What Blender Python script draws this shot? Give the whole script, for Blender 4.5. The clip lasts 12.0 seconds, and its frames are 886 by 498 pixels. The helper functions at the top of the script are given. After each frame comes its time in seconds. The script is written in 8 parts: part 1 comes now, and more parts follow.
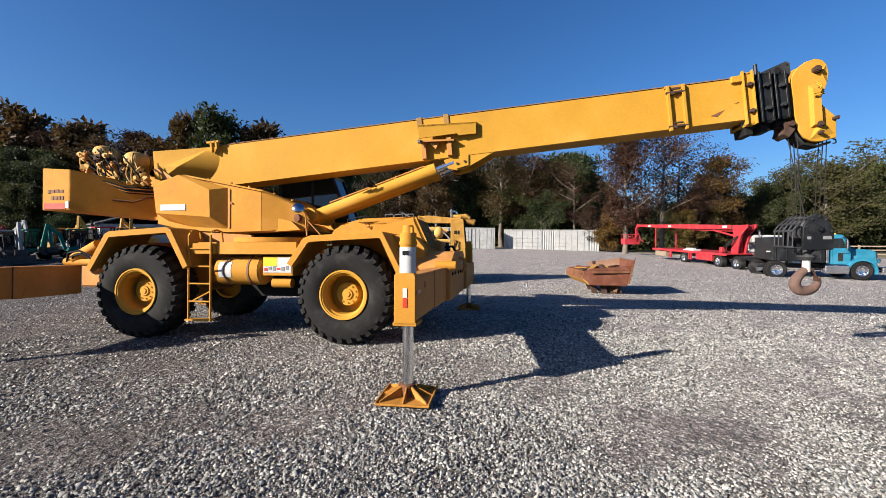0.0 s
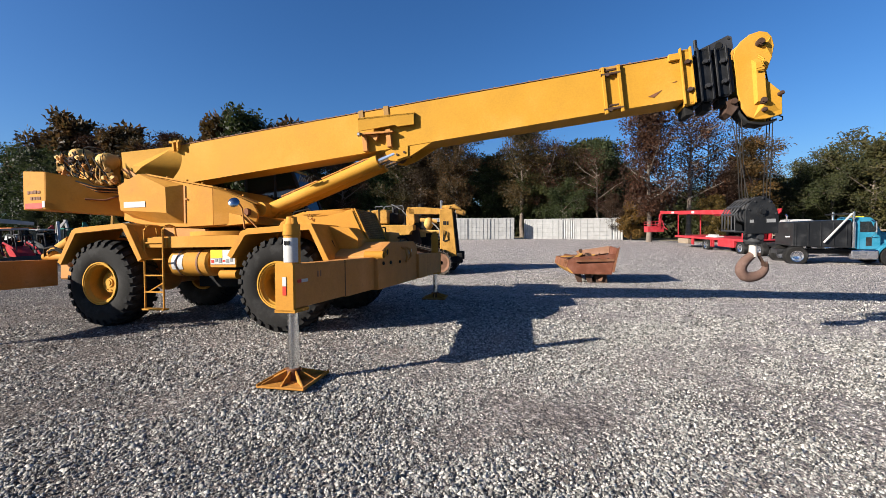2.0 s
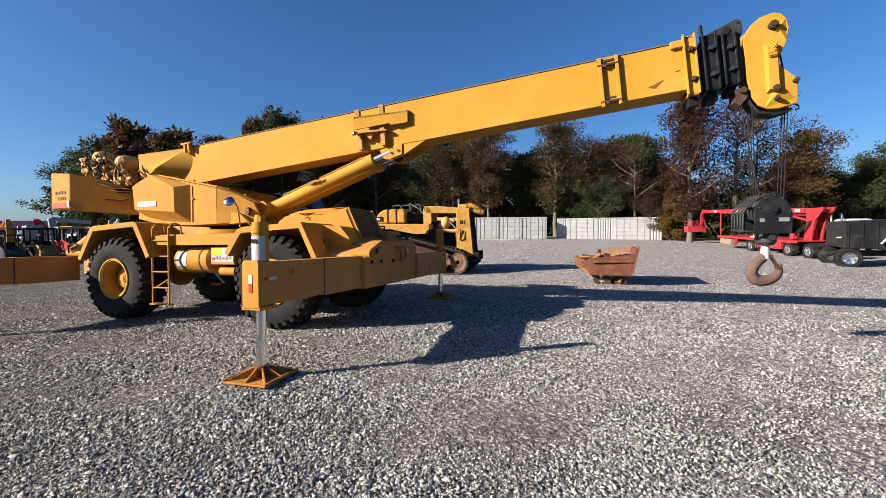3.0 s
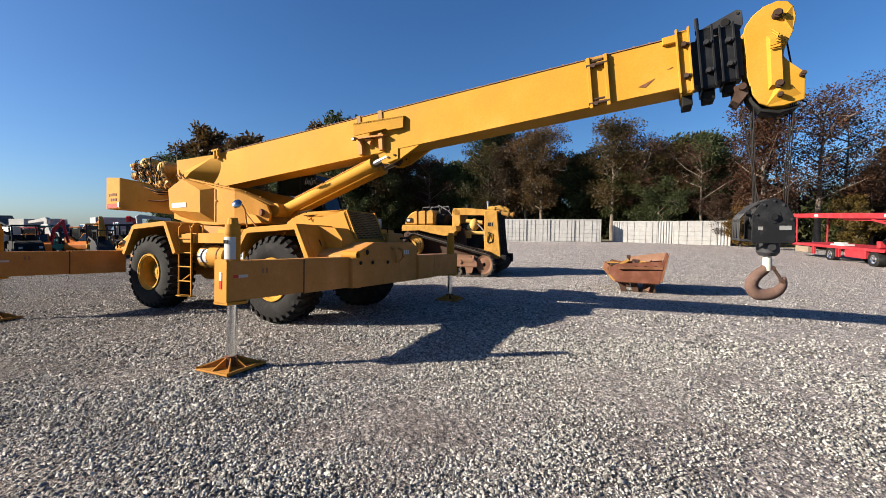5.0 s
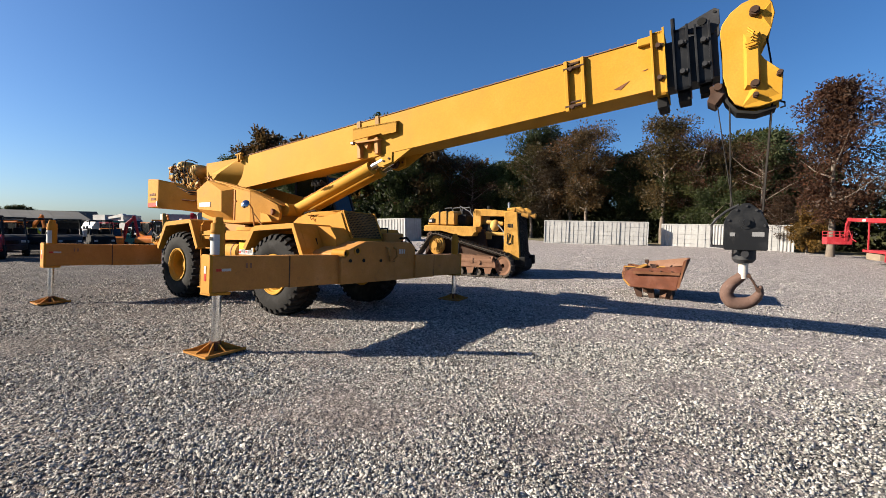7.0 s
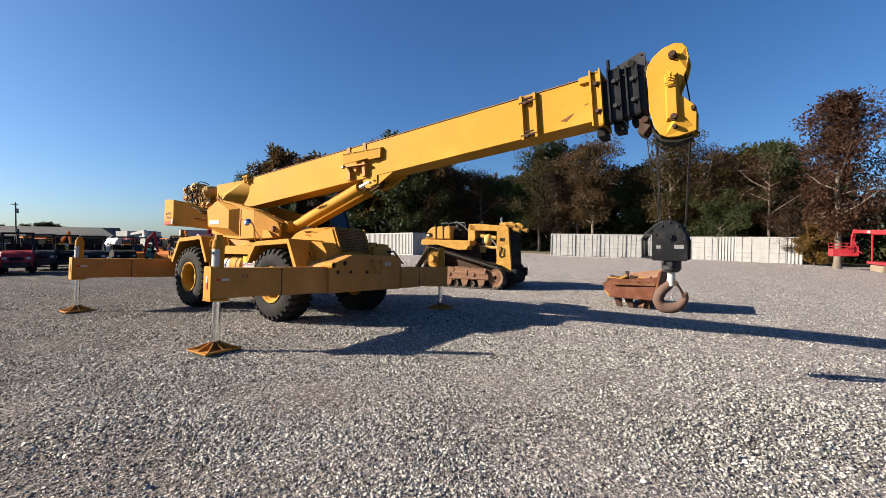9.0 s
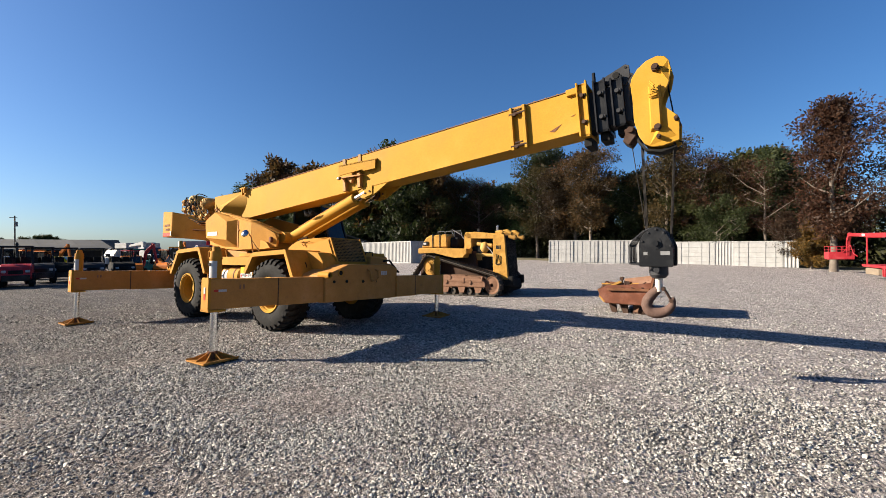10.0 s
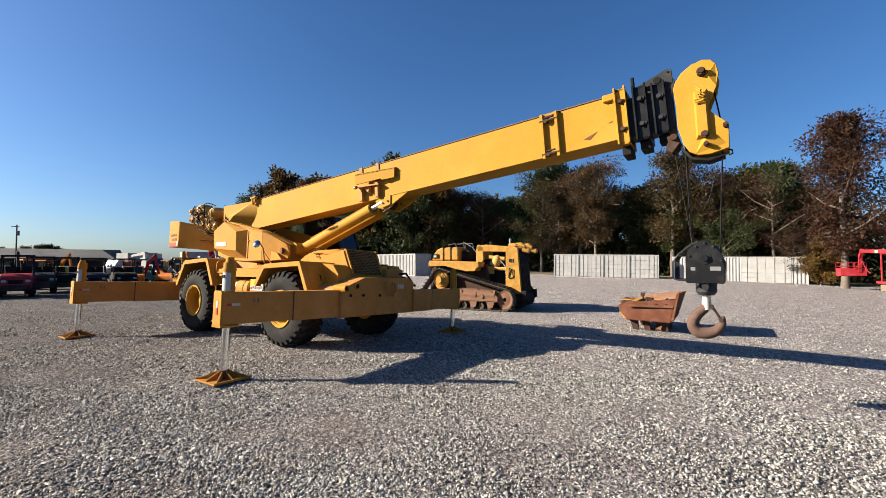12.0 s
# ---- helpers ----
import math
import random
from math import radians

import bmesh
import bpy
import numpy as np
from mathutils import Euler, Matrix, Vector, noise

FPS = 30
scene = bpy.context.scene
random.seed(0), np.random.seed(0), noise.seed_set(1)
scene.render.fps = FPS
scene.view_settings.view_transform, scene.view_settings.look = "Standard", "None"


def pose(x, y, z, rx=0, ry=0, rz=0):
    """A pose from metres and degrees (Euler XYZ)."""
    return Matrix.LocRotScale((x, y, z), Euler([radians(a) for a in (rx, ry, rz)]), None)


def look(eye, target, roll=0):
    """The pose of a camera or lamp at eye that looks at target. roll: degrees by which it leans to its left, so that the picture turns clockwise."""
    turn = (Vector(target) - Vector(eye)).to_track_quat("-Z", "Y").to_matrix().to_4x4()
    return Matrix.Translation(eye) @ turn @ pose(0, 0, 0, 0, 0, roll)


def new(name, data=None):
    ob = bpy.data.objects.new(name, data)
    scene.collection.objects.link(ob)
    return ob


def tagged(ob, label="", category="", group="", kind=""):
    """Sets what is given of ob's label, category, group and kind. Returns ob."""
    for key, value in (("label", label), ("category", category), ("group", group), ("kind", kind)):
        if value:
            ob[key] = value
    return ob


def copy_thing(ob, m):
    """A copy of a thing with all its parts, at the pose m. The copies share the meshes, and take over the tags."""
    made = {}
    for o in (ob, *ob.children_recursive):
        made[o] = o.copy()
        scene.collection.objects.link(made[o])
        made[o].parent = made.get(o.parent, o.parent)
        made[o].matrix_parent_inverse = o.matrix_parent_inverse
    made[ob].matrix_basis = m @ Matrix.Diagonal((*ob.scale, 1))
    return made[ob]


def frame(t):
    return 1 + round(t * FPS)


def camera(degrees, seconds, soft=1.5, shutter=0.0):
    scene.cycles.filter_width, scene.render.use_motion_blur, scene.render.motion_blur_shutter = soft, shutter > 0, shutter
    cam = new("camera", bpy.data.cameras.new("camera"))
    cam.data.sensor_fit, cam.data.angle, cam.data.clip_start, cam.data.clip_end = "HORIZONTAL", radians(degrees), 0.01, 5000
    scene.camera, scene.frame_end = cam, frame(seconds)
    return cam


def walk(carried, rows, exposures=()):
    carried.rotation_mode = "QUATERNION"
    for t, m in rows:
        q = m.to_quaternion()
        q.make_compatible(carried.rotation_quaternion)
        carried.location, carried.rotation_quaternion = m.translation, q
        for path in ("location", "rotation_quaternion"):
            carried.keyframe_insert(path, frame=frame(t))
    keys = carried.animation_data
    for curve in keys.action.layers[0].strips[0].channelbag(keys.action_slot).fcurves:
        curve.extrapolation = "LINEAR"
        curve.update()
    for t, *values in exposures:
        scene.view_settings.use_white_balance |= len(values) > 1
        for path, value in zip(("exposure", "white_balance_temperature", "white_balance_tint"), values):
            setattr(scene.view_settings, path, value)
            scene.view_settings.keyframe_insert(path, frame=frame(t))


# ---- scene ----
cam = camera(92.6, 12.0, 0.65)
PATH = [
    (0, (2.809, -6.936, 1.943), (2.514, -4.959, 1.872), -0.3),
    (0.5, (3.271, -6.944, 1.93), (2.948, -4.971, 1.859), -0.4),
    (1, (3.729, -6.867, 1.876), (3.377, -4.9, 1.794), -0.7),
    (1.5, (4.173, -6.803, 1.876), (3.782, -4.844, 1.779), -1.1),
    (2, (4.654, -6.709, 1.888), (4.204, -4.763, 1.779), -1.4),
    (2.5, (5.052, -6.509, 1.867), (4.522, -4.583, 1.756), -1.5),
    (3, (5.464, -6.349, 1.858), (4.844, -4.45, 1.75), -1.3),
    (3.2, (5.604, -6.287, 1.861), (4.948, -4.4, 1.753), -1.3),
    (4.8, (6.617, -5.95, 1.888), (5.756, -4.148, 1.78), -0.6),
    (5, (6.753, -5.933, 1.889), (5.873, -4.14, 1.788), -0.5),
    (5.5, (7.024, -5.783, 1.87), (6.095, -4.015, 1.772), -0.3),
    (6, (7.326, -5.616, 1.884), (6.342, -3.877, 1.787), -0.1),
    (6.5, (7.693, -5.539, 1.894), (6.654, -3.833, 1.796), 0.0),
    (6.7, (7.796, -5.535, 1.913), (6.737, -3.842, 1.808), 0.1),
    (8.3, (8.859, -5.784, 1.875), (7.721, -4.14, 1.824), 0.4),
    (8.5, (8.945, -5.792, 1.903), (7.803, -4.151, 1.849), 0.2),
    (9, (9.167, -5.912, 1.927), (8.028, -4.268, 1.891), -0.0),
    (9.5, (9.357, -5.933, 1.94), (8.221, -4.287, 1.921), -0.4),
    (10, (9.352, -5.978, 1.947), (8.216, -4.332, 1.948), -0.7),
    (10.5, (9.177, -6.015, 1.95), (8.035, -4.373, 1.972), -0.7),
    (11, (9.015, -5.995, 1.939), (7.869, -4.356, 1.98), -0.7),
    (11.5, (8.861, -5.888, 1.941), (7.716, -4.25, 1.996), -0.5),
    (12, (8.693, -5.865, 1.952), (7.556, -4.221, 2.014), -0.2),
]
walk(cam, [(t, look(eye, target, roll)) for t, eye, target, roll in PATH], [(0, 1.51, 6150, 10), (2.5, 1.53, 6200, 10), (5, 1.62, 6560, 10), (12, 1.65, 6680, 10)])

# ---- world, sun ----
SUN_EL, SUN_AZ = radians(23.7), math.atan2(-0.58, -0.815)
world = bpy.data.worlds.new("world")
scene.world = world
world.use_nodes = True
wt = world.node_tree
sky = wt.nodes.new("ShaderNodeTexSky")
sky.sky_type = "NISHITA"
sky.sun_disc = False
sky.sun_elevation = SUN_EL
sky.sun_rotation = math.pi / 2 - SUN_AZ
sky.altitude = 400
sky.air_density, sky.dust_density, sky.ozone_density = 1.0, 1.5, 5.0
bg = next(n for n in wt.nodes if n.type == "BACKGROUND")
bg.inputs["Strength"].default_value = 0.040
hue = wt.nodes.new("ShaderNodeHueSaturation")
hue.inputs["Hue"].default_value, hue.inputs["Saturation"].default_value = 0.5, 1.12
wt.links.new(sky.outputs["Color"], hue.inputs["Color"])
cool = wt.nodes.new("ShaderNodeMix")
cool.data_type, cool.blend_type = "RGBA", "MULTIPLY"
cool.inputs[0].default_value = 1.0
cool.inputs[7].default_value = (0.88, 1.0, 1.14, 1)
wt.links.new(hue.outputs["Color"], cool.inputs[6])
wt.links.new(cool.outputs[2], bg.inputs["Color"])
sun_data = bpy.data.lights.new("sun", "SUN")
sun_data.energy, sun_data.angle, sun_data.color = 5.0, radians(0.53), (1.0, 0.89, 0.74)
sun = new("sun", sun_data)
to_sun = Vector((math.cos(SUN_AZ) * math.cos(SUN_EL), math.sin(SUN_AZ) * math.cos(SUN_EL), math.sin(SUN_EL)))
sun.matrix_world = look(to_sun * 50, (0, 0, 0))


# ---- materials ----
def nodes_of(name):
    m = bpy.data.materials.new(name)
    m.use_nodes = True
    return m, m.node_tree, m.node_tree.nodes["Principled BSDF"]


def ramp(nt, fac, stops):
    r = nt.nodes.new("ShaderNodeValToRGB")
    el = r.color_ramp.elements
    while len(el) < len(stops):
        el.new(0.5)
    for e, (p, c) in zip(el, stops):
        e.position, e.color = p, (*c, 1)
    nt.links.new(fac, r.inputs["Fac"])
    return r.outputs["Color"]


def tex(nt, kind, scale, detail=4.0, rough=0.55, coord="Object"):
    tc = nt.nodes.new("ShaderNodeTexCoord")
    n = nt.nodes.new("ShaderNodeTex" + kind)
    n.inputs["Scale"].default_value = scale
    if kind == "Noise":
        n.inputs["Detail"].default_value, n.inputs["Roughness"].default_value = detail, rough
    nt.links.new(tc.outputs[coord], n.inputs["Vector"])
    return n


def mixc(nt, fac, a, b, mode="MIX"):
    m = nt.nodes.new("ShaderNodeMix")
    m.data_type, m.blend_type = "RGBA", mode
    for sock, v in ((m.inputs[0], fac), (m.inputs[6], a), (m.inputs[7], b)):
        if isinstance(v, (int, float)):
            sock.default_value = v
        elif isinstance(v, tuple):
            sock.default_value = (*v, 1)
        else:
            nt.links.new(v, sock)
    return m.outputs[2]


def bump(nt, b, height, strength=0.3, dist=0.01):
    n = nt.nodes.new("ShaderNodeBump")
    n.inputs["Strength"].default_value, n.inputs["Distance"].default_value = strength, dist
    nt.links.new(height, n.inputs["Height"])
    nt.links.new(n.outputs["Normal"], b.inputs["Normal"])


def worn(name, base, dirt, rough=0.45, metal=0.0, wear=0.35, fine=40.0, coarse=1.6, bumpy=0.15, var=0.12):
    """A painted or plain surface with broad fading, streaks of dirt and fine grain."""
    m, nt, b = nodes_of(name)
    if not metal:
        base, dirt = tuple(c * 0.74 for c in base), tuple(c * 0.74 for c in dirt)
    big = tex(nt, "Noise", coarse, 5, 0.6)
    small = tex(nt, "Noise", fine, 3, 0.6)
    faded = tuple(min(1, c * (1 + var) + 0.02) for c in base)
    deep = tuple(c * (1 - var) for c in base)
    c1 = ramp(nt, big.outputs["Fac"], [(0.3, deep), (0.5, base), (0.72, faded)])
    d = ramp(nt, tex(nt, "Noise", coarse * 3.1, 8, 0.7).outputs["Fac"], [(0.56, (0, 0, 0)), (0.76, (wear, wear, wear))])
    c2 = mixc(nt, d, c1, dirt)
    g = ramp(nt, small.outputs["Fac"], [(0.3, (0.86, 0.86, 0.86)), (0.7, (1, 1, 1))])
    nt.links.new(mixc(nt, 1.0, c2, g, "MULTIPLY"), b.inputs["Base Color"])
    rr = nt.nodes.new("ShaderNodeMapRange")
    rr.inputs["To Min"].default_value, rr.inputs["To Max"].default_value = max(0.05, rough - 0.12), min(1, rough + 0.18)
    nt.links.new(big.outputs["Fac"], rr.inputs["Value"])
    nt.links.new(rr.outputs["Result"], b.inputs["Roughness"])
    b.inputs["Metallic"].default_value = metal
    if not metal:
        b.inputs["Specular IOR Level"].default_value = 0.16
    bump(nt, b, small.outputs["Fac"], bumpy, 0.004)
    return m


YELLOW = worn("crane_yellow", (0.53, 0.242, 0.026), (0.25, 0.11, 0.032), 0.72, wear=0.4)
PAD_YELLOW = worn("scuffed_pad_yellow", (0.43, 0.19, 0.03), (0.24, 0.11, 0.06), 0.7, wear=1.0, coarse=5, var=0.25)
BOOM_YELLOW = worn("boom_yellow", (0.53, 0.272, 0.026), (0.32, 0.15, 0.03), 0.72, wear=0.22, coarse=0.8)
TAN_YELLOW = worn("frame_yellow", (0.52, 0.235, 0.058), (0.22, 0.13, 0.06), 0.6, wear=0.6, coarse=2.2)
PALE_YELLOW = worn("pale_worn_yellow", (0.60, 0.36, 0.10), (0.16, 0.09, 0.04), 0.6, wear=0.8, coarse=7.0)
DOZER_YELLOW = worn("dozer_yellow", (0.54, 0.285, 0.055), (0.13, 0.07, 0.035), 0.6, wear=0.95, coarse=3.0, var=0.22)
BLACK_PAINT = worn("black_paint", (0.014, 0.015, 0.017), (0.06, 0.055, 0.05), 0.35, wear=0.5)
CHARCOAL = worn("charcoal_paint", (0.035, 0.036, 0.04), (0.10, 0.08, 0.06), 0.5, wear=0.5)
RUBBER = worn("rubber", (0.014, 0.0135, 0.013), (0.06, 0.05, 0.04), 0.85, wear=0.4, coarse=3.0, bumpy=0.3)
STEEL = worn("bare_steel", (0.42, 0.41, 0.40), (0.2, 0.17, 0.14), 0.28, 0.9, wear=0.3)
CHROME = worn("chrome", (0.75, 0.75, 0.76), (0.4, 0.36, 0.3), 0.14, 1.0, wear=0.15, bumpy=0.03)
RUST = worn("rusted_steel", (0.17, 0.072, 0.036), (0.08, 0.045, 0.03), 0.85, wear=0.8, coarse=3.0, bumpy=0.4, var=0.3)
RUSTRED = worn("rust_red_paint", (0.155, 0.054, 0.03), (0.09, 0.045, 0.03), 0.7, wear=0.8, coarse=2.4, bumpy=0.3, var=0.25)
DIRTY_STEEL = worn("dirty_track_steel", (0.10, 0.085, 0.07), (0.24, 0.18, 0.12), 0.75, wear=0.8, coarse=4.0, bumpy=0.4)
BROWN_FRAME = worn("mud_brown_frame", (0.25, 0.135, 0.085), (0.12, 0.075, 0.05), 0.8, wear=0.8, coarse=3.5)
DARK = worn("dark_grime", (0.012, 0.012, 0.012), (0.03, 0.028, 0.025), 0.8)
WHITE = worn("white_paint", (0.44, 0.44, 0.43), (0.30, 0.26, 0.22), 0.45, wear=0.4, coarse=1.2)
OFFWHITE = worn("white_sticker", (0.56, 0.56, 0.55), (0.5, 0.45, 0.4), 0.5, wear=0.3)
RED = worn("red_paint", (0.42, 0.03, 0.04), (0.28, 0.10, 0.08), 0.4, wear=0.6, coarse=3)
RED_TAPE = worn("red_reflective_tape", (0.60, 0.05, 0.03), (0.3, 0.05, 0.03), 0.4, wear=0.3)
BLUE = worn("teal_blue_paint", (0.03, 0.20, 0.31), (0.03, 0.12, 0.2), 0.25, wear=0.2)
# metal tinted dark blue-grey: a dimmer reflection put into the colour
MIRROR = worn("dim_mirror", (0.36, 0.38, 0.43), (0.2, 0.2, 0.2), 0.10, 1.0, wear=0.3, bumpy=0.03)
STICKER_YELLOW = worn("warning_yellow", (0.75, 0.55, 0.02), (0.4, 0.3, 0.05), 0.5)
ORANGE = worn("orange_paint", (0.70, 0.20, 0.02), (0.3, 0.1, 0.03), 0.4, wear=0.3)
GREENP = worn("teal_green_paint", (0.03, 0.20, 0.15), (0.03, 0.1, 0.08), 0.45, wear=0.3)
GREY = worn("grey_paint", (0.24, 0.245, 0.25), (0.2, 0.18, 0.16), 0.5)
ROOFGREY = worn("grey_metal_roof", (0.11, 0.108, 0.10), (0.07, 0.065, 0.06), 0.7, coarse=0.2)
CAMO_BARK = worn("bark", (0.17, 0.14, 0.115), (0.06, 0.05, 0.04), 0.9, wear=0.8, fine=25, coarse=2.5, bumpy=0.8, var=0.25)
WORN_SHANK = worn("scraped_steel", (0.55, 0.50, 0.44), (0.25, 0.16, 0.1), 0.5, 0.3, wear=0.6, coarse=6)
HOOK_RUST = worn("hook_rust", (0.135, 0.082, 0.065), (0.06, 0.033, 0.026), 0.75, wear=0.95, coarse=9, bumpy=0.3)
DARK_RUST = worn("dark_rust", (0.07, 0.04, 0.028), (0.03, 0.02, 0.015), 0.85, wear=0.6)
CHIPPED_YELLOW = worn("chipped_yellow", (0.38, 0.20, 0.045), (0.13, 0.055, 0.03), 0.7, wear=1.0, coarse=3.5, var=0.2)
MESH_BROWN = worn("mesh_brown", (0.30, 0.17, 0.05), (0.10, 0.06, 0.025), 0.6, wear=0.5)
ROPE = worn("greased_wire_rope", (0.022, 0.019, 0.017), (0.05, 0.032, 0.022), 0.8)
WOOD = worn("weathered_wood", (0.28, 0.22, 0.16), (0.12, 0.10, 0.08), 0.85, wear=0.6)


def glass_dark():
    m, nt, b = nodes_of("tinted_glass")
    b.inputs["Base Color"].default_value = (0.02, 0.026, 0.03, 1)
    b.inputs["Roughness"].default_value = 0.06
    b.inputs["Transmission Weight"].default_value = 0.45
    return m


GLASS = glass_dark()


def soil_and_shade(nt):
    """How far the pale stone darkens, by trodden earth and by stone shade put into the colour: 0 in the middle of the
    yard, 1 at the parked machines.
    """
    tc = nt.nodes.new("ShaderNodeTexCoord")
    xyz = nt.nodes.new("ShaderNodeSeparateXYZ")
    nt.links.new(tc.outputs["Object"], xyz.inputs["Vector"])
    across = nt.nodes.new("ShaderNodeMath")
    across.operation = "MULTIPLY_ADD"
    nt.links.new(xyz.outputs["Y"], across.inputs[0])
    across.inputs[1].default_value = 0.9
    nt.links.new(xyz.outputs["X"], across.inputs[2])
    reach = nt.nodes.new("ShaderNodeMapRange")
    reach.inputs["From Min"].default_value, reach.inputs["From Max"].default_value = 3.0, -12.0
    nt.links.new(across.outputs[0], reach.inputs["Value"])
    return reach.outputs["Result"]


def gravel_material():
    """Crushed pale stone: loose drifts with the shade of their gaps put into the colour, and packed dusty ground
    between them.
    """
    m, nt, b = nodes_of("gravel")
    v1 = tex(nt, "Voronoi", 52.0)
    v2 = tex(nt, "Voronoi", 125.0)
    v3 = tex(nt, "Voronoi", 17.0)
    n1 = tex(nt, "Noise", 0.16, 6, 0.6)
    n2 = tex(nt, "Noise", 1.1, 6, 0.68)
    n3 = tex(nt, "Noise", 150.0, 2, 0.5)
    loose = ramp(nt, n2.outputs["Fac"], [(0.40, (0, 0, 0)), (0.60, (1, 1, 1))])
    sep = nt.nodes.new("ShaderNodeSeparateColor")
    nt.links.new(v1.outputs["Color"], sep.inputs["Color"])
    stone = ramp(nt, sep.outputs["Red"], [(0.0, (0.23, 0.214, 0.206)), (0.3, (0.54, 0.512, 0.494)), (0.7, (0.77, 0.732, 0.712)), (1.0, (0.94, 0.905, 0.88))])
    # shade between stones, painted along the cell edges
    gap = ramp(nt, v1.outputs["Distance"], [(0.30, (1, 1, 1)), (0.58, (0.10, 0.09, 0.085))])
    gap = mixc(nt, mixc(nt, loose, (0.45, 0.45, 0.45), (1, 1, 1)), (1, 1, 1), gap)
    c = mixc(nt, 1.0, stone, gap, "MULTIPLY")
    grit = ramp(nt, v2.outputs["Distance"], [(0.25, (1, 1, 1)), (0.65, (0.66, 0.64, 0.62))])
    c = mixc(nt, 1.0, c, grit, "MULTIPLY")
    sep3 = nt.nodes.new("ShaderNodeSeparateColor")
    nt.links.new(v3.outputs["Color"], sep3.inputs["Color"])
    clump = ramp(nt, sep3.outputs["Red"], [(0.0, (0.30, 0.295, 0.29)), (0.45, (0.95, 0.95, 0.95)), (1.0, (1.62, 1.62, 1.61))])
    # the same crevice shade between larger clumps, in the colour
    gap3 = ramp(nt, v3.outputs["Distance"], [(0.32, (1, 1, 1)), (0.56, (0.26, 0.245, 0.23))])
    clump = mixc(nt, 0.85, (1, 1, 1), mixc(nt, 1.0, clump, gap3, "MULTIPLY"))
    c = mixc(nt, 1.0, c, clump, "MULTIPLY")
    dusty = ramp(nt, n1.outputs["Fac"], [(0.34, (0.80, 0.77, 0.73)), (0.62, (1.12, 1.10, 1.07))])
    c = mixc(nt, 1.0, c, dusty, "MULTIPLY")
    earth = ramp(nt, tex(nt, "Noise", 0.55, 7, 0.7).outputs["Fac"], [(0.52, (0, 0, 0)), (0.74, (0.6, 0.6, 0.6))])
    c = mixc(nt, earth, c, (0.40, 0.34, 0.29))
    # pale packed dust where vehicles drive
    pc = nt.nodes.new("ShaderNodeTexCoord")
    px = nt.nodes.new("ShaderNodeSeparateXYZ")
    nt.links.new(pc.outputs["Object"], px.inputs["Vector"])
    lean = nt.nodes.new("ShaderNodeMath")
    lean.operation = "MULTIPLY_ADD"
    nt.links.new(px.outputs["X"], lean.inputs[0])
    lean.inputs[1].default_value = 0.7
    nt.links.new(px.outputs["Y"], lean.inputs[2])
    far = nt.nodes.new("ShaderNodeMapRange")
    far.inputs["From Min"].default_value, far.inputs["From Max"].default_value = -4.0, 10.0
    far.inputs["To Max"].default_value = 0.75
    nt.links.new(lean.outputs[0], far.inputs["Value"])
    patch = ramp(nt, tex(nt, "Noise", 3.5, 7, 0.75).outputs["Fac"], [(0.34, (0.43, 0.408, 0.395)), (0.5, (0.70, 0.668, 0.648)), (0.66, (0.95, 0.912, 0.89))])
    pale = mixc(nt, 1.0, patch, mixc(nt, 0.62, (1, 1, 1), mixc(nt, 1.0, mixc(nt, 0.6, (1, 1, 1), gap), clump, "MULTIPLY")), "MULTIPLY")
    c = mixc(nt, far.outputs["Result"], c, pale)
    # rutted dark earth at the machines' end, with stones' shaded sides painted in
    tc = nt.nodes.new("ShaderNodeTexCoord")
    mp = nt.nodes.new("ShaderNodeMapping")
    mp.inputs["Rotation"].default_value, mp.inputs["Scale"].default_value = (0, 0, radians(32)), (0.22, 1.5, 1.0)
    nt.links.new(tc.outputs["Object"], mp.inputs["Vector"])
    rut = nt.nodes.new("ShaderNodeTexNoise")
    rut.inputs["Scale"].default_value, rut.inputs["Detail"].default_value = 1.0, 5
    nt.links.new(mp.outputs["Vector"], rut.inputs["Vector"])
    shaded_soil = mixc(nt, 1.0, ramp(nt, rut.outputs["Fac"], [(0.43, (1.0, 1.0, 1.0)), (0.56, (0.5, 0.5, 0.5))]), soil_and_shade(nt), "MULTIPLY")
    c = mixc(nt, shaded_soil, c, (0.085, 0.078, 0.073))
    c = mixc(nt, 1.0, c, (0.74, 0.715, 0.725), "MULTIPLY")
    nt.links.new(c, b.inputs["Base Color"])
    b.inputs["Roughness"].default_value = 0.9
    b.inputs["Specular IOR Level"].default_value = 0.3
    add = nt.nodes.new("ShaderNodeMath")
    add.operation = "MULTIPLY_ADD"
    nt.links.new(v1.outputs["Distance"], add.inputs[0])
    add.inputs[1].default_value = -1.0
    nt.links.new(n3.outputs["Fac"], add.inputs[2])
    add2 = nt.nodes.new("ShaderNodeMath")
    add2.operation = "MULTIPLY_ADD"
    nt.links.new(v3.outputs["Distance"], add2.inputs[0])
    add2.inputs[1].default_value = -2.4
    nt.links.new(add.outputs[0], add2.inputs[2])
    add3 = nt.nodes.new("ShaderNodeMath")
    add3.operation = "MULTIPLY_ADD"
    nt.links.new(tex(nt, "Noise", 4.0, 5, 0.7).outputs["Fac"], add3.inputs[0])
    add3.inputs[1].default_value = 4.0
    nt.links.new(add2.outputs[0], add3.inputs[2])
    bump(nt, b, add3.outputs[0], 1.0, 0.024)
    return m


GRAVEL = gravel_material()


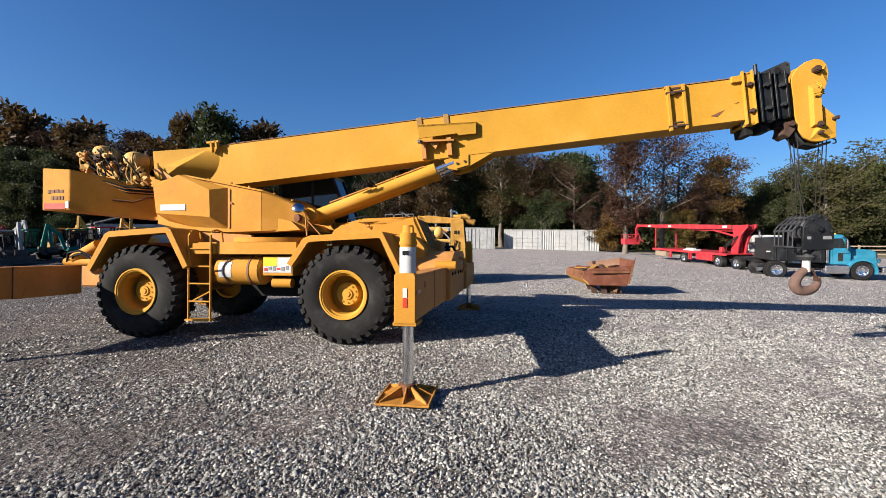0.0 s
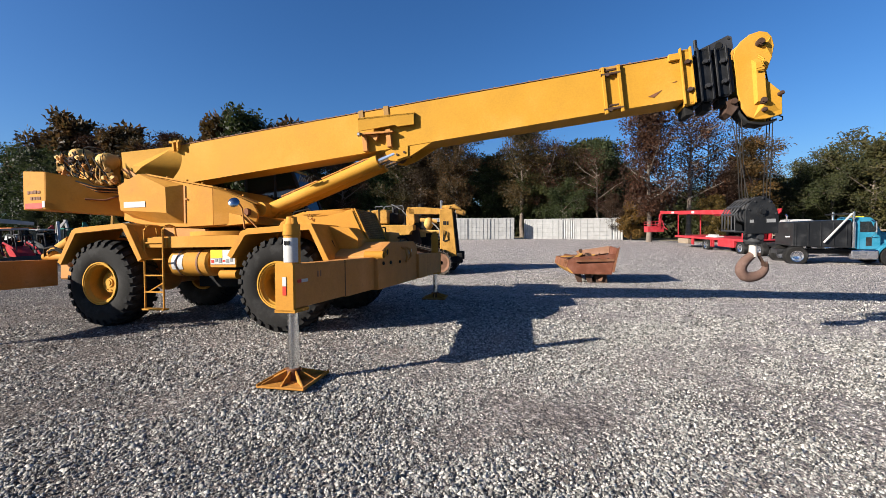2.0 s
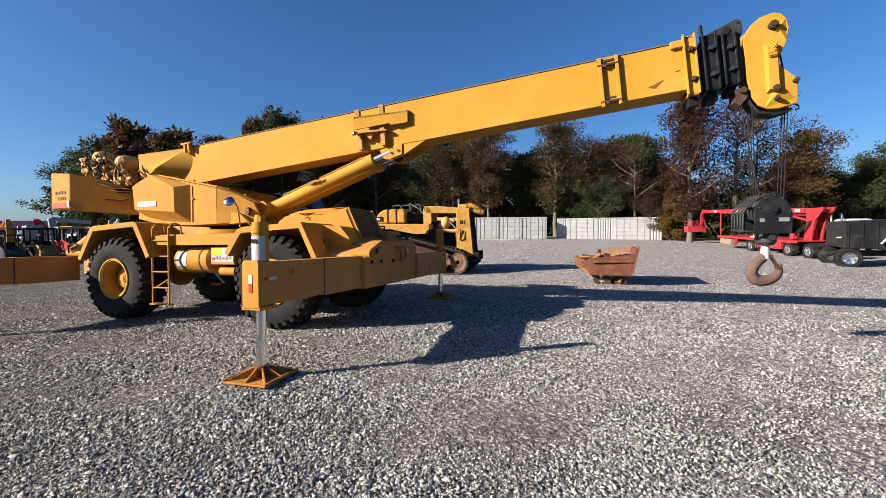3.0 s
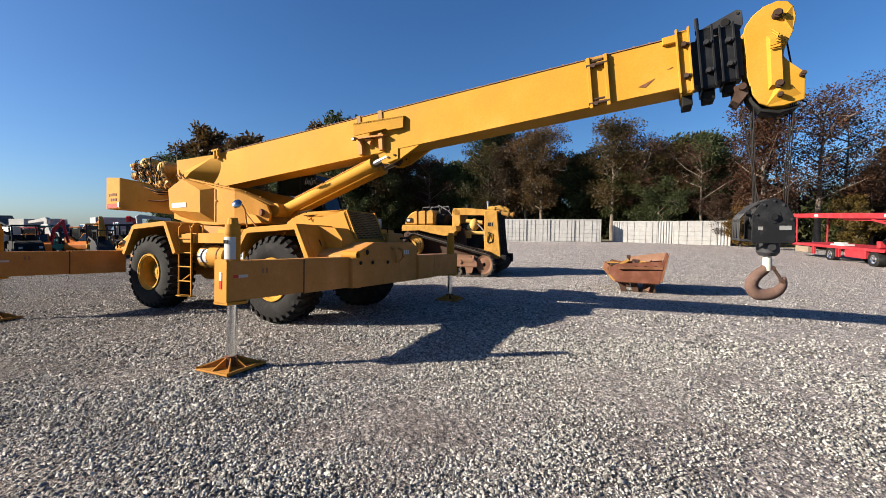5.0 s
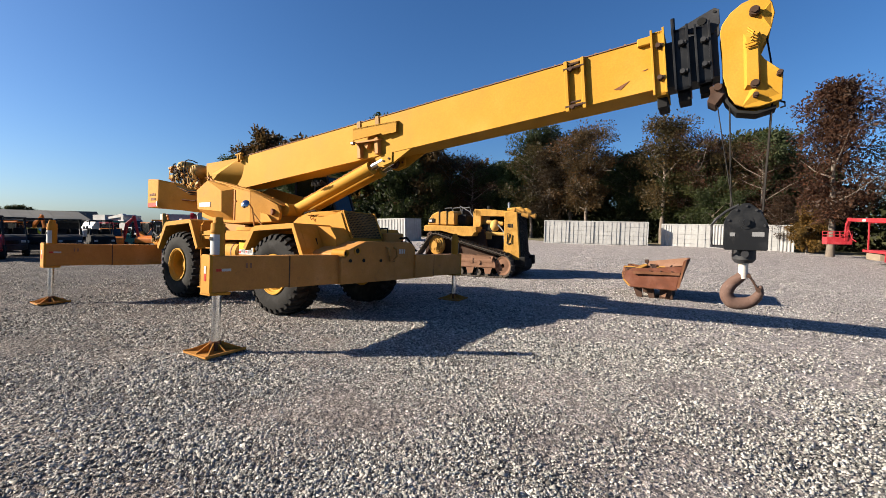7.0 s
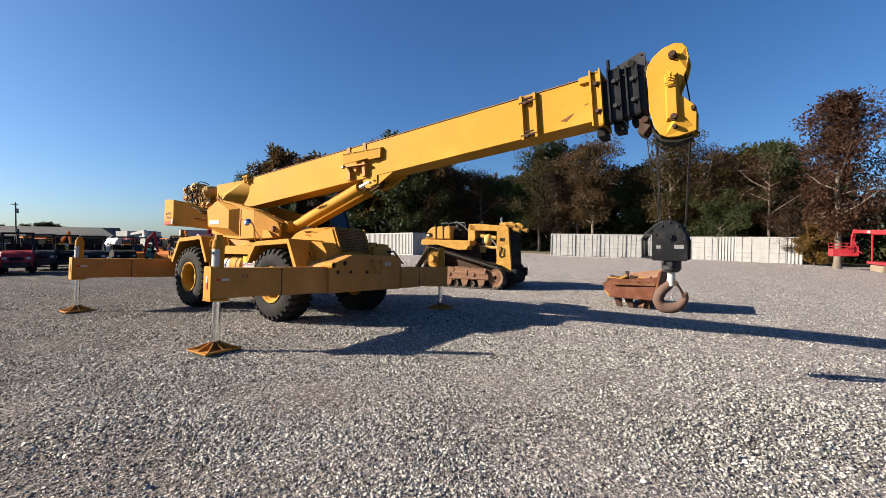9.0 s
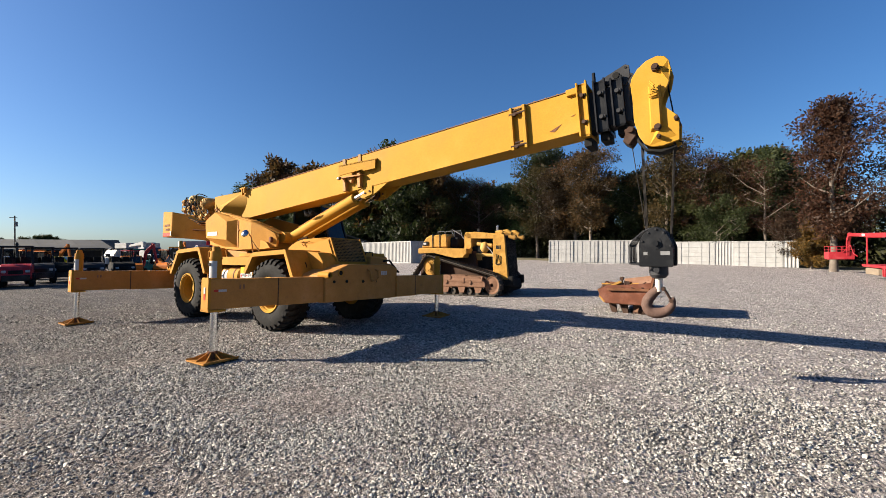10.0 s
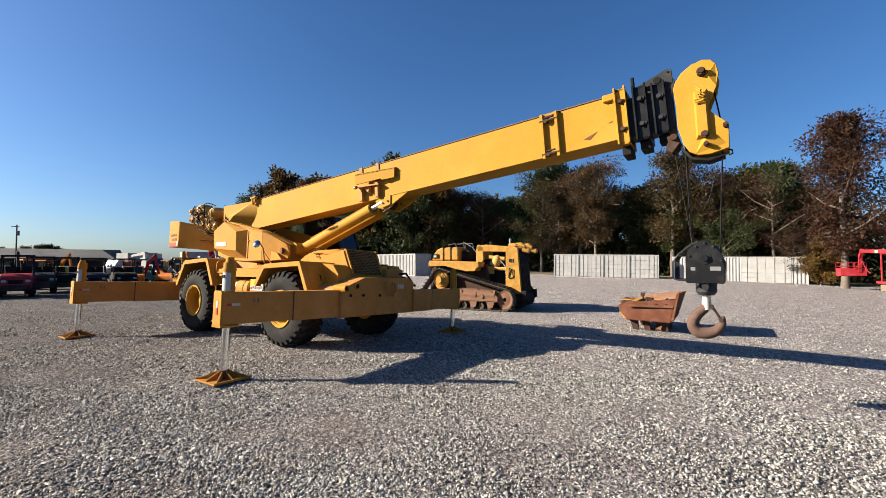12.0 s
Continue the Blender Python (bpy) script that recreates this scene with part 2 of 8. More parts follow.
def island_material(name, stops, rough=0.9, trans=0.0, fine=30.0, mud_shade=None):
    """Each separate piece of the mesh takes its own shade."""
    m, nt, b = nodes_of(name)
    g = nt.nodes.new("ShaderNodeNewGeometry")
    c = ramp(nt, g.outputs["Random Per Island"], stops)
    n = tex(nt, "Noise", fine, 2, 0.5)
    c = mixc(nt, 1.0, c, ramp(nt, n.outputs["Fac"], [(0.32, (0.6, 0.68, 0.62)), (0.68, (1.15, 1.1, 1.0))]), "MULTIPLY")
    # darkens stones towards one side; their shaded faces are put into the colour
    if mud_shade:
        c = mixc(nt, 1.0, c, mixc(nt, soil_and_shade(nt), (1, 1, 1), mud_shade), "MULTIPLY")
    if trans:
        oi = nt.nodes.new("ShaderNodeObjectInfo")
        c = mixc(nt, 1.0, c, ramp(nt, oi.outputs["Random"], [(0.0, (0.70, 0.95, 0.70)), (0.4, (0.95, 1.0, 0.95)), (0.7, (1.1, 1.02, 0.92)), (1.0, (1.25, 1.2, 0.95))]), "MULTIPLY")
    nt.links.new(c, b.inputs["Base Color"])
    b.inputs["Roughness"].default_value = rough
    if trans:
        b.inputs["Diffuse Roughness"].default_value = 1.0
        b.inputs["Specular IOR Level"].default_value = 0.2
        t = nt.nodes.new("ShaderNodeBsdfTranslucent")
        nt.links.new(c, t.inputs["Color"])
        mx = nt.nodes.new("ShaderNodeMixShader")
        mx.inputs[0].default_value = trans
        out = nt.nodes["Material Output"]
        nt.links.new(b.outputs[0], mx.inputs[1])
        nt.links.new(t.outputs[0], mx.inputs[2])
        nt.links.new(mx.outputs[0], out.inputs["Surface"])
    return m


STONES = island_material("loose_stones", [(0.0, (0.05, 0.048, 0.048)), (0.25, (0.14, 0.133, 0.134)), (0.5, (0.30, 0.285, 0.287)), (0.88, (0.43, 0.409, 0.412)), (1.0, (0.54, 0.513, 0.517))], fine=60, mud_shade=(0.50, 0.48, 0.47))
LEAF_GREEN = island_material("leaves_green", [(0.0, (0.026, 0.036, 0.016)), (0.6, (0.043, 0.055, 0.024)), (1.0, (0.066, 0.077, 0.034))], 0.6, 0.3, 0.35)
LEAF_OLIVE = island_material("leaves_olive", [(0.0, (0.024, 0.031, 0.011)), (0.6, (0.044, 0.052, 0.018)), (1.0, (0.06, 0.064, 0.023))], 0.6, 0.3, 0.3)
LEAF_RUST = island_material("leaves_rust", [(0.0, (0.038, 0.030, 0.014)), (0.6, (0.075, 0.045, 0.020)), (1.0, (0.125, 0.066, 0.026))], 0.6, 0.3, 0.35)
LEAF_WINE = island_material("leaves_wine", [(0.0, (0.027, 0.014, 0.011)), (0.6, (0.048, 0.022, 0.016)), (1.0, (0.078, 0.036, 0.023))], 0.6, 0.3, 0.35)
LEAF_AMBER = island_material("leaves_amber", [(0.0, (0.05, 0.033, 0.011)), (0.6, (0.10, 0.058, 0.018)), (1.0, (0.16, 0.088, 0.025))], 0.6, 0.3, 0.4)
LEAF_HILL = island_material("leaves_hill", [(0.0, (0.030, 0.033, 0.015)), (0.6, (0.047, 0.047, 0.021)), (1.0, (0.066, 0.058, 0.026))], 0.6, 0.3, 0.3)
# darker copy of the green leaves: the wood's inner shade put into the colour
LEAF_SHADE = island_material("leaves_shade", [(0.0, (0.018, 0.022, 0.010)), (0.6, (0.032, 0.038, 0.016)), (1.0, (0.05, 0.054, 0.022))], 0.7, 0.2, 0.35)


# ---- mesh helpers ----
def box(bm, x0, x1, y0, y1, z0, z1, bev=0.0, m=None):
    r = bmesh.ops.create_cube(bm, size=1.0)["verts"]
    for v in r:
        v.co = Vector((x0 + (v.co.x + 0.5) * (x1 - x0), y0 + (v.co.y + 0.5) * (y1 - y0), z0 + (v.co.z + 0.5) * (z1 - z0)))
        if m is not None:
            v.co = m @ v.co
    if bev:
        es = list({e for v in r for e in v.link_edges})
        bmesh.ops.bevel(bm, geom=es, offset=bev, segments=1, affect="EDGES")


def prism(bm, pts, a0, a1, axis="y", bev=0.0):
    """A closed outline in the two other axes, drawn out along one axis. With axis y the outline is (x, z)."""
    def co(p, a):
        return (p[0], a, p[1]) if axis == "y" else (a, p[0], p[1]) if axis == "x" else (p[0], p[1], a)
    lo = [bm.verts.new(co(p, a0)) for p in pts]
    hi = [bm.verts.new(co(p, a1)) for p in pts]
    n = len(pts)
    fs = [bm.faces.new(lo), bm.faces.new(hi[::-1])]
    for i in range(n):
        fs.append(bm.faces.new((lo[i], hi[i], hi[(i + 1) % n], lo[(i + 1) % n])))
    if bev:
        es = list({e for f in fs for e in f.edges})
        bmesh.ops.bevel(bm, geom=es, offset=bev, segments=1, affect="EDGES")


def hull(bm, pts):
    vs = [bm.verts.new(p) for p in pts]
    r = bmesh.ops.convex_hull(bm, input=vs)
    junk = [g for g in r["geom_interior"] if isinstance(g, bmesh.types.BMVert)]
    if junk:
        bmesh.ops.delete(bm, geom=junk, context="VERTS")


def cyl(bm, p0, p1, r0, r1=None, seg=16, caps=True):
    p0, p1 = Vector(p0), Vector(p1)
    d = p1 - p0
    q = d.to_track_quat("Z", "Y").to_matrix().to_4x4()
    bmesh.ops.create_cone(bm, cap_ends=caps, segments=seg, radius1=r0, radius2=r0 if r1 is None else r1, depth=d.length,
                          matrix=Matrix.Translation((p0 + p1) / 2) @ q)


def tube(bm, pts, r, seg=6):
    pts = [Vector(p) for p in pts]
    rings, up = [], Vector((0.13, 0.31, 0.94)).normalized()
    for i, p in enumerate(pts):
        t = (pts[min(i + 1, len(pts) - 1)] - pts[max(i - 1, 0)]).normalized()
        s = t.cross(up)
        if s.length < 1e-3:
            s = t.cross(Vector((1, 0, 0)))
        s.normalize()
        u = s.cross(t)
        rr = r[i] if isinstance(r, (list, tuple)) else r
        rings.append([bm.verts.new(p + rr * (math.cos(a) * s + math.sin(a) * u)) for a in (2 * math.pi * k / seg for k in range(seg))])
    for a, b in zip(rings, rings[1:]):
        for k in range(seg):
            bm.faces.new((a[k], a[(k + 1) % seg], b[(k + 1) % seg], b[k]))
    bm.faces.new(rings[0][::-1])
    bm.faces.new(rings[-1])


def revolve(bm, prof, seg=32, c=(0, 0, 0)):
    """Turns an outline of (radius, y) about the y axis through c; closed outlines give solids."""
    rings = []
    for k in range(seg):
        a = 2 * math.pi * k / seg
        rings.append([bm.verts.new((c[0] + r * math.cos(a), c[1] + y, c[2] + r * math.sin(a))) for r, y in prof])
    n = len(prof)
    for k in range(seg):
        a, b = rings[k], rings[(k + 1) % seg]
        for i in range(n):
            j = (i + 1) % n
            bm.faces.new((a[i], a[j], b[j], b[i]))


def part(name, bm, material, parent=None, label="", m=None, sharp=26):
    bmesh.ops.recalc_face_normals(bm, faces=bm.faces)
    me = bpy.data.meshes.new(name)
    bm.to_mesh(me)
    bm.free()
    for p in me.polygons:
        p.use_smooth = True
    me.set_sharp_from_angle(angle=radians(sharp))
    me.materials.append(material)
    ob = new(name, me)
    if parent is not None:
        ob.parent = parent
    if m is not None:
        ob.matrix_basis = m
    if label:
        ob["label"] = label
    return ob


def B():
    return bmesh.new()


def thing(name, label, category, m=None, group=""):
    ob = new(name)
    ob.empty_display_size = 0.3
    if m is not None:
        ob.matrix_basis = m
    return tagged(ob, label, category, group)


def smooth(a, b, x):
    t = np.clip((x - a) / (b - a), 0, 1)
    return t * t * (3 - 2 * t)


# ---- ground ----
def gz(x, y):
    """Height of the yard: it falls gently away to the far side and towards the trucks, and rises at the back."""
    x, y = np.asarray(x, float), np.asarray(y, float)
    z = -0.022 * np.clip(y, 0, 7) * (1 - 0.6 * smooth(18, 40, y))
    z = z - 0.62 * smooth(0, 26, x) * smooth(-30, 2, y + x * 0.5)
    z = z + 0.45 * smooth(12, 30, y) * smooth(-6, -20, x)
    return z


def ground_sheet():
    core = np.arange(-40, 40.1, 0.8)
    out = np.array([44, 50, 58, 70, 90, 130, 200, 400, 900, 2500.0])
    ax = np.concatenate([-out[::-1], core, out])
    X, Y = np.meshgrid(ax, ax, indexing="ij")
    Z = gz(X, Y)
    Z = Z + 0.012 * np.sin(X * 1.7 + 0.8 * np.sin(Y * 1.1)) * np.sin(Y * 1.9 + 1.2 * np.sin(X * 0.7)) * (np.abs(X) < 40) * (np.abs(Y) < 40)
    n = len(ax)
    verts = np.stack([X, Y, Z], -1).reshape(-1, 3)
    i = np.arange(n - 1)
    I, J = np.meshgrid(i, i, indexing="ij")
    a = (I * n + J).ravel()
    faces = np.stack([a, a + n, a + n + 1, a + 1], -1)
    me = bpy.data.meshes.new("ground")
    me.from_pydata(verts.tolist(), [], faces.tolist())
    for p in me.polygons:
        p.use_smooth = True
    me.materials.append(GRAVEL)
    return tagged(new("ground", me), "grey crushed limestone gravel yard with dusty tan patches", "ground", kind="structure")


ground = ground_sheet()


def G(x, y):
    return float(gz(x, y))


# ---- the crane ----
CRANE = pose(0, 0, 0, -2.65, 0, 0)
crane = thing("mobile_crane", "yellow rough-terrain mobile crane on outriggers with its boom raised slightly", "crane", CRANE)
YC = 1.65


def lug_mesh(s):
    """One tread bar at angle 0: from the shoulder towards the middle of the tread, with a foot down the sidewall."""
    bm = B()
    pts = []
    for r in (0.80, 0.885):
        for yy, da, wd in ((0.315 * s, 0.0, 0.050), (0.20 * s, 0.05, 0.050), (0.02 * s, 0.13, 0.045)):
            rr = r - (0.045 if yy * s > 0.3 else 0)
            for e in (-1, 1):
                aa = da + e * wd / rr
                pts.append((rr * math.cos(aa), yy, rr * math.sin(aa)))
    for e in (-1, 1):
        aa = e * 0.035 / 0.75
        pts.append((0.75 * math.cos(aa), 0.338 * s, 0.75 * math.sin(aa)))
    hull(bm, pts)
    bmesh.ops.recalc_face_normals(bm, faces=bm.faces)
    me = bpy.data.meshes.new("tread_lug")
    bm.to_mesh(me)
    bm.free()
    me.materials.append(RUBBER)
    return me


LUG = {s: lug_mesh(s) for s in (-1, 1)}


def wheel(x, y, side):
    """side -1: its face looks to -y."""
    w = new("wheel")
    w.parent = crane
    w.matrix_basis = pose(x, y, 0.89, 0, random.uniform(0, 20), 0 if side < 0 else 180)
    bm = B()
    prof = [(0.41, -0.26), (0.46, -0.30), (0.56, -0.332), (0.68, -0.335), (0.77, -0.31), (0.825, -0.26), (0.845, -0.16), (0.85, 0), (0.845, 0.16), (0.825, 0.26), (0.77, 0.31), (0.68, 0.335), (0.56, 0.332), (0.46, 0.30), (0.41, 0.26)]
    revolve(bm, prof, 48)
    part("tyre", bm, RUBBER, w, "black lugged off-road tyre")
    for k in range(28):
        for s in (-1, 1):
            o = new("tread_lug", LUG[s])
            o.parent = w
            o.matrix_basis = pose(0, 0, 0, 0, -360 * (k + (0.5 if s > 0 else 0)) / 28, 0)
    bm = B()
    revolve(bm, [(0.375, -0.29), (0.385, -0.31), (0.405, -0.312), (0.41, -0.325), (0.435, -0.325), (0.44, -0.30), (0.42, -0.26), (0.40, -0.24), (0.40, 0.25), (0.35, 0.25), (0.335, -0.16), (0.345, -0.25), (0.37, -0.27)], 40)
    revolve(bm, [(0.345, 0.06), (0.345, 0.10), (0.10, 0.10), (0.10, 0.06)], 40)
    part("rim", bm, BOOM_YELLOW, w, "deep yellow painted steel rim")
    bm = B()
    revolve(bm, [(0.001, -0.12), (0.09, -0.12), (0.10, -0.10), (0.20, -0.09), (0.215, -0.07), (0.225, 0.07), (0.001, 0.07)], 24)
    for k in range(10):
        a = 2 * math.pi * k / 10
        cyl(bm, (0.155 * math.cos(a), -0.09, 0.155 * math.sin(a)), (0.155 * math.cos(a), -0.115, 0.155 * math.sin(a)), 0.012, seg=6)
    cyl(bm, (0, -0.12, 0), (0, -0.135, 0), 0.05, seg=16)
    part("hub", bm, BOOM_YELLOW, w)
    return w


for wx in (0.0, -4.1):
    wheel(wx, 0.335, -1)
    wheel(wx, 2.965, 1)
for wx in (0.0, -4.1):
    bm = B()
    cyl(bm, (wx, 0.5, 0.89), (wx, 2.8, 0.89), 0.14, seg=12)
    bmesh.ops.create_uvsphere(bm, u_segments=14, v_segments=8, radius=0.3, matrix=Matrix.Translation((wx, YC, 0.89)))
    part("axle", bm, TAN_YELLOW, crane)

# carrier frame
bm = B()
box(bm, -5.35, 1.45, 1.05, 2.25, 1.0, 1.55, 0.03)
box(bm, -5.9, -5.3, 0.55, 2.75, 0.92, 1.5, 0.03)
part("carrier_frame", bm, TAN_YELLOW, crane)
bm = B()
box(bm, 1.44, 1.86, 0.22, 2.62, 0.80, 1.34, 0.012)
part("front_cross_box", bm, TAN_YELLOW, crane)
bm = B()
prism(bm, [(0.22, 1.30), (0.22, 1.39), (0.30, 1.44), (0.89, 1.655), (2.38, 1.67), (2.62, 1.56), (2.62, 1.30)], 0.98, 1.862, "x", 0.012)
part("nose_cover", bm, TAN_YELLOW, crane, sharp=10)
for yy, zz in ((0.45, 1.26), (0.83, 1.26), (1.36, 1.25), (1.80, 1.25)):
    bm = B()
    cyl(bm, (1.855, yy, zz), (1.885, yy, zz), 0.032, seg=12)
    part("pin", bm, DARK, crane)
bm = B()
cyl(bm, (1.855, 0.64, 1.46), (1.875, 0.64, 1.46), 0.058, seg=20)
part("tie_down_eye", bm, DARK, crane)
bm = B()
revolve(bm, [(0.055, 0), (0.085, 0), (0.085, 0.025), (0.055, 0.025)], 20)
part("tie_down_ring", bm, YELLOW, crane, m=pose(1.88, 0.64, 1.46, 0, 0, 90))
bm = B()
revolve(bm, [(0.001, 0.02), (0.05, 0.02), (0.055, -0.05), (0.075, -0.05), (0.08, 0.30), (0.001, 0.30)], 20)
lamp = part("lamp_housing", bm, YELLOW, crane, m=pose(1.90, 0.27, 1.41, 0, 0, 90))
bm = B()
revolve(bm, [(0.001, -0.012), (0.035, -0.005), (0.05, 0.015), (0.001, 0.015)], 18)
part("lamp_lens", bm, DARK, lamp)
bm = B()
tube(bm, [(1.85, 1.52, 1.54), (1.95, 1.51, 1.50), (1.98, 1.52, 1.36), (1.93, 1.60, 1.25), (1.93, 1.72, 1.25), (1.98, 1.79, 1.36), (1.95, 1.80, 1.50), (1.85, 1.79, 1.54)], 0.026, 8)
part("tow_shackle", bm, TAN_YELLOW, crane)
for yy in (2.0, 2.08, 2.16):
    bm = B()
    box(bm, 1.860, 1.866, yy, yy + 0.05, 1.40, 1.50)
    part("lettering_bar", bm, OFFWHITE, crane)

# fenders: bent plates over each wheel
def fender(outline, y0, y1, th=0.11):
    """outline: the outer bend line, from back to front; the plate is th thick inwards."""
    inner = []
    for i, p in enumerate(outline):
        a = Vector(outline[max(i - 1, 0)])
        b = Vector(outline[min(i + 1, len(outline) - 1)])
        d = (b - a).normalized()
        inner.append((p[0] + d.y * th, p[1] - d.x * th))
    bm = B()
    prism(bm, list(outline) + inner[::-1], y0, y1, "y", 0.006)
    return bm


FRONT_F = [(-1.02, 1.44), (-0.72, 1.88), (-0.58, 1.93), (0.72, 1.99), (1.10, 1.24)]
REAR_F = [(-5.12, 1.33), (-4.72, 1.98), (-4.62, 2.03), (-3.42, 2.10), (-3.32, 2.06), (-2.96, 1.38)]
for prof in (FRONT_F, REAR_F):
    part("fender", fender(prof, -0.04, 0.10), YELLOW, crane)
    part("fender", fender(prof, 3.20, 3.34), YELLOW, crane)
    for y0, y1 in ((0.10, 1.0), (2.3, 3.20)):
        part("fender_panel", fender(prof, y0, y1, 0.03), YELLOW, crane)
bm = B()
prism(bm, [(0.72, 1.965), (1.15, 1.93), (1.34, 1.72), (1.34, 1.45), (1.08, 1.26)], 0.55, 0.95, "y", 0.006)
part("front_skirt", bm, YELLOW, crane)
bm = B()
prism(bm, [(-3.30, 2.04), (-2.2, 1.98), (-2.2, 1.72), (-2.99, 1.40)], 0.75, 0.85, "y", 0.006)
part("side_skirt", bm, TAN_YELLOW, crane)

# engine hood with mesh grille
bm = B()
hull(bm, [(x, y, z) for x, z in ((-0.62, 1.9), (-0.60, 2.06), (-0.38, 2.20), (0.0, 2.30), (1.04, 2.33), (1.33, 1.70), (1.33, 1.5), (-0.62, 1.5)) for y in (0.95, 2.03)])
bmesh.ops.bevel(bm, geom=list(bm.edges), offset=0.025, segments=2, affect="EDGES")
hood = part("hood", bm, YELLOW, crane)
bm = B()
gdir = Vector((0.29, 0, -0.63)).normalized()
gn = Vector((0.63, 0, 0.29)).normalized()
g0 = Vector((1.05, 0, 2.315)) + gn * 0.02
for k in range(15):
    p = g0 + gdir * (0.04 + k * 0.043)
    tube(bm, [p + Vector((0, 1.02, 0)), p + Vector((0, 1.96, 0))], 0.007, 4)
for k in range(22):
    y = 1.02 + k * 0.94 / 21
    tube(bm, [g0 + gdir * 0.03 + Vector((0, y, 0)), g0 + gdir * 0.65 + Vector((0, y, 0))], 0.006, 4)
part("grille_mesh", bm, MESH_BROWN, hood)
bm = B()
hull(bm, [g0 + gdir * d + Vector((0, y, 0)) - gn * o for d in (0.02, 0.65) for y in (1.01, 1.97) for o in (0.006, 0.014)])
part("grille_backing", bm, DARK, hood)
for y0 in (0.975, 1.965):
    bm = B()
    hull(bm, [g0 + gdir * d + Vector((0, y0 + e, 0)) + gn * o for d in (0.0, 0.67) for e in (0, 0.04) for o in (-0.01, 0.02)])
    part("grille_frame", bm, YELLOW, hood)
bm = B()
tube(bm, [(0.12, 0.92, 2.24), (0.10, 0.90, 2.16), (0.14, 0.90, 2.12), (0.18, 0.92, 2.16)], 0.012, 6)
part("latch", bm, TAN_YELLOW, hood)
bm = B()
tube(bm, [(-0.35, 1.1, 2.22), (-0.33, 1.1, 2.30), (0.02, 1.1, 2.36), (0.05, 1.1, 2.32)], 0.014, 6)
part("grab_rail", bm, DARK, hood)
bm = B()
tube(bm, [(0.92, 0.42, 1.42), (0.90, 0.42, 1.56), (0.84, 0.42, 1.68)], 0.04, 8)
part("rubber_boot", bm, RUBBER, crane)
# far side of the nose: lamps and pipes
bm = B()
for pts in ([(1.3, 2.5, 1.5), (1.35, 2.55, 1.75), (1.6, 2.6, 1.78), (1.7, 2.75, 1.55)], [(1.2, 2.4, 1.5), (1.25, 2.5, 1.68), (1.5, 2.7, 1.66), (1.7, 2.9, 1.45)]):
    tube(bm, pts, 0.03, 6)
part("hose", bm, RUBBER, crane)
bm = B()
box(bm, 0.75, 1.42, 2.06, 2.72, 1.5, 1.88, 0.03)
bbox = part("battery_box", bm, TAN_YELLOW, crane)
bm = B()
tube(bm, [(1.2, 2.08, 1.86), (1.2, 2.08, 1.98), (1.2, 2.34, 1.99), (1.2, 2.36, 1.86)], 0.018, 6)
part("handle", bm, DARK, bbox)

# deck rail, tank, labels, steps between the wheels
bm = B()
box(bm, -3.0, -0.95, 0.20, 1.05, 1.64, 1.80, 0.01)
box(bm, -3.0, -0.95, 0.17, 0.20, 1.60, 1.82)
part("deck", bm, YELLOW, crane)
bm = B()
box(bm, -3.0, -0.95, 2.25, 3.1, 1.64, 1.80, 0.01)
part("deck", bm, YELLOW, crane)
bm = B()
revolve(bm, [(0.001, 0), (0.10, 0.0), (0.24, 0.03), (0.275, 0.08), (0.275, 0.92), (0.24, 0.97), (0.10, 1.0), (0.001, 1.0)], 28)
tank = part("fuel_tank", bm, YELLOW, crane, m=pose(-1.68, 0.50, 1.29, 0, 0, 90))
for sx in (0.25, 0.72):
    bm = B()
    revolve(bm, [(0.278, sx), (0.285, sx), (0.285, sx + 0.035), (0.278, sx + 0.035)], 28)
    part("tank_strap", bm, BROWN_FRAME, tank)
bm = B()
revolve(bm, [(0.2775, 0.60), (0.281, 0.60), (0.281, 0.86), (0.2775, 0.86)], 40)
for f in [f for f in bm.faces if not (f.calc_center_median().x < -0.05 and -0.12 < f.calc_center_median().z < 0.17)]:
    bm.faces.remove(f)
part("label", bm, OFFWHITE, tank, "white sticker on the tank")
bm = B()
box(bm, -1.66, -1.06, 0.26, 0.75, 1.20, 1.56, 0.01)
toolbox = part("tool_box", bm, YELLOW, crane)
bm = B()
box(bm, -1.64, -1.37, 0.252, 0.258, 1.38, 1.54)
part("warning_label", bm, STICKER_YELLOW, toolbox, "yellow warning sticker")
bm = B()
box(bm, -1.365, -1.09, 0.252, 0.258, 1.26, 1.54)
box(bm, -1.64, -1.37, 0.252, 0.258, 1.26, 1.375)
part("load_chart_label", bm, OFFWHITE, toolbox, "white instruction sticker")
for k in range(6):
    bm = B()
    x0 = -1.62 + 0.085 * k
    box(bm, x0, x0 + 0.06, 0.246, 0.2515, 1.29 + 0.02 * (k % 2), 1.345 + 0.02 * (k % 3))
    part("lettering_bar", bm, RED_TAPE if k % 3 == 0 else GREY, toolbox)
bm = B()
cyl(bm, (-1.52, 0.40, 1.06), (-1.14, 0.40, 1.06), 0.09, seg=16)
part("air_tank", bm, YELLOW, crane)
bm = B()
box(bm, -2.6, -1.3, 1.0, 1.2, 0.75, 1.5)
part("drive_line_shield", bm, DARK, crane)

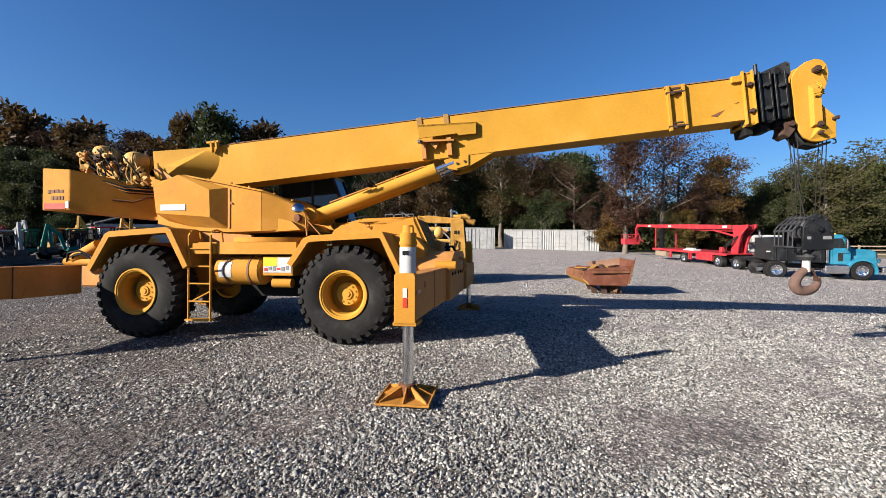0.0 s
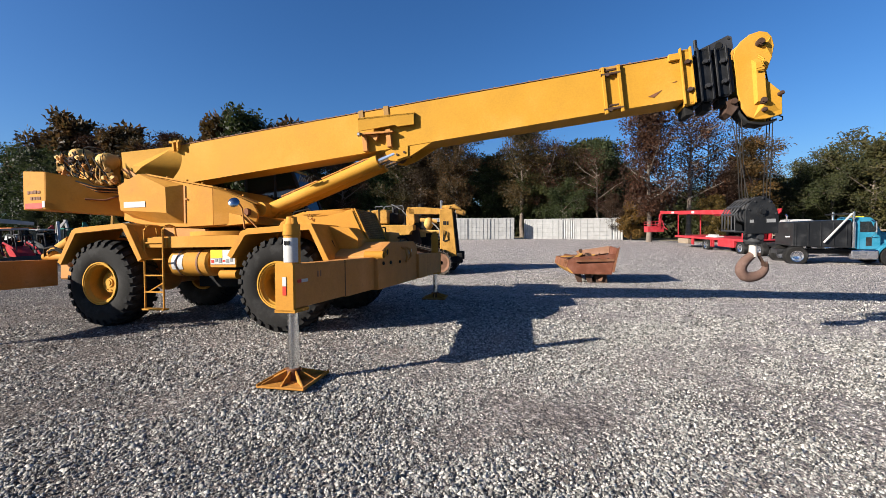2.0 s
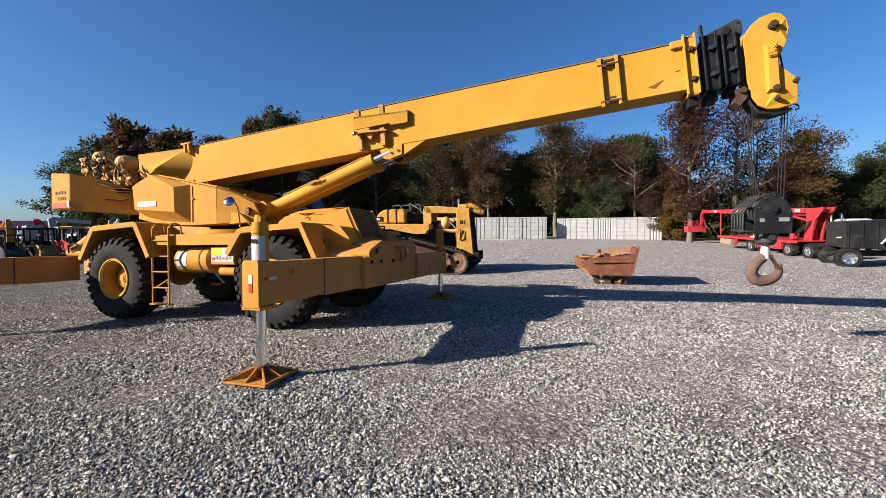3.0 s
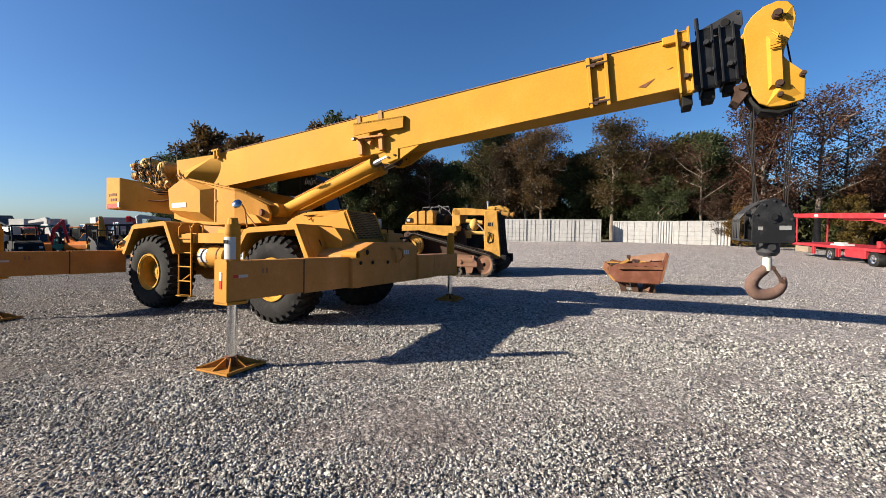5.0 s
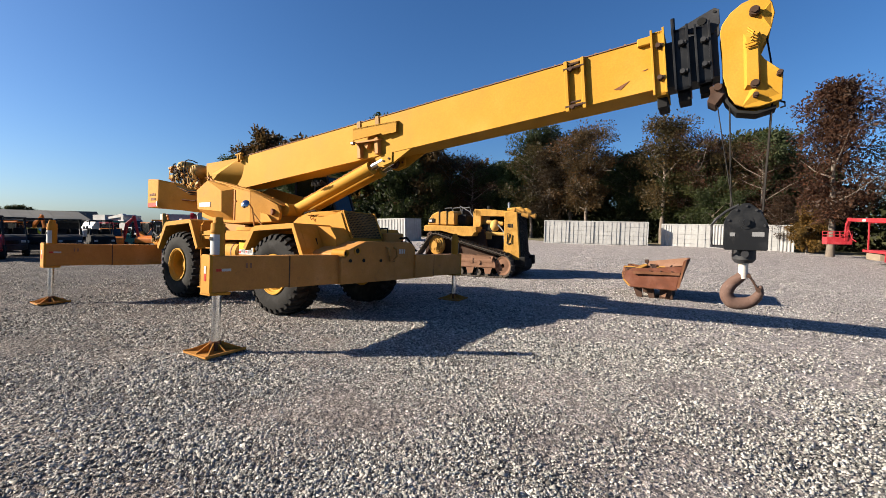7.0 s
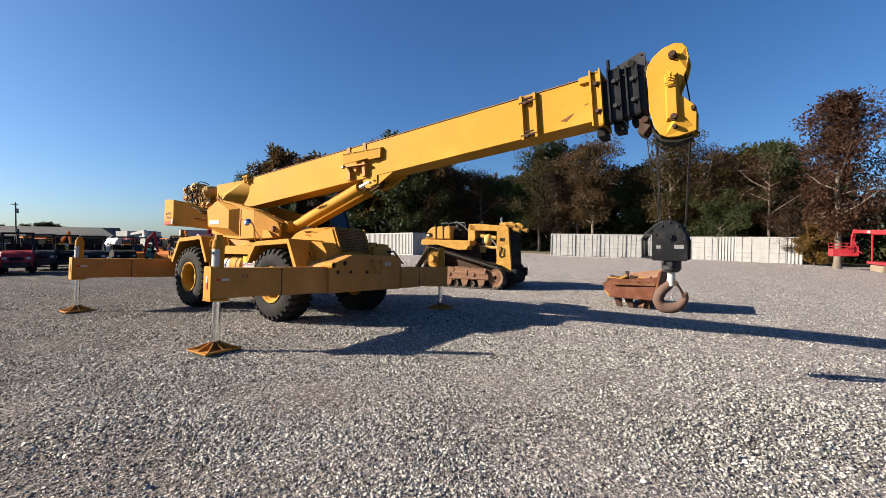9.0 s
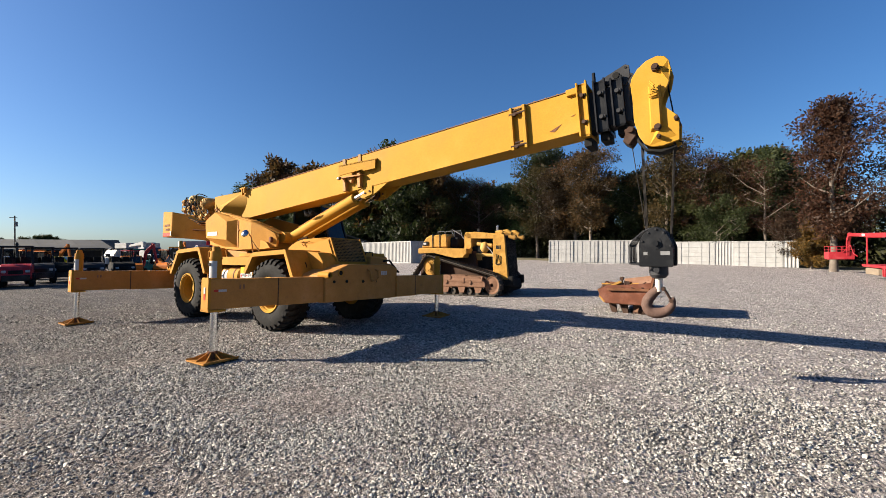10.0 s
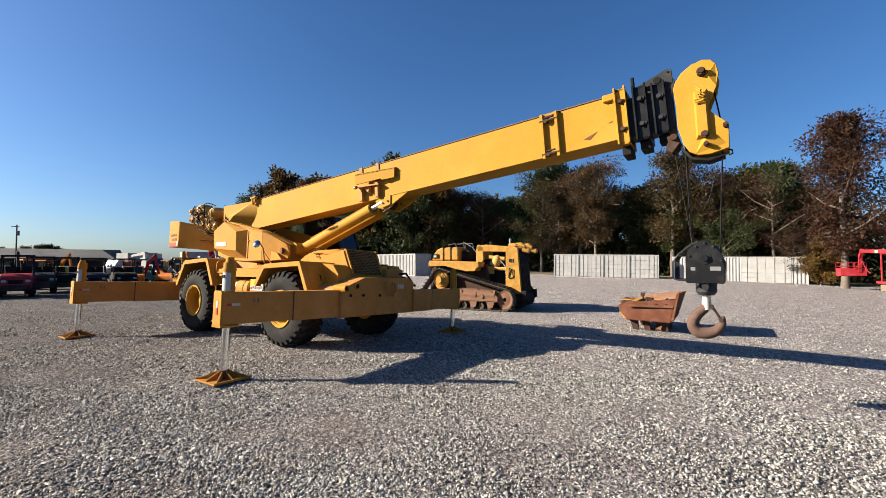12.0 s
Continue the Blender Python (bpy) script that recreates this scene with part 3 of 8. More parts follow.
# ladder
ladder = new("ladder")
ladder.parent = crane
LX0, LX1, LY = -3.05, -2.60, 0.10
for lx in (LX0, LX1):
    bm = B()
    tube(bm, [(lx, LY, 0.36), (lx, LY, 1.96), (lx + 0.02, LY + 0.03, 2.03), (lx + 0.04, LY + 0.12, 2.05), (lx + 0.06, LY + 0.22, 2.02), (lx + 0.06, LY + 0.26, 1.78)], 0.02, 8)
    part("rail", bm, YELLOW, ladder)
for k, z in enumerate((0.38, 0.72, 1.05, 1.37, 1.70)):
    bm = B()
    if k == 0:
        box(bm, LX0 - 0.04, LX1 + 0.03, LY - 0.05, LY + 0.09, z - 0.015, z + 0.015)
    else:
        tube(bm, [(LX0, LY, z), (LX1, LY, z)], 0.016, 8)
    part("rung", bm, YELLOW, ladder)
bm = B()
tube(bm, [(LX0 + 0.05, LY + 0.03, 0.72), (LX1, LY + 0.03, 0.92)], 0.014, 6)
part("brace", bm, YELLOW, ladder)
bm = B()
box(bm, LX0 + 0.02, LX1 + 0.05, LY + 0.02, 0.22, 1.60, 1.80, 0.008)
part("step_plate", bm, YELLOW, ladder)

# outriggers
def outrigger(xc, y_end, sgn, z_pad):
    """xc: middle of the beam; y_end: its outer end; sgn: -1 towards -y. z_pad: the local height of the float's underside."""
    o = new("outrigger")
    o.parent = crane
    o.matrix_basis = pose(xc, y_end, 0, 0, 0, 0 if sgn < 0 else 180)
    long = abs(y_end - (0.26 if sgn < 0 else 2.6))
    bm = B()
    box(bm, -0.115, 0.115, 0.02, 1.36, 0.83, 1.37, 0.008)
    box(bm, -0.122, 0.122, 1.37, long + 0.03, 0.815, 1.375, 0.008)
    part("beam", bm, TAN_YELLOW, o)
    bm = B()
    box(bm, -0.119, 0.119, 1.352, 1.374, 0.822, 1.373)
    part("beam_gap", bm, DARK_RUST, o)
    bm = B()
    prism(bm, [(-0.125, 0.80), (0.125, 0.80), (0.125, 1.36), (0.105, 1.39), (-0.105, 1.39), (-0.125, 1.36)], -0.02, 0.03, "y", 0.006)
    prism(bm, [(-0.14, 0.785), (0.14, 0.785), (0.14, 0.825), (-0.14, 0.825)], -0.02, 0.30, "y", 0.006)
    part("end_plate", bm, YELLOW, o)
    bm = B()
    cyl(bm, (0, 0.16, 0.80), (0, 0.16, 1.86), 0.098, seg=24)
    cyl(bm, (0, 0.16, 1.72), (0, 0.16, 1.76), 0.108, seg=24)
    cyl(bm, (0, 0.16, 1.86), (0, 0.16, 1.95), 0.075, 0.06, seg=20)
    cyl(bm, (0.06, 0.1, 1.86), (0.06, 0.1, 1.93), 0.02, seg=8)
    jack = part("jack_cylinder", bm, YELLOW, o)
    bm = B()
    revolve(bm, [(0.0985, 0), (0.102, 0), (0.102, 0.30), (0.0985, 0.30)], 24)
    for f in [f for f in bm.faces if f.calc_center_median().normalized().dot(Vector((0.1, 0, -1.0))) < 0.15]:
        bm.faces.remove(f)
    part("label_band", bm, OFFWHITE, jack, "white sticker on the jack cylinder", m=pose(0, 0.16, 1.69, -90))
    bm = B()
    box(bm, -0.045, -0.02, 0.052, 0.060, 1.60, 1.65)
    box(bm, -0.01, 0.03, 0.052, 0.060, 1.60, 1.65)
    part("lettering_bar", bm, DARK, jack)
    bm = B()
    cyl(bm, (0, 0.16, z_pad + 0.14), (0, 0.16, 0.82), 0.066, seg=20)
    part("jack_rod", bm, CHROME, o, "bright chromed ram")
    fp = new("float_pad")
    fp.parent = o
    fp.matrix_basis = pose(0, 0.16, z_pad, -CRANE.to_euler().x * 57.2958 * (1 if sgn < 0 else -1), 0, random.uniform(-6, 6))
    bm = B()
    box(bm, -0.31, 0.31, -0.31, 0.31, 0.012, 0.036, 0.004)
    part("base_plate", bm, PAD_YELLOW, fp)
    for k in range(8):
        a = math.pi * k / 4 + 0.02
        rr = 0.29 if k % 2 == 0 else 0.38
        bm = B()
        d, n = Vector((math.cos(a), math.sin(a), 0)), Vector((-math.sin(a), math.cos(a), 0)) * 0.008
        hull(bm, [d * r + n * e + Vector((0, 0, z)) for r, z in ((0.07, 0.034), (rr, 0.034), (rr, 0.05), (0.08, 0.155), (0.07, 0.155)) for e in (-1, 1)])
        part("rib", bm, PAD_YELLOW, fp)
    for e in (-1, 1):
        bm = B()
        box(bm, -0.31 if e < 0 else 0.295, -0.295 if e < 0 else 0.31, -0.31, 0.31, 0.034, 0.055)
        part("edge_lip", bm, PAD_YELLOW, fp)
    bm = B()
    cyl(bm, (0, 0, 0.03), (0, 0, 0.17), 0.095, 0.085, seg=16)
    cyl(bm, (-0.11, 0, 0.15), (0.11, 0, 0.15), 0.016, seg=8)
    part("socket", bm, RUST, fp)
    for z0, z1, mat in ((1.11, 1.22, OFFWHITE), (1.0, 1.105, RED_TAPE)):
        bm = B()
        box(bm, -0.02, 0.03, -0.027, -0.021, z0, z1)
        part("reflector", bm, mat, o)
    for x0, x1, mat in ((0.08, 0.16, RED_TAPE), (0.165, 0.31, OFFWHITE)):
        bm = B()
        box(bm, 0.1155, 0.12, x0, x1, 1.14, 1.18)
        part("reflector", bm, mat, o)
    for yy in (0.55, 0.62):
        bm = B()
        box(bm, 0.1155, 0.119, yy, yy + 0.03, 1.18, 1.26)
        part("lettering_bar", bm, BROWN_FRAME, o)
    return o


outrigger(1.66, -2.27, -1, -0.085)
outrigger(-5.70, -2.27, -1, -0.085)
outrigger(1.80, 4.72, 1, 0.105)
outrigger(-5.86, 4.72, 1, 0.105)

# rear end
bm = B()
cyl(bm, (-5.75, 0.30, 1.50), (-5.20, 0.30, 1.78), 0.11, seg=14)
cyl(bm, (-5.95, 0.30, 1.44), (-5.2, 0.30, 1.44), 0.08, seg=14)
part("steering_cylinder", bm, YELLOW, crane)
bm = B()
tube(bm, [(-5.8, 0.28, 1.40), (-5.65, 0.18, 1.56), (-5.45, 0.16, 1.60), (-5.25, 0.2, 1.50)], 0.025, 6)
tube(bm, [(-5.9, 0.26, 1.40), (-5.72, 0.14, 1.62), (-5.45, 0.12, 1.66), (-5.15, 0.2, 1.52)], 0.02, 6)
part("hydraulic_hose", bm, RUBBER, crane)
bm = B()
hull(bm, [(-5.95, 0.5, 1.45), (-5.95, 2.8, 1.45), (-4.9, 0.5, 1.45), (-4.9, 2.8, 1.45), (-5.7, 0.7, 1.72), (-5.7, 2.6, 1.72), (-4.9, 0.7, 1.85), (-4.9, 2.6, 1.85)])
part("rear_deck", bm, TAN_YELLOW, crane)

# turntable and superstructure
bm = B()
cyl(bm, (-2.05, YC, 1.55), (-2.05, YC, 1.84), 0.95, seg=48)
cyl(bm, (-2.05, YC, 1.84), (-2.05, YC, 1.93), 1.05, seg=48)
part("turntable", bm, YELLOW, crane)
for near in (True, False):
    bm = B()
    ya, yb = (0.74, 0.97) if near else (2.56, 2.33)
    th = 0.06 if near else -0.06
    rear = [(-4.30, 2.22), (-4.25, 3.10), (-3.70, 3.22), (-2.60, 2.98), (-1.99, 2.86), (-1.99, 2.05), (-2.7, 2.04), (-3.6, 2.07)]
    prism(bm, rear, min(ya, ya + th), max(ya, ya + th), "y", 0.008)
    front = [(-1.985, ya, 2.855), (-1.985, ya, 2.055), (-1.14, yb, 2.12), (-1.10, yb, 2.30), (-1.22, yb, 2.50), (-1.45, ya * 0.35 + yb * 0.65, 2.62)]
    hull(bm, front + [(x, y + th, z) for x, y, z in front])
    part("turret_side_plate", bm, YELLOW, crane)
bm = B()
prism(bm, [(-4.2, 2.2), (-4.15, 2.9), (-3.4, 2.75), (-2.3, 2.45), (-1.4, 2.25), (-1.2, 2.08), (-3.6, 1.94)], 0.82, 2.48, "y")
part("turret_body", bm, YELLOW, crane)
bm = B()
hull(bm, [(-3.6, 0.70, 3.20), (-2.6, 0.70, 2.99), (-1.95, 0.70, 2.865), (-3.6, 0.95, 3.20), (-2.6, 0.95, 2.99), (-1.95, 0.95, 2.865), (-3.6, 0.70, 3.17), (-1.95, 0.70, 2.835), (-3.6, 0.95, 3.17), (-1.95, 0.95, 2.835)])
hull(bm, [(-1.95, 0.70, 2.865), (-1.40, 0.98, 2.62), (-1.20, 1.08, 2.52), (-1.95, 0.95, 2.865), (-1.40, 1.22, 2.62), (-1.20, 1.30, 2.52), (-1.95, 0.70, 2.835), (-1.20, 1.08, 2.49), (-1.95, 0.95, 2.835), (-1.20, 1.30, 2.49)])
for x, y, z in ((-3.2, 0.82, 3.12), (-2.7, 0.82, 3.02), (-2.3, 0.82, 2.94), (-1.8, 0.9, 2.80), (-1.5, 1.05, 2.68)):
    cyl(bm, (x, y, z), (x, y, z + 0.03), 0.025, seg=8)
part("top_flange", bm, YELLOW, crane)
# side tank that bulges from the near plate
bm = B()
hull(bm, [(x, 0.55, z) for x, z in ((-4.16, 2.42), (-4.23, 2.94), (-3.68, 3.18), (-2.99, 2.87), (-2.97, 2.33))] +
     [(x, 0.74, z) for x, z in ((-4.04, 2.27), (-4.22, 3.08), (-3.68, 3.21), (-2.72, 2.93), (-2.70, 2.13))] + [(-3.5, 0.74, 2.15), (-2.75, 0.74, 2.11)])
bmesh.ops.dissolve_limit(bm, angle_limit=radians(6), verts=bm.verts, edges=bm.edges)
stank = part("side_tank", bm, YELLOW, crane, sharp=10)
bm = B()
box(bm, -4.06, -3.50, 0.540, 0.547, 2.47, 2.59)
part("label", bm, OFFWHITE, stank, "blank white sticker strip")
bm = B()
box(bm, -2.70, -2.66, 0.722, 0.742, 2.12, 2.90)
cyl(bm, (-2.63, 0.745, 2.62), (-2.63, 0.71, 2.62), 0.02, seg=8)
part("hinge_strip", bm, TAN_YELLOW, stank)
bm = B()
cyl(bm, (-1.30, 0.95, 2.32), (-1.32, 0.88, 2.32), 0.08, seg=20)
part("pivot_cap", bm, RUST, crane, "rusty round pin cap")
# round convex mirror on a bracket that stands on the front fender
bm = B()
tube(bm, [(-0.66, 0.0, 1.93), (-0.66, -0.06, 2.30), (-0.70, -0.12, 2.42)], 0.016, 6)
tube(bm, [(-0.66, -0.04, 2.22), (-0.42, 0.02, 1.95)], 0.014, 6)
mir = part("mirror_bracket", bm, TAN_YELLOW, crane)
bm = B()
revolve(bm, [(0.001, -0.035), (0.04, -0.03), (0.075, -0.015), (0.095, 0.0), (0.095, 0.02), (0.05, 0.05), (0.001, 0.055)], 24)
part("round_mirror", bm, MIRROR, mir, "round convex mirror with dimmed blue-grey glass", m=pose(-0.72, -0.20, 2.40, -24, 0, 24))

# counterweight, wide at the back and drawn in towards the turret
bm = B()
plan = [(-6.52, 0.28), (-5.88, 0.28), (-4.70, 1.12), (-4.15, 1.15), (-4.15, 2.15), (-4.70, 2.18), (-5.88, 3.02), (-6.52, 3.02)]
prism(bm, plan, 2.48, 3.34, "z")
for v in bm.verts:
    if v.co.x > -4.5:
        v.co.z = 2.28 if v.co.z < 3 else 2.92
    elif v.co.x > -5:
        v.co.z = 2.34 if v.co.z < 3 else 3.04
    elif v.co.x > -6 and v.co.z > 3:
        v.co.z = 3.30
bmesh.ops.bevel(bm, geom=list(bm.edges), offset=0.015, segments=1, affect="EDGES")
cw = part("counterweight", bm, YELLOW, crane, sharp=10)
bm = B()
box(bm, -6.46, -5.96, 0.270, 0.277, 2.50, 2.62)
part("stripe_label", bm, RED_TAPE, cw, "faded red sticker strip")
bm = B()
box(bm, -5.96, -5.885, 0.270, 0.277, 2.52, 2.66)
part("label", bm, OFFWHITE, cw)
for k, (x0, x1, z0, z1) in enumerate(((-6.38, -6.33, 2.82, 2.89), (-6.31, -6.22, 2.83, 2.89), (-6.20, -6.12, 2.83, 2.90), (-6.10, -6.02, 2.83, 2.89),
                                      (-6.30, -6.24, 2.69, 2.76), (-6.22, -6.16, 2.69, 2.76), (-6.14, -6.08, 2.69, 2.76), (-6.06, -6.01, 2.69, 2.76))):
    bm = B()
    box(bm, x0, x1, 0.2705, 0.2765, z0, z1)
    part("lettering_bar", bm, BROWN_FRAME, cw)
bm = B()
tube(bm, [(-5.3, 0.68, 2.72), (-5.0, 0.89, 2.70), (-4.8, 1.03, 2.80), (-4.5, 1.11, 2.82), (-4.2, 1.13, 2.78)], 0.02, 6)
part("cable", bm, RUST, cw)

# winches behind the boom foot: domed gearboxes towards the side, rope drums between their stands
for wx, wy, wz, wr in ((-5.85, 0.92, 3.76, 0.19), (-5.12, 0.96, 3.60, 0.205)):
    wch = new("winch")
    wch.parent = crane
    wch.matrix_basis = pose(wx, wy, wz)
    bm = B()
    revolve(bm, [(0.02, -0.13), (wr * 0.45, -0.12), (wr * 0.8, -0.07), (wr * 0.97, 0.02), (wr, 0.10), (wr, 0.24), (0.02, 0.24)], 28)
    for k in range(9):
        a = 2 * math.pi * k / 9
        cyl(bm, (wr * 0.88 * math.cos(a), 0.02, wr * 0.88 * math.sin(a)), (wr * 0.88 * math.cos(a), -0.035, wr * 0.88 * math.sin(a)), 0.009, seg=6)
    part("gearbox", bm, PALE_YELLOW, wch, "domed gearbox in pale yellow paint")
    bm = B()
    cyl(bm, (0, 0.30, -0.03), (0, 1.30, -0.03), wr * 0.92, seg=28)
    for k in range(18):
        revolve(bm, [(wr * 0.90, 0.31 + 0.054 * k), (wr * 1.02, 0.337 + 0.054 * k), (wr * 0.90, 0.364 + 0.054 * k)], 24, (0, 0, -0.03))
    part("drum", bm, ROPE, wch, "drum wound with greased steel rope")
    for yy in (0.25, 1.30):
        bm = B()
        revolve(bm, [(0.05, yy), (wr * 1.14, yy), (wr * 1.14, yy + 0.035), (0.05, yy + 0.035)], 28, (0, 0, -0.03))
        part("flange", bm, CHIPPED_YELLOW, wch)
        bm = B()
        prism(bm, [(-0.28, -0.80), (0.28, -0.80), (0.18, 0.05), (-0.18, 0.05)], yy + (0.04 if yy > 1 else -0.06), yy + (0.07 if yy > 1 else -0.03), "y")
        part("stand", bm, YELLOW, wch)
# hydraulic motors and fittings beside the winches
for x, y, z, r in ((-6.18, 0.84, 3.72, 0.055), (-6.04, 0.80, 3.60, 0.045), (-5.50, 0.78, 3.66, 0.055), (-5.62, 0.76, 3.46, 0.045)):
    bm = B()
    cyl(bm, (x, y + 0.16, z), (x, y - 0.10, z), r, seg=14)
    cyl(bm, (x, y - 0.10, z), (x, y - 0.14, z), r * 0.6, seg=10)
    box(bm, x - r * 1.3, x + r * 1.3, y, y + 0.09, z - r * 1.3, z + r * 1.3, 0.012)
    cyl(bm, (x, y + 0.04, z), (x - 0.02, y + 0.04, z + r * 2.1), r * 0.42, seg=8)
    part("hydraulic_motor", bm, PALE_YELLOW, crane)
clutter = random.Random(15)
for k in range(34):
    f = clutter.random()
    x, y, z = -6.05 + 1.5 * f, 0.76 + clutter.uniform(-0.06, 0.10), 3.50 - 0.40 * f + clutter.uniform(-0.14, 0.24)
    w, d, h = (clutter.uniform(0.02, 0.075) for _ in range(3))
    bm = B()
    box(bm, -w, w, -d, d, -h, h, 0.008)
    if k % 2:
        cyl(bm, (0, -d, 0), (0, -d - 0.04, 0), 0.018, seg=8)
        cyl(bm, (w * 0.4, 0, h), (w * 0.4, 0, h + 0.05), 0.015, seg=8)
    part("valve_block", bm, (PALE_YELLOW, TAN_YELLOW, PALE_YELLOW, DARK_RUST)[k % 4], crane, m=pose(x, y, z, clutter.uniform(-40, 40), clutter.uniform(-60, 60), clutter.uniform(-40, 40)))
for k in range(30):
    f = clutter.random()
    p0 = Vector((-6.2 + 1.35 * f, 0.76 + clutter.uniform(-0.05, 0.12), 3.84 - 0.20 * f + clutter.uniform(-0.20, 0.08)))
    p1 = Vector((-5.95 + 1.45 * f + clutter.uniform(-0.35, 0.3), 0.72 + clutter.uniform(-0.04, 0.08), 3.32 - 0.32 * f + clutter.uniform(-0.06, 0.10)))
    bow = p0.lerp(p1, clutter.uniform(0.3, 0.7)) + Vector((clutter.choice((-1, 1)) * clutter.uniform(0.05, 0.3), -clutter.uniform(0.06, 0.2), clutter.uniform(-0.15, 0.25)))
    bm = B()
    tube(bm, [p0 * (1 - q) ** 2 + bow * 2 * q * (1 - q) + p1 * q * q for q in (i / 8 for i in range(9))], clutter.uniform(0.010, 0.017), 6)
    part("hydraulic_hose", bm, PALE_YELLOW if k % 4 == 2 else RUBBER, crane)
# one hose arches over the gearboxes
bm = B()
tube(bm, [(-5.62, 0.9, 3.78), (-5.58, 0.88, 3.92), (-5.45, 0.9, 3.95), (-5.30, 0.95, 3.92), (-5.20, 1.05, 3.86)], 0.016, 6)
part("hydraulic_hose", bm, RUBBER, crane)
# hoses and pipes that run down along the counterweight to the turret
for k in range(6):
    bm = B()
    o = 0.022 * k
    tube(bm, [(-5.78 + 0.05 * k, 0.66, 3.30 - o), (-5.45, 0.60 + 0.02 * k, 3.12 - o), (-5.10, 0.72 + 0.02 * k, 3.00 - o), (-4.70, 0.92 + 0.02 * k, 2.98 - o), (-4.15, 1.0 + 0.02 * k, 2.99 - o)], 0.017, 6)
    part("hydraulic_pipe", bm, TAN_YELLOW if k in (1, 4) else RUBBER, crane)

# boom
BOOM = pose(-3.44, 0, 3.518, 0, -5.055, 0)
BY0, BY1 = 1.41, 1.95
boom = new("boom")
boom.parent = crane
boom.matrix_basis = BOOM
bm = B()
prism(bm, [(-1.25, 0.40), (0.0, 0.445), (10.6, 0.394), (10.6, -0.394), (0.2, -0.445), (-0.9, -0.30), (-1.25, -0.17)], BY0, BY1, "y", 0.012)
part("base_section", bm, BOOM_YELLOW, boom)
bm = B()
hull(bm, [(s, y, h + o) for s, h in ((0.0, 0.446), (10.5, 0.3955)) for y in (BY0 - 0.015, BY0 + 0.06) for o in (0, 0.012)])
for k in range(46):
    s0 = 0.2 + k * 0.222
    h0 = 0.458 - 0.0048 * s0
    box(bm, s0, s0 + 0.03, BY0 - 0.012, BY0 + 0.02, h0, h0 + 0.014)
part("top_edge_strip", bm, BROWN_FRAME, boom)
for y_out, y_in in ((1.06, 1.412), (2.28, 1.948)):
    bm = B()
    edge, root = [], []
    for k in range(13):
        f = k / 12
        edge.append((-0.12 - 0.98 * f + 0.10 * math.sin(math.pi * f), 0.44 - 0.66 * f))
        root.append((0.02 + 0.06 * math.sin(math.pi * f) - 0.30 * f ** 3, 0.44 - 0.76 * f))
    back = [(-1.25, -0.20), (-1.25, 0.40)]
    flare = [y_in + (y_out - y_in) * min(1, 0.03 + 1.5 * k / 12) for k in range(13)] + [y_out, y_out]
    a = [bm.verts.new((s, y, h)) for (s, h), y in zip(edge + back, flare)]
    b = [bm.verts.new((s, y_in, h)) for s, h in root + back]
    hub = bm.verts.new((-0.98, y_out, 0.05))
    for k in range(len(a)):
        bm.faces.new((a[k], a[(k + 1) % len(a)], hub))
    bm.faces.new(b[::-1])
    for k in range(len(a)):
        bm.faces.new((a[k], b[k], b[(k + 1) % len(a)], a[(k + 1) % len(a)]))
    part("foot_ear", bm, BOOM_YELLOW, boom, sharp=25)
bm = B()
cyl(bm, (-0.95, 1.05, -0.22), (-0.95, 2.3, -0.22), 0.09, seg=18)
part("pivot_pin", bm, TAN_YELLOW, boom)
bm = B()
prism(bm, [(-1.25, 0.0), (-1.1, 0.02), (-0.6, -0.38), (-0.75, -0.42)], 1.02, 1.055, "y")
part("hose_guide", bm, TAN_YELLOW, boom)
bm = B()
box(bm, -0.06, -0.02, 1.28, 1.36, 0.30, 0.53)
box(bm, 0.06, 0.10, 1.28, 1.36, 0.34, 0.53)
box(bm, -0.14, 0.14, 1.28, 1.36, 0.49, 0.53)
part("lug", bm, BOOM_YELLOW, boom)
# jib bracket above the lift cylinder: a plate that stands off more at its foot end, a shelf, two legs and two lugs
def slant(s0):
    return 1.19 + (s0 - 4.55) * 0.115


bm = B()
face = [(4.56, 0.24), (4.55, -0.02), (5.30, 0.01), (5.34, -0.03), (5.68, -0.03), (5.70, 0.20), (5.36, 0.22)]
va = [bm.verts.new((p, slant(p), h)) for p, h in face]
vb = [bm.verts.new((p, slant(p) + 0.035, h)) for p, h in face]
bm.faces.new(va)
bm.faces.new(vb[::-1])
for k in range(len(face)):
    bm.faces.new((va[k], vb[k], vb[(k + 1) % len(face)], va[(k + 1) % len(face)]))
br = part("jib_bracket", bm, BOOM_YELLOW, boom)
bm = B()
hull(bm, [(p, y, h) for p, y, h in ((4.56, slant(4.56), 0.20), (4.56, slant(4.56), 0.24), (5.70, slant(5.70), 0.17), (5.70, slant(5.70), 0.20), (4.56, BY0, 0.28), (4.56, BY0, 0.32), (5.70, BY0, 0.20), (5.70, BY0, 0.23))])
part("bracket_top", bm, BOOM_YELLOW, br)
bm = B()
hull(bm, [(4.53, 1.20, -0.05), (4.53, 1.20, -0.09), (5.24, 1.26, -0.10), (5.24, 1.26, -0.13), (4.53, BY0, -0.02), (4.53, BY0, -0.06), (5.24, BY0, -0.07), (5.24, BY0, -0.10)])
part("bracket_shelf", bm, TAN_YELLOW, br)
bm = B()
cyl(bm, (4.53, 1.19, -0.09), (4.58, 1.19, -0.09), 0.045, seg=10)
part("catch_pin", bm, STEEL, br)
bm = B()
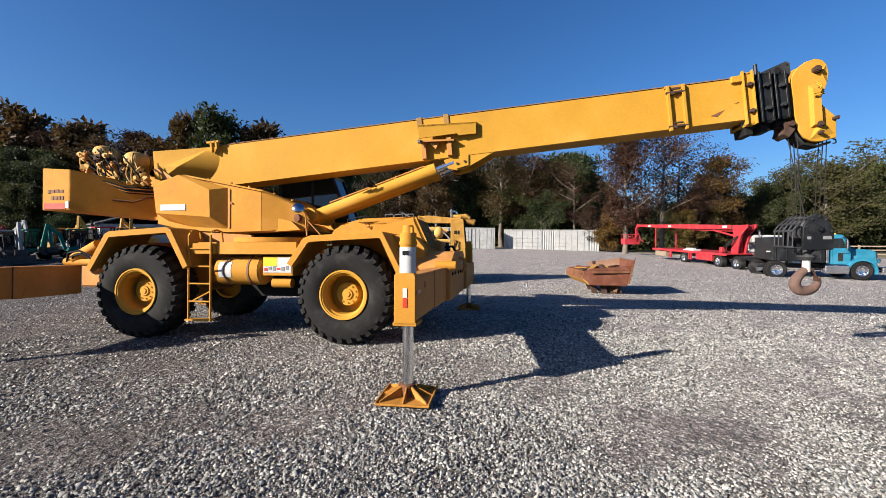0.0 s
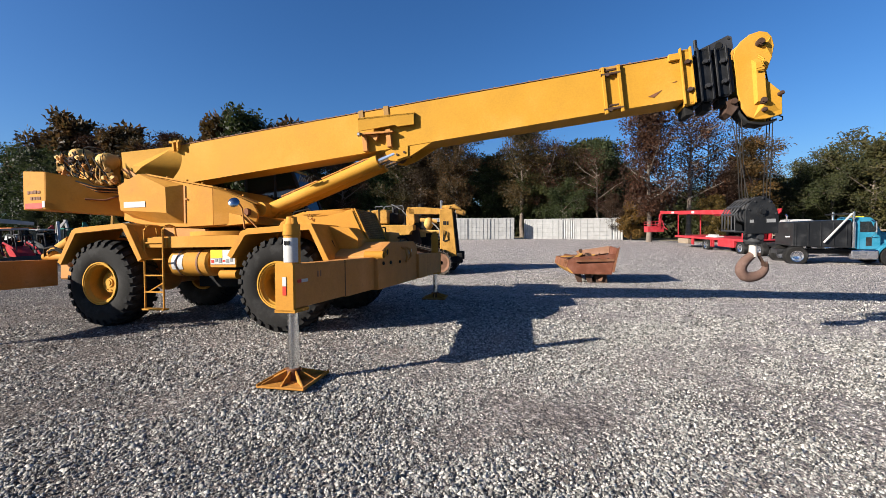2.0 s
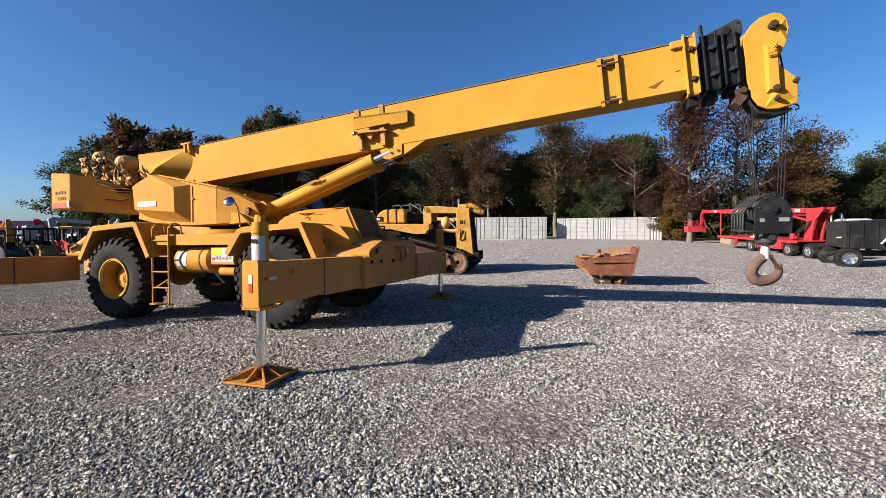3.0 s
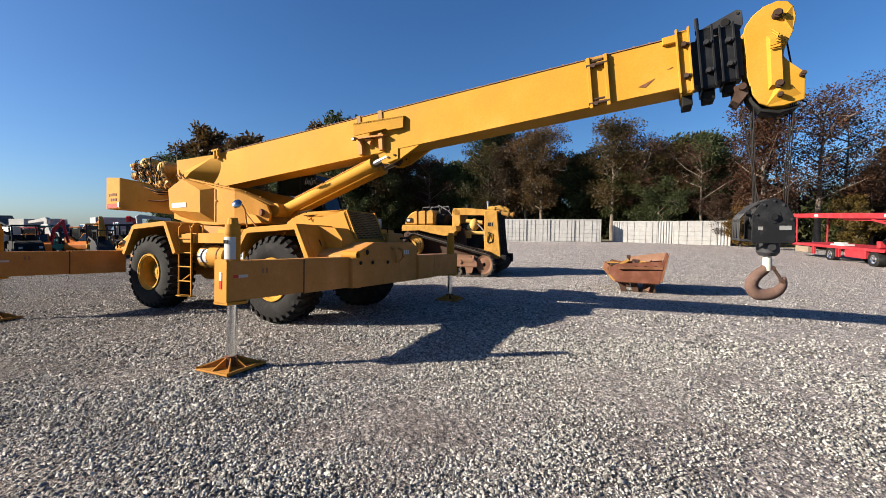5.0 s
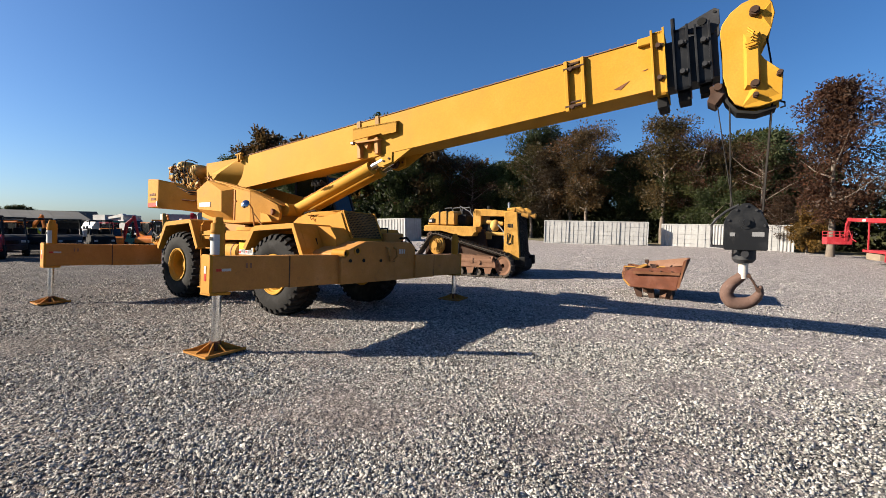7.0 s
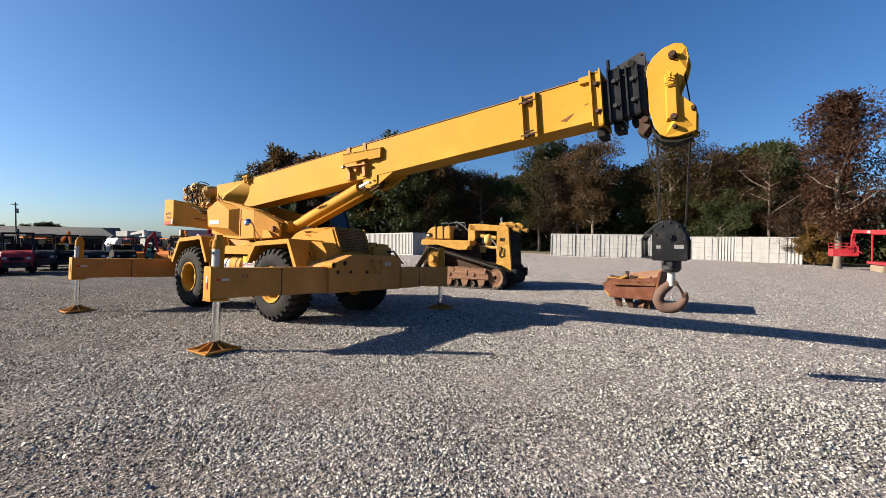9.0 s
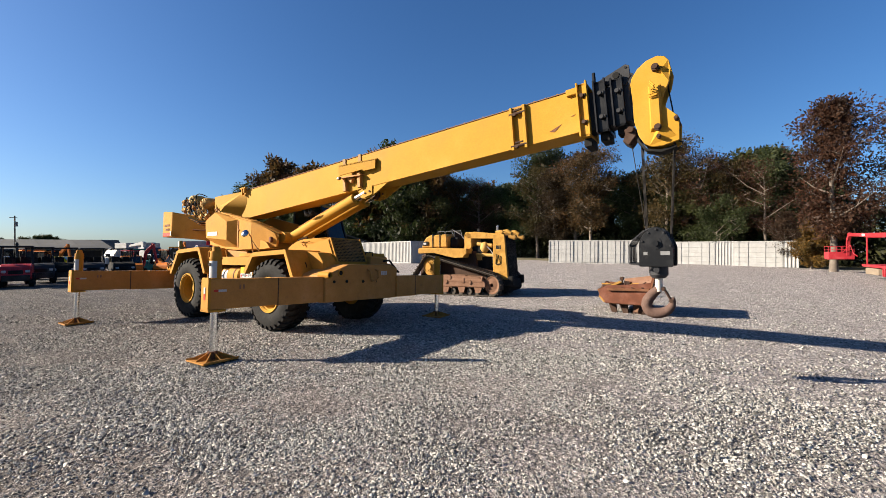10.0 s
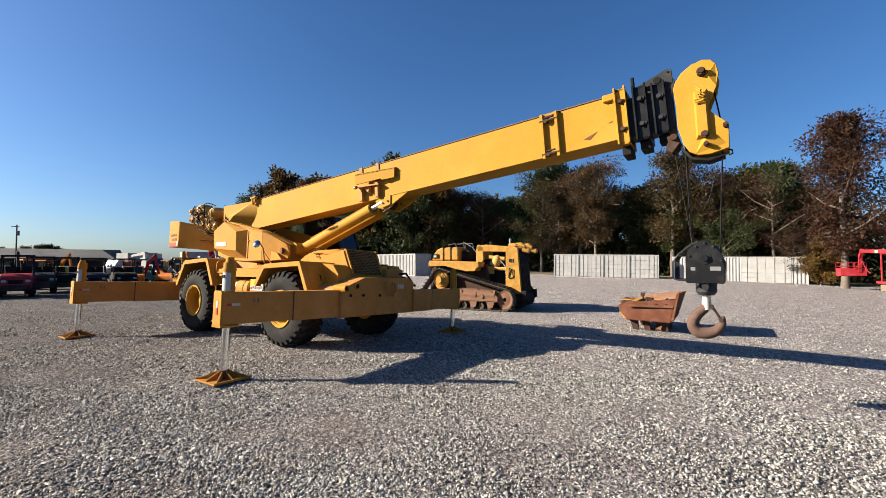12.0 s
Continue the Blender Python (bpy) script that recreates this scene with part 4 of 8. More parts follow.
hull(bm, [(4.72, 1.30, -0.10), (4.92, 1.30, -0.12), (4.86, 1.30, -0.24), (4.72, 1.40, -0.10), (4.92, 1.40, -0.12), (4.86, 1.40, -0.24)])
part("catch_hook", bm, TAN_YELLOW, br)
for sb, hb in ((4.56, -0.41), (5.08, -0.40)):
    bm = B()
    box(bm, sb, sb + 0.10, 1.30, 1.415, hb, -0.04, 0.006)
    part("bracket_leg", bm, TAN_YELLOW, br)
for sb in (4.50, 5.05):
    bm = B()
    box(bm, sb, sb + 0.11, 1.385, 1.43, 0.25, 0.46, 0.006)
    part("bracket_lug", bm, MESH_BROWN, br)
# strap frame
sf = new("strap_frame")
sf.parent = boom
sf.matrix_basis = Matrix()
for s0 in (9.26, 9.53):
    bm = B()
    box(bm, s0, s0 + 0.055, 1.335, 1.412, -0.44, 0.405, 0.006)
    part("strap_bar", bm, BOOM_YELLOW, sf)
for h0 in (0.27, -0.36):
    bm = B()
    cyl(bm, (9.25, 1.355, h0), (9.58, 1.355, h0), 0.026, seg=10)
    cyl(bm, (9.34, 1.35, h0 + 0.06), (9.50, 1.35, h0 + 0.06), 0.018, seg=8)
    cyl(bm, (9.36, 1.33, h0 - 0.01), (9.36, 1.39, h0 - 0.01), 0.035, seg=10)
    part("strap_pin", bm, DARK_RUST, sf)
bm = B()
box(bm, 9.24, 9.60, 1.37, 1.414, 0.36, 0.41, 0.005)
part("strap_top_plate", bm, CHIPPED_YELLOW, sf)
bm = B()
prism(bm, [(10.0, -0.24), (10.24, -0.16), (10.10, -0.27)], 1.403, 1.409, "y")
prism(bm, [(10.42, -0.06), (10.50, -0.045), (10.46, -0.068)], 1.403, 1.409, "y")
part("paint_chip", bm, RUST, boom, "bare patch where paint has flaked")


def collar(s0, s1, h0, h1, y0, y1, mat, name, wear_pad):
    c = new(name)
    c.parent = boom
    c.matrix_basis = Matrix()
    bm = B()
    d = 0.05
    for a, b in ((y0, y0 + 0.10), (y1 - 0.10, y1)):
        box(bm, s0, s1, min(a, b), max(a, b), h0, h1, 0.008)
    box(bm, s0, s1, y0, y1, h1 - d, h1, 0.006)
    box(bm, s0, s1, y0, y1, h0, h0 + d, 0.006)
    part("band", bm, mat, c)
    for s in (s0 - 0.02, s1 - 0.02):
        bm = B()
        box(bm, s, s + 0.03, y0 - 0.055, y0 + 0.01, h0 + 0.01, h1 + 0.02, 0.004)
        part("rib", bm, mat, c)
    for h in (h1 - 0.24, h0 + 0.25):
        bm = B()
        cyl(bm, (s0 + 0.06, y0 - 0.05, h), (s1 - 0.02, y0 - 0.05, h), 0.03, seg=8)
        cyl(bm, ((s0 + s1) / 2, y0 - 0.09, h), ((s0 + s1) / 2, y0, h), 0.035, seg=10)
        part("adjuster_bolt", bm, CHARCOAL if mat is not BOOM_YELLOW else DARK_RUST, c)
    bm = B()
    box(bm, s0 + 0.01, s1 - 0.01, y0 + 0.10, y1 - 0.10, wear_pad + 0.065, h0, 0.01)
    part("wear_pad_box", bm, DARK, c)


collar(10.58, 10.74, -0.50, 0.47, 1.392, 1.97, BOOM_YELLOW, "base_collar", -0.72)
bm = B()
box(bm, 10.6, 11.40, 1.50, 1.86, -0.37, 0.30)
part("inner_section", bm, CHARCOAL, boom)
collar(10.86, 11.04, -0.48, 0.43, 1.425, 1.94, BLACK_PAINT, "middle_collar", -0.68)
collar(11.14, 11.31, -0.44, 0.40, 1.46, 1.90, BLACK_PAINT, "middle_collar", -0.62)
for y0 in (1.48, 1.84):
    bm = B()
    prism(bm, [(10.88, 0.44), (11.24, 0.56), (11.38, 0.61), (11.44, 0.57), (11.44, 0.38), (11.36, 0.24), (11.0, 0.36)], y0, y0 + 0.04, "y", 0.006)
    fin = part("guide_fin", bm, CHARCOAL, boom)
    bm = B()
    cyl(bm, (11.22, y0 - 0.015, 0.46), (11.22, y0 + 0.055, 0.46), 0.055, seg=14)
    part("hole_rim", bm, DARK, fin)
    bm = B()
    cyl(bm, (11.38, y0 - 0.012, 0.55), (11.38, y0 + 0.05, 0.55), 0.02, seg=10)
    part("hole_rim", bm, DARK, fin)
bm = B()
tube(bm, [(10.86, 1.47, 0.38), (10.86, 1.47, 0.62)], 0.03, 8)
part("guide_post", bm, BLACK_PAINT, boom)
bm = B()
box(bm, 10.38, 10.57, 1.35, 1.42, 0.30, 0.42, 0.01)
part("stop_block", bm, BOOM_YELLOW, boom)

# boom head
head = new("boom_head")
head.parent = boom
head.matrix_basis = Matrix()
HEAD = [(11.43, 0.23), (11.46, 0.33), (11.56, 0.46), (11.70, 0.55), (11.86, 0.58), (11.97, 0.54), (12.03, 0.45), (12.05, 0.30), (12.00, 0.10), (11.88, -0.12), (11.86, -0.22), (11.90, -0.30), (12.07, -0.48),
        (12.09, -0.54), (12.06, -0.88), (11.82, -0.92), (11.66, -0.90), (11.55, -0.82), (11.48, -0.68), (11.43, -0.40), (11.44, -0.10)]
HY = 1.48
for y0 in (HY, 1.82):
    bm = B()
    prism(bm, HEAD, y0, y0 + 0.05, "y", 0.008)
    part("cheek_plate", bm, BOOM_YELLOW, head)
bm = B()
hull(bm, [(s, y, h) for s, h in ((11.66, -0.66), (11.69, 0.12), (11.87, 0.10), (11.85, -0.68)) for y in (HY, HY + 0.01)] + [(s, HY - 0.075, h) for s, h in ((11.69, -0.62), (11.72, 0.03), (11.84, 0.0), (11.82, -0.64))])
part("stiffener", bm, BOOM_YELLOW, head)
bm = B()
hull(bm, [(11.62, HY, -0.88), (11.80, HY, -0.52), (12.03, HY, -0.80), (11.78, HY - 0.05, -0.70), (11.84, HY - 0.05, -0.60)])
part("gusset", bm, BOOM_YELLOW, head)
bm = B()
hull(bm, [(11.86, HY, 0.30), (12.02, HY, 0.46), (12.0, HY, 0.10), (11.90, HY - 0.05, 0.30)])
part("gusset", bm, BOOM_YELLOW, head)
for s, h, r in ((11.83, 0.37, 0.06), (11.78, -0.62, 0.055), (12.05, -0.54, 0.035), (11.78, -0.77, 0.035)):
    bm = B()
    cyl(bm, (s, HY - 0.09, h), (s, 1.96, h), r, seg=16)
    cyl(bm, (s, HY - 0.115, h), (s, HY - 0.09, h), r * 0.75, seg=6)
    part("sheave_pin", bm, DARK_RUST, head)
for h in (0.04, -0.0):
    bm = B()
    tube(bm, [(11.74, HY - 0.12, h + 0.10), (11.80, HY - 0.17, h), (11.76, HY - 0.18, h - 0.06), (11.86, HY - 0.12, h - 0.1), (11.70, HY - 0.11, h - 0.11)], 0.014, 6)
    part("bent_hook", bm, BOOM_YELLOW, head)
for k, y in enumerate((1.58, 1.675, 1.77)):
    for s, h, r in ((11.80, 0.34, 0.17), (11.76, -0.58, 0.26)):
        bm = B()
        revolve(bm, [(0.05, y - 0.035), (r, y - 0.035), (r - 0.04, y), (r, y + 0.035), (0.05, y + 0.035)], 24, (s, 0, h))
        part("sheave", bm, CHARCOAL, head)
bm = B()
prism(bm, [(11.38, -0.50), (11.44, -0.75), (11.56, -0.93), (11.78, -1.0), (12.0, -0.96), (12.0, -0.92), (11.78, -0.96), (11.58, -0.90), (11.48, -0.75), (11.42, -0.50)], 1.54, 1.81, "y")
part("rope_guard", bm, DARK, head)
bm = B()
prism(bm, [(11.26, -0.50), (11.42, -0.48), (11.44, -0.64), (11.32, -0.78), (11.22, -0.70), (11.28, -0.60)], 1.50, 1.84, "y", 0.01)
cyl(bm, (11.36, 1.44, -0.54), (11.36, 1.90, -0.54), 0.05, seg=12)
part("rope_anchor", bm, DARK_RUST, head, "rusty rope wedge anchor")
bm = B()
tube(bm, [(11.96, 1.67, 0.34), (11.97, 1.67, 0.0), (12.0, 1.67, -0.40), (12.0, 1.67, -0.58)], 0.012, 6)
part("rope_lead", bm, DARK, head)
bm = B()
tube(bm, [(12.03, 1.55, -0.87), (12.09, 1.55, -0.91), (12.09, 1.55, -0.96), (12.04, 1.55, -0.97)], 0.012, 6)
part("eye_bolt", bm, DARK, head)

# lift cylinders
for y in (1.50, 1.86):
    lc = new("lift_cylinder")
    lc.parent = crane
    lc.matrix_basis = Matrix()
    p0, p1 = Vector((-1.22, y, 2.40)), Vector((1.78, y, 3.455))
    d = (p1 - p0).normalized()
    bm = B()
    cyl(bm, p0 + d * 0.1, p0 + d * 2.72, 0.135, seg=24)
    cyl(bm, p0 + d * 2.62, p0 + d * 2.78, 0.15, seg=24)
    cyl(bm, p0 + Vector((0, -0.3 if y < 1.6 else -0.12, 0)), p0 + Vector((0, 0.12 if y < 1.6 else 0.3, 0)), 0.16, seg=20)
    part("barrel", bm, BOOM_YELLOW, lc)
    bm = B()
    cyl(bm, p0 + d * 2.75, p1, 0.085, seg=20)
    part("ram", bm, CHROME, lc)
    bm = B()
    cyl(bm, p1 + Vector((0, -0.07, 0)), p1 + Vector((0, 0.07, 0)), 0.12, seg=18)
    part("ram_eye", bm, DARK_RUST, lc)
    bm = B()
    u = Vector((-d.z, 0, d.x))
    tube(bm, [p0 + d * 0.4 + u * 0.17, p0 + d * 1.2 + u * 0.165, p0 + d * 2.5 + u * 0.165, p0 + d * 2.66 + u * 0.14], 0.014, 6)
    for k in (0.7, 1.3, 1.9):
        cyl(bm, p0 + d * k + u * 0.13, p0 + d * (k + 0.05) + u * 0.18, 0.022, seg=6)
    part("pressure_pipe", bm, TAN_YELLOW, lc)
for y0 in (1.42, 1.90):
    bm = B()
    prism(bm, [(1.56, 3.50), (1.76, 3.56), (2.08, 3.62), (2.62, 3.66), (2.08, 3.36), (1.84, 3.29), (1.66, 3.32)], y0, y0 + 0.05, "y", 0.006)
    lug = part("cylinder_lug", bm, BOOM_YELLOW, crane)
    bm = B()
    prism(bm, [(1.75, 3.54), (2.07, 3.60), (2.07, 3.38), (1.82, 3.31)], y0 - 0.028, y0 - 0.002, "y", 0.005)
    part("bolted_plate", bm, BOOM_YELLOW, lug)
    for x, z in ((1.84, 3.42), (1.99, 3.46)):
        bm = B()
        cyl(bm, (x, y0 - 0.05, z), (x, y0 - 0.027, z), 0.024, seg=8)
        part("bolt", bm, DARK_RUST, lug)
bm = B()
for k in range(7):
    a = 0.3 * k
    tube(bm, [(-0.3 + 0.05 * k, 1.25, 2.95 + 0.02 * math.sin(a * 5)), (-0.22 + 0.05 * k, 1.2, 3.05 + 0.03 * math.cos(a * 7)), (-0.1 + 0.05 * k, 1.3, 2.97)], 0.018, 5)
part("hose_bundle", bm, RUBBER, crane)

# operator cab on the far side
cab = new("operator_cab")
cab.parent = crane
cab.matrix_basis = Matrix()
CY0, CY1 = 2.62, 3.36
bm = B()
prism(bm, [(-2.7, 1.98), (-0.95, 1.98), (-0.85, 2.35), (-2.7, 2.35)], CY0, CY1, "y", 0.02)
part("lower_panel", bm, YELLOW, cab)
bm = B()
prism(bm, [(-2.75, 3.55), (-1.35, 3.52), (-1.30, 3.45), (-2.75, 3.45)], CY0 - 0.02, CY1 + 0.02, "y", 0.02)
part("roof", bm, YELLOW, cab)
for pts in ([(-2.7, 2.35), (-2.62, 2.35), (-2.62, 3.46), (-2.7, 3.46)], [(-0.93, 2.35), (-0.85, 2.35), (-1.30, 3.47), (-1.38, 3.47)], [(-1.85, 2.35), (-1.79, 2.35), (-1.79, 3.46), (-1.85, 3.46)]):
    for y in (CY0, CY1 - 0.05):
        bm = B()
        prism(bm, pts, y, y + 0.05, "y", 0.008)
        part("pillar", bm, CHARCOAL, cab)
for y in (CY0 + 0.02, CY1 - 0.03):
    bm = B()
    prism(bm, [(-2.62, 2.36), (-0.94, 2.36), (-1.37, 3.45), (-2.62, 3.45)], y, y + 0.008, "y")
    pane = part("side_window", bm, GLASS, cab)
    pane.visible_shadow = False
bm = B()
hull(bm, [(x, y, z) for x, z in ((-0.90, 2.36), (-0.885, 2.36), (-1.345, 3.45), (-1.33, 3.45)) for y in (CY0 + 0.05, CY1 - 0.05)])
part("windscreen", bm, GLASS, cab).visible_shadow = False
bm = B()
box(bm, -2.25, -1.8, 2.8, 3.2, 2.36, 2.6, 0.03)
box(bm, -2.35, -2.2, 2.8, 3.2, 2.55, 3.15, 0.03)
part("seat", bm, DARK, cab)

# ---- hook block hanging from the boom head ----
def head_point(s, y, h):
    return CRANE @ BOOM @ Vector((s, y, h))


HM = pose(8.31, 1.80, 1.4) @ Matrix.Diagonal((0.75, 0.96, 0.86, 1)) @ pose(0, 0, -1.4)
hook = thing("hook_block", "black multi-sheave hook block with a rusty brown hook on wire ropes", "hook block", HM)
OUT = [(-0.31, 1.66), (-0.33, 1.68), (-0.33, 2.11), (-0.30, 2.19), (-0.23, 2.29), (-0.06, 2.40), (0.04, 2.405), (0.19, 2.30), (0.29, 2.13), (0.33, 2.03), (0.33, 1.68), (0.31, 1.66)]
for y0 in (-0.31, 0.26):
    bm = B()
    prism(bm, OUT, y0, y0 + 0.05, "y", 0.008)
    cyl(bm, (0, y0 - 0.01, 2.10), (0, y0 + 0.06, 2.10), 0.11, seg=20)
    cyl(bm, (0, y0 - 0.05, 2.10), (0, y0 + 0.10, 2.10), 0.055, seg=14)
    cheek = part("cheek_plate", bm, BLACK_PAINT, hook)
    for bx, bz in ((-0.27, 2.14), (-0.15, 2.30), (0.0, 2.36), (0.14, 2.29), (0.27, 2.05)):
        bm = B()
        cyl(bm, (bx, y0 - 0.022, bz), (bx, y0 + 0.072, bz), 0.02, seg=6)
        part("bolt", bm, CHARCOAL, cheek)
for x0, x1, z1 in ((-0.24, -0.16, 1.94), (0.09, 0.27, 1.95)):
    bm = B()
    box(bm, x0, x1, -0.316, -0.311, 1.88, z1)
    part("worn_label", bm, GREY, hook, "worn grey sticker")
for k in range(4):
    y = -0.18 + 0.12 * k
    bm = B()
    revolve(bm, [(0.06, y - 0.04), (0.27, y - 0.04), (0.23, y), (0.27, y + 0.04), (0.06, y + 0.04)], 24, (0, 0, 2.10))
    part("sheave", bm, CHARCOAL, hook)
cage = new("rope_cage")
cage.parent = hook
cage.matrix_basis = Matrix()
for y in (-0.27, -0.14, 0.0, 0.14, 0.27):
    bm = B()
    tube(bm, [(-0.30, y, 1.70), (-0.52, y, 1.71), (-0.53, y, 2.06), (-0.46, y, 2.16), (-0.28, y, 2.30), (-0.12, y, 2.38)], 0.018, 6)
    part("cage_bar", bm, CHARCOAL, cage)
for x, z in ((-0.525, 1.72), (-0.53, 2.05), (-0.40, 2.20), (-0.24, 2.33)):
    bm = B()
    tube(bm, [(x, -0.29, z), (x, 0.29, z)], 0.022, 6)
    part("cage_rail", bm, CHARCOAL, cage)
bm = B()
for y in (-0.2, 0.2):
    tube(bm, [(0.32, y, 1.72), (0.33, y, 2.02), (0.20, y, 2.30)], 0.014, 6)
part("rope_cage", bm, BLACK_PAINT, hook)
bm = B()
cyl(bm, (0, 0, 1.50), (0, 0, 1.70), 0.19, seg=24)
cyl(bm, (0, 0, 1.44), (0, 0, 1.50), 0.14, 0.19, seg=24)
cyl(bm, (0, -0.28, 1.60), (0, 0.28, 1.60), 0.06, seg=12)
part("swivel", bm, CHARCOAL, hook)
bm = B()
cyl(bm, (0, 0, 1.18), (0, 0, 1.46), 0.085, 0.075, seg=16)
part("shank", bm, WORN_SHANK, hook, "pale scraped steel shank")
bm = B()
path = [(0.01, 1.27), (-0.04, 1.20), (-0.13, 1.12), (-0.20, 1.02), (-0.215, 0.92), (-0.16, 0.83), (-0.06, 0.80), (0.06, 0.815), (0.16, 0.87), (0.225, 0.96), (0.24, 1.05), (0.235, 1.10)]
rad = [0.075, 0.085, 0.095, 0.105, 0.112, 0.112, 0.105, 0.098, 0.088, 0.07, 0.045, 0.025]
curve, width = [], []
for i in range(len(path) - 1):
    p = [Vector(path[min(max(i + k, 0), len(path) - 1)]) for k in (-1, 0, 1, 2)]
    for u in (0, 0.25, 0.5, 0.75):
        q = 0.5 * ((2 * p[1]) + (p[2] - p[0]) * u + (2 * p[0] - 5 * p[1] + 4 * p[2] - p[3]) * u * u + (3 * p[1] - p[0] - 3 * p[2] + p[3]) * u ** 3)
        curve.append((q.x, 0.0, q.y))
        width.append((rad[i] * (1 - u) + rad[i + 1] * u) * 0.92)
tube(bm, curve, width, 18)
part("hook", bm, HOOK_RUST, hook, "thick rusty forged hook", sharp=60, m=pose(0, 0, 1.30) @ Matrix.Diagonal((1.14, 1.05, 1.08, 1)) @ pose(0, 0, -1.30))
bm = B()
for e in (-0.035, 0.035):
    tube(bm, [(0.07, e, 1.26), (0.16, e, 1.14), (0.24, e, 1.00)], 0.02, 6)
cyl(bm, (0.09, -0.07, 1.23), (0.09, 0.07, 1.23), 0.035, seg=10)
cyl(bm, (0.24, -0.06, 1.01), (0.24, 0.06, 1.01), 0.04, seg=10)
part("safety_latch", bm, DARK_RUST, hook)
for k, (s, ox) in enumerate(((11.50, -0.22), (12.0, 0.25))):
    for y in (-0.12, 0.0, 0.12):
        bm = B()
        top = HM.inverted() @ head_point(s, 1.675 + y * 0.8, -0.62)
        cyl(bm, (ox, y, 2.12), top, 0.010, seg=6)
        part("wire_rope", bm, ROPE, hook)
bm = B()
top = HM.inverted() @ head_point(11.34, 1.6, -0.7)
cyl(bm, (-0.18, -0.2, 2.2), top, 0.010, seg=6)
part("wire_rope", bm, ROPE, hook)

# ---- bulldozer ----
DZ = pose(-0.94, 11.30, G(0, 9.5) - 0.03, 0, 0, 7) @ Matrix.Diagonal((0.9, 0.95, 1.07, 1))
dz = thing("bulldozer", "worn yellow high-drive crawler bulldozer without blade or cab", "bulldozer", DZ)


def belt_points(circles, n):
    """Evenly spaced points and headings along a belt round circles (x, z, r), given clockwise seen from -y."""
    m = len(circles)
    tang = []
    for i in range(m):
        (x0, z0, r0), (x1, z1, r1) = circles[i], circles[(i + 1) % m]
        d = math.hypot(x1 - x0, z1 - z0)
        a = math.atan2(z1 - z0, x1 - x0)
        b = a + math.acos(max(-1, min(1, (r0 - r1) / d)))
        tang.append(((x0 + r0 * math.cos(b), z0 + r0 * math.sin(b)), (x1 + r1 * math.cos(b), z1 + r1 * math.sin(b)), b))
    pts = []
    for i in range(m):
        p, q, b = tang[i]
        pts += [Vector(p).lerp(Vector(q), k / 40) for k in range(40)]
        x1, z1, r1 = circles[(i + 1) % m]
        b1 = tang[(i + 1) % m][2]
        sweep = (b - b1) % (2 * math.pi)
        pts += [Vector((x1 + r1 * math.cos(b - sweep * k / 20), z1 + r1 * math.sin(b - sweep * k / 20))) for k in range(20)]
    L = [0.0]
    for a, b in zip(pts, pts[1:] + pts[:1]):
        L.append(L[-1] + (b - a).length)
    res, j = [], 0
    for k in range(n):
        t = L[-1] * k / n
        while L[j + 1] < t:
            j += 1
        a, b = pts[j], pts[(j + 1) % len(pts)]
        u = (t - L[j]) / max(1e-6, L[j + 1] - L[j])
        d = (b - a)
        res.append((a.lerp(b, u), math.atan2(d.y, d.x)))
    return res


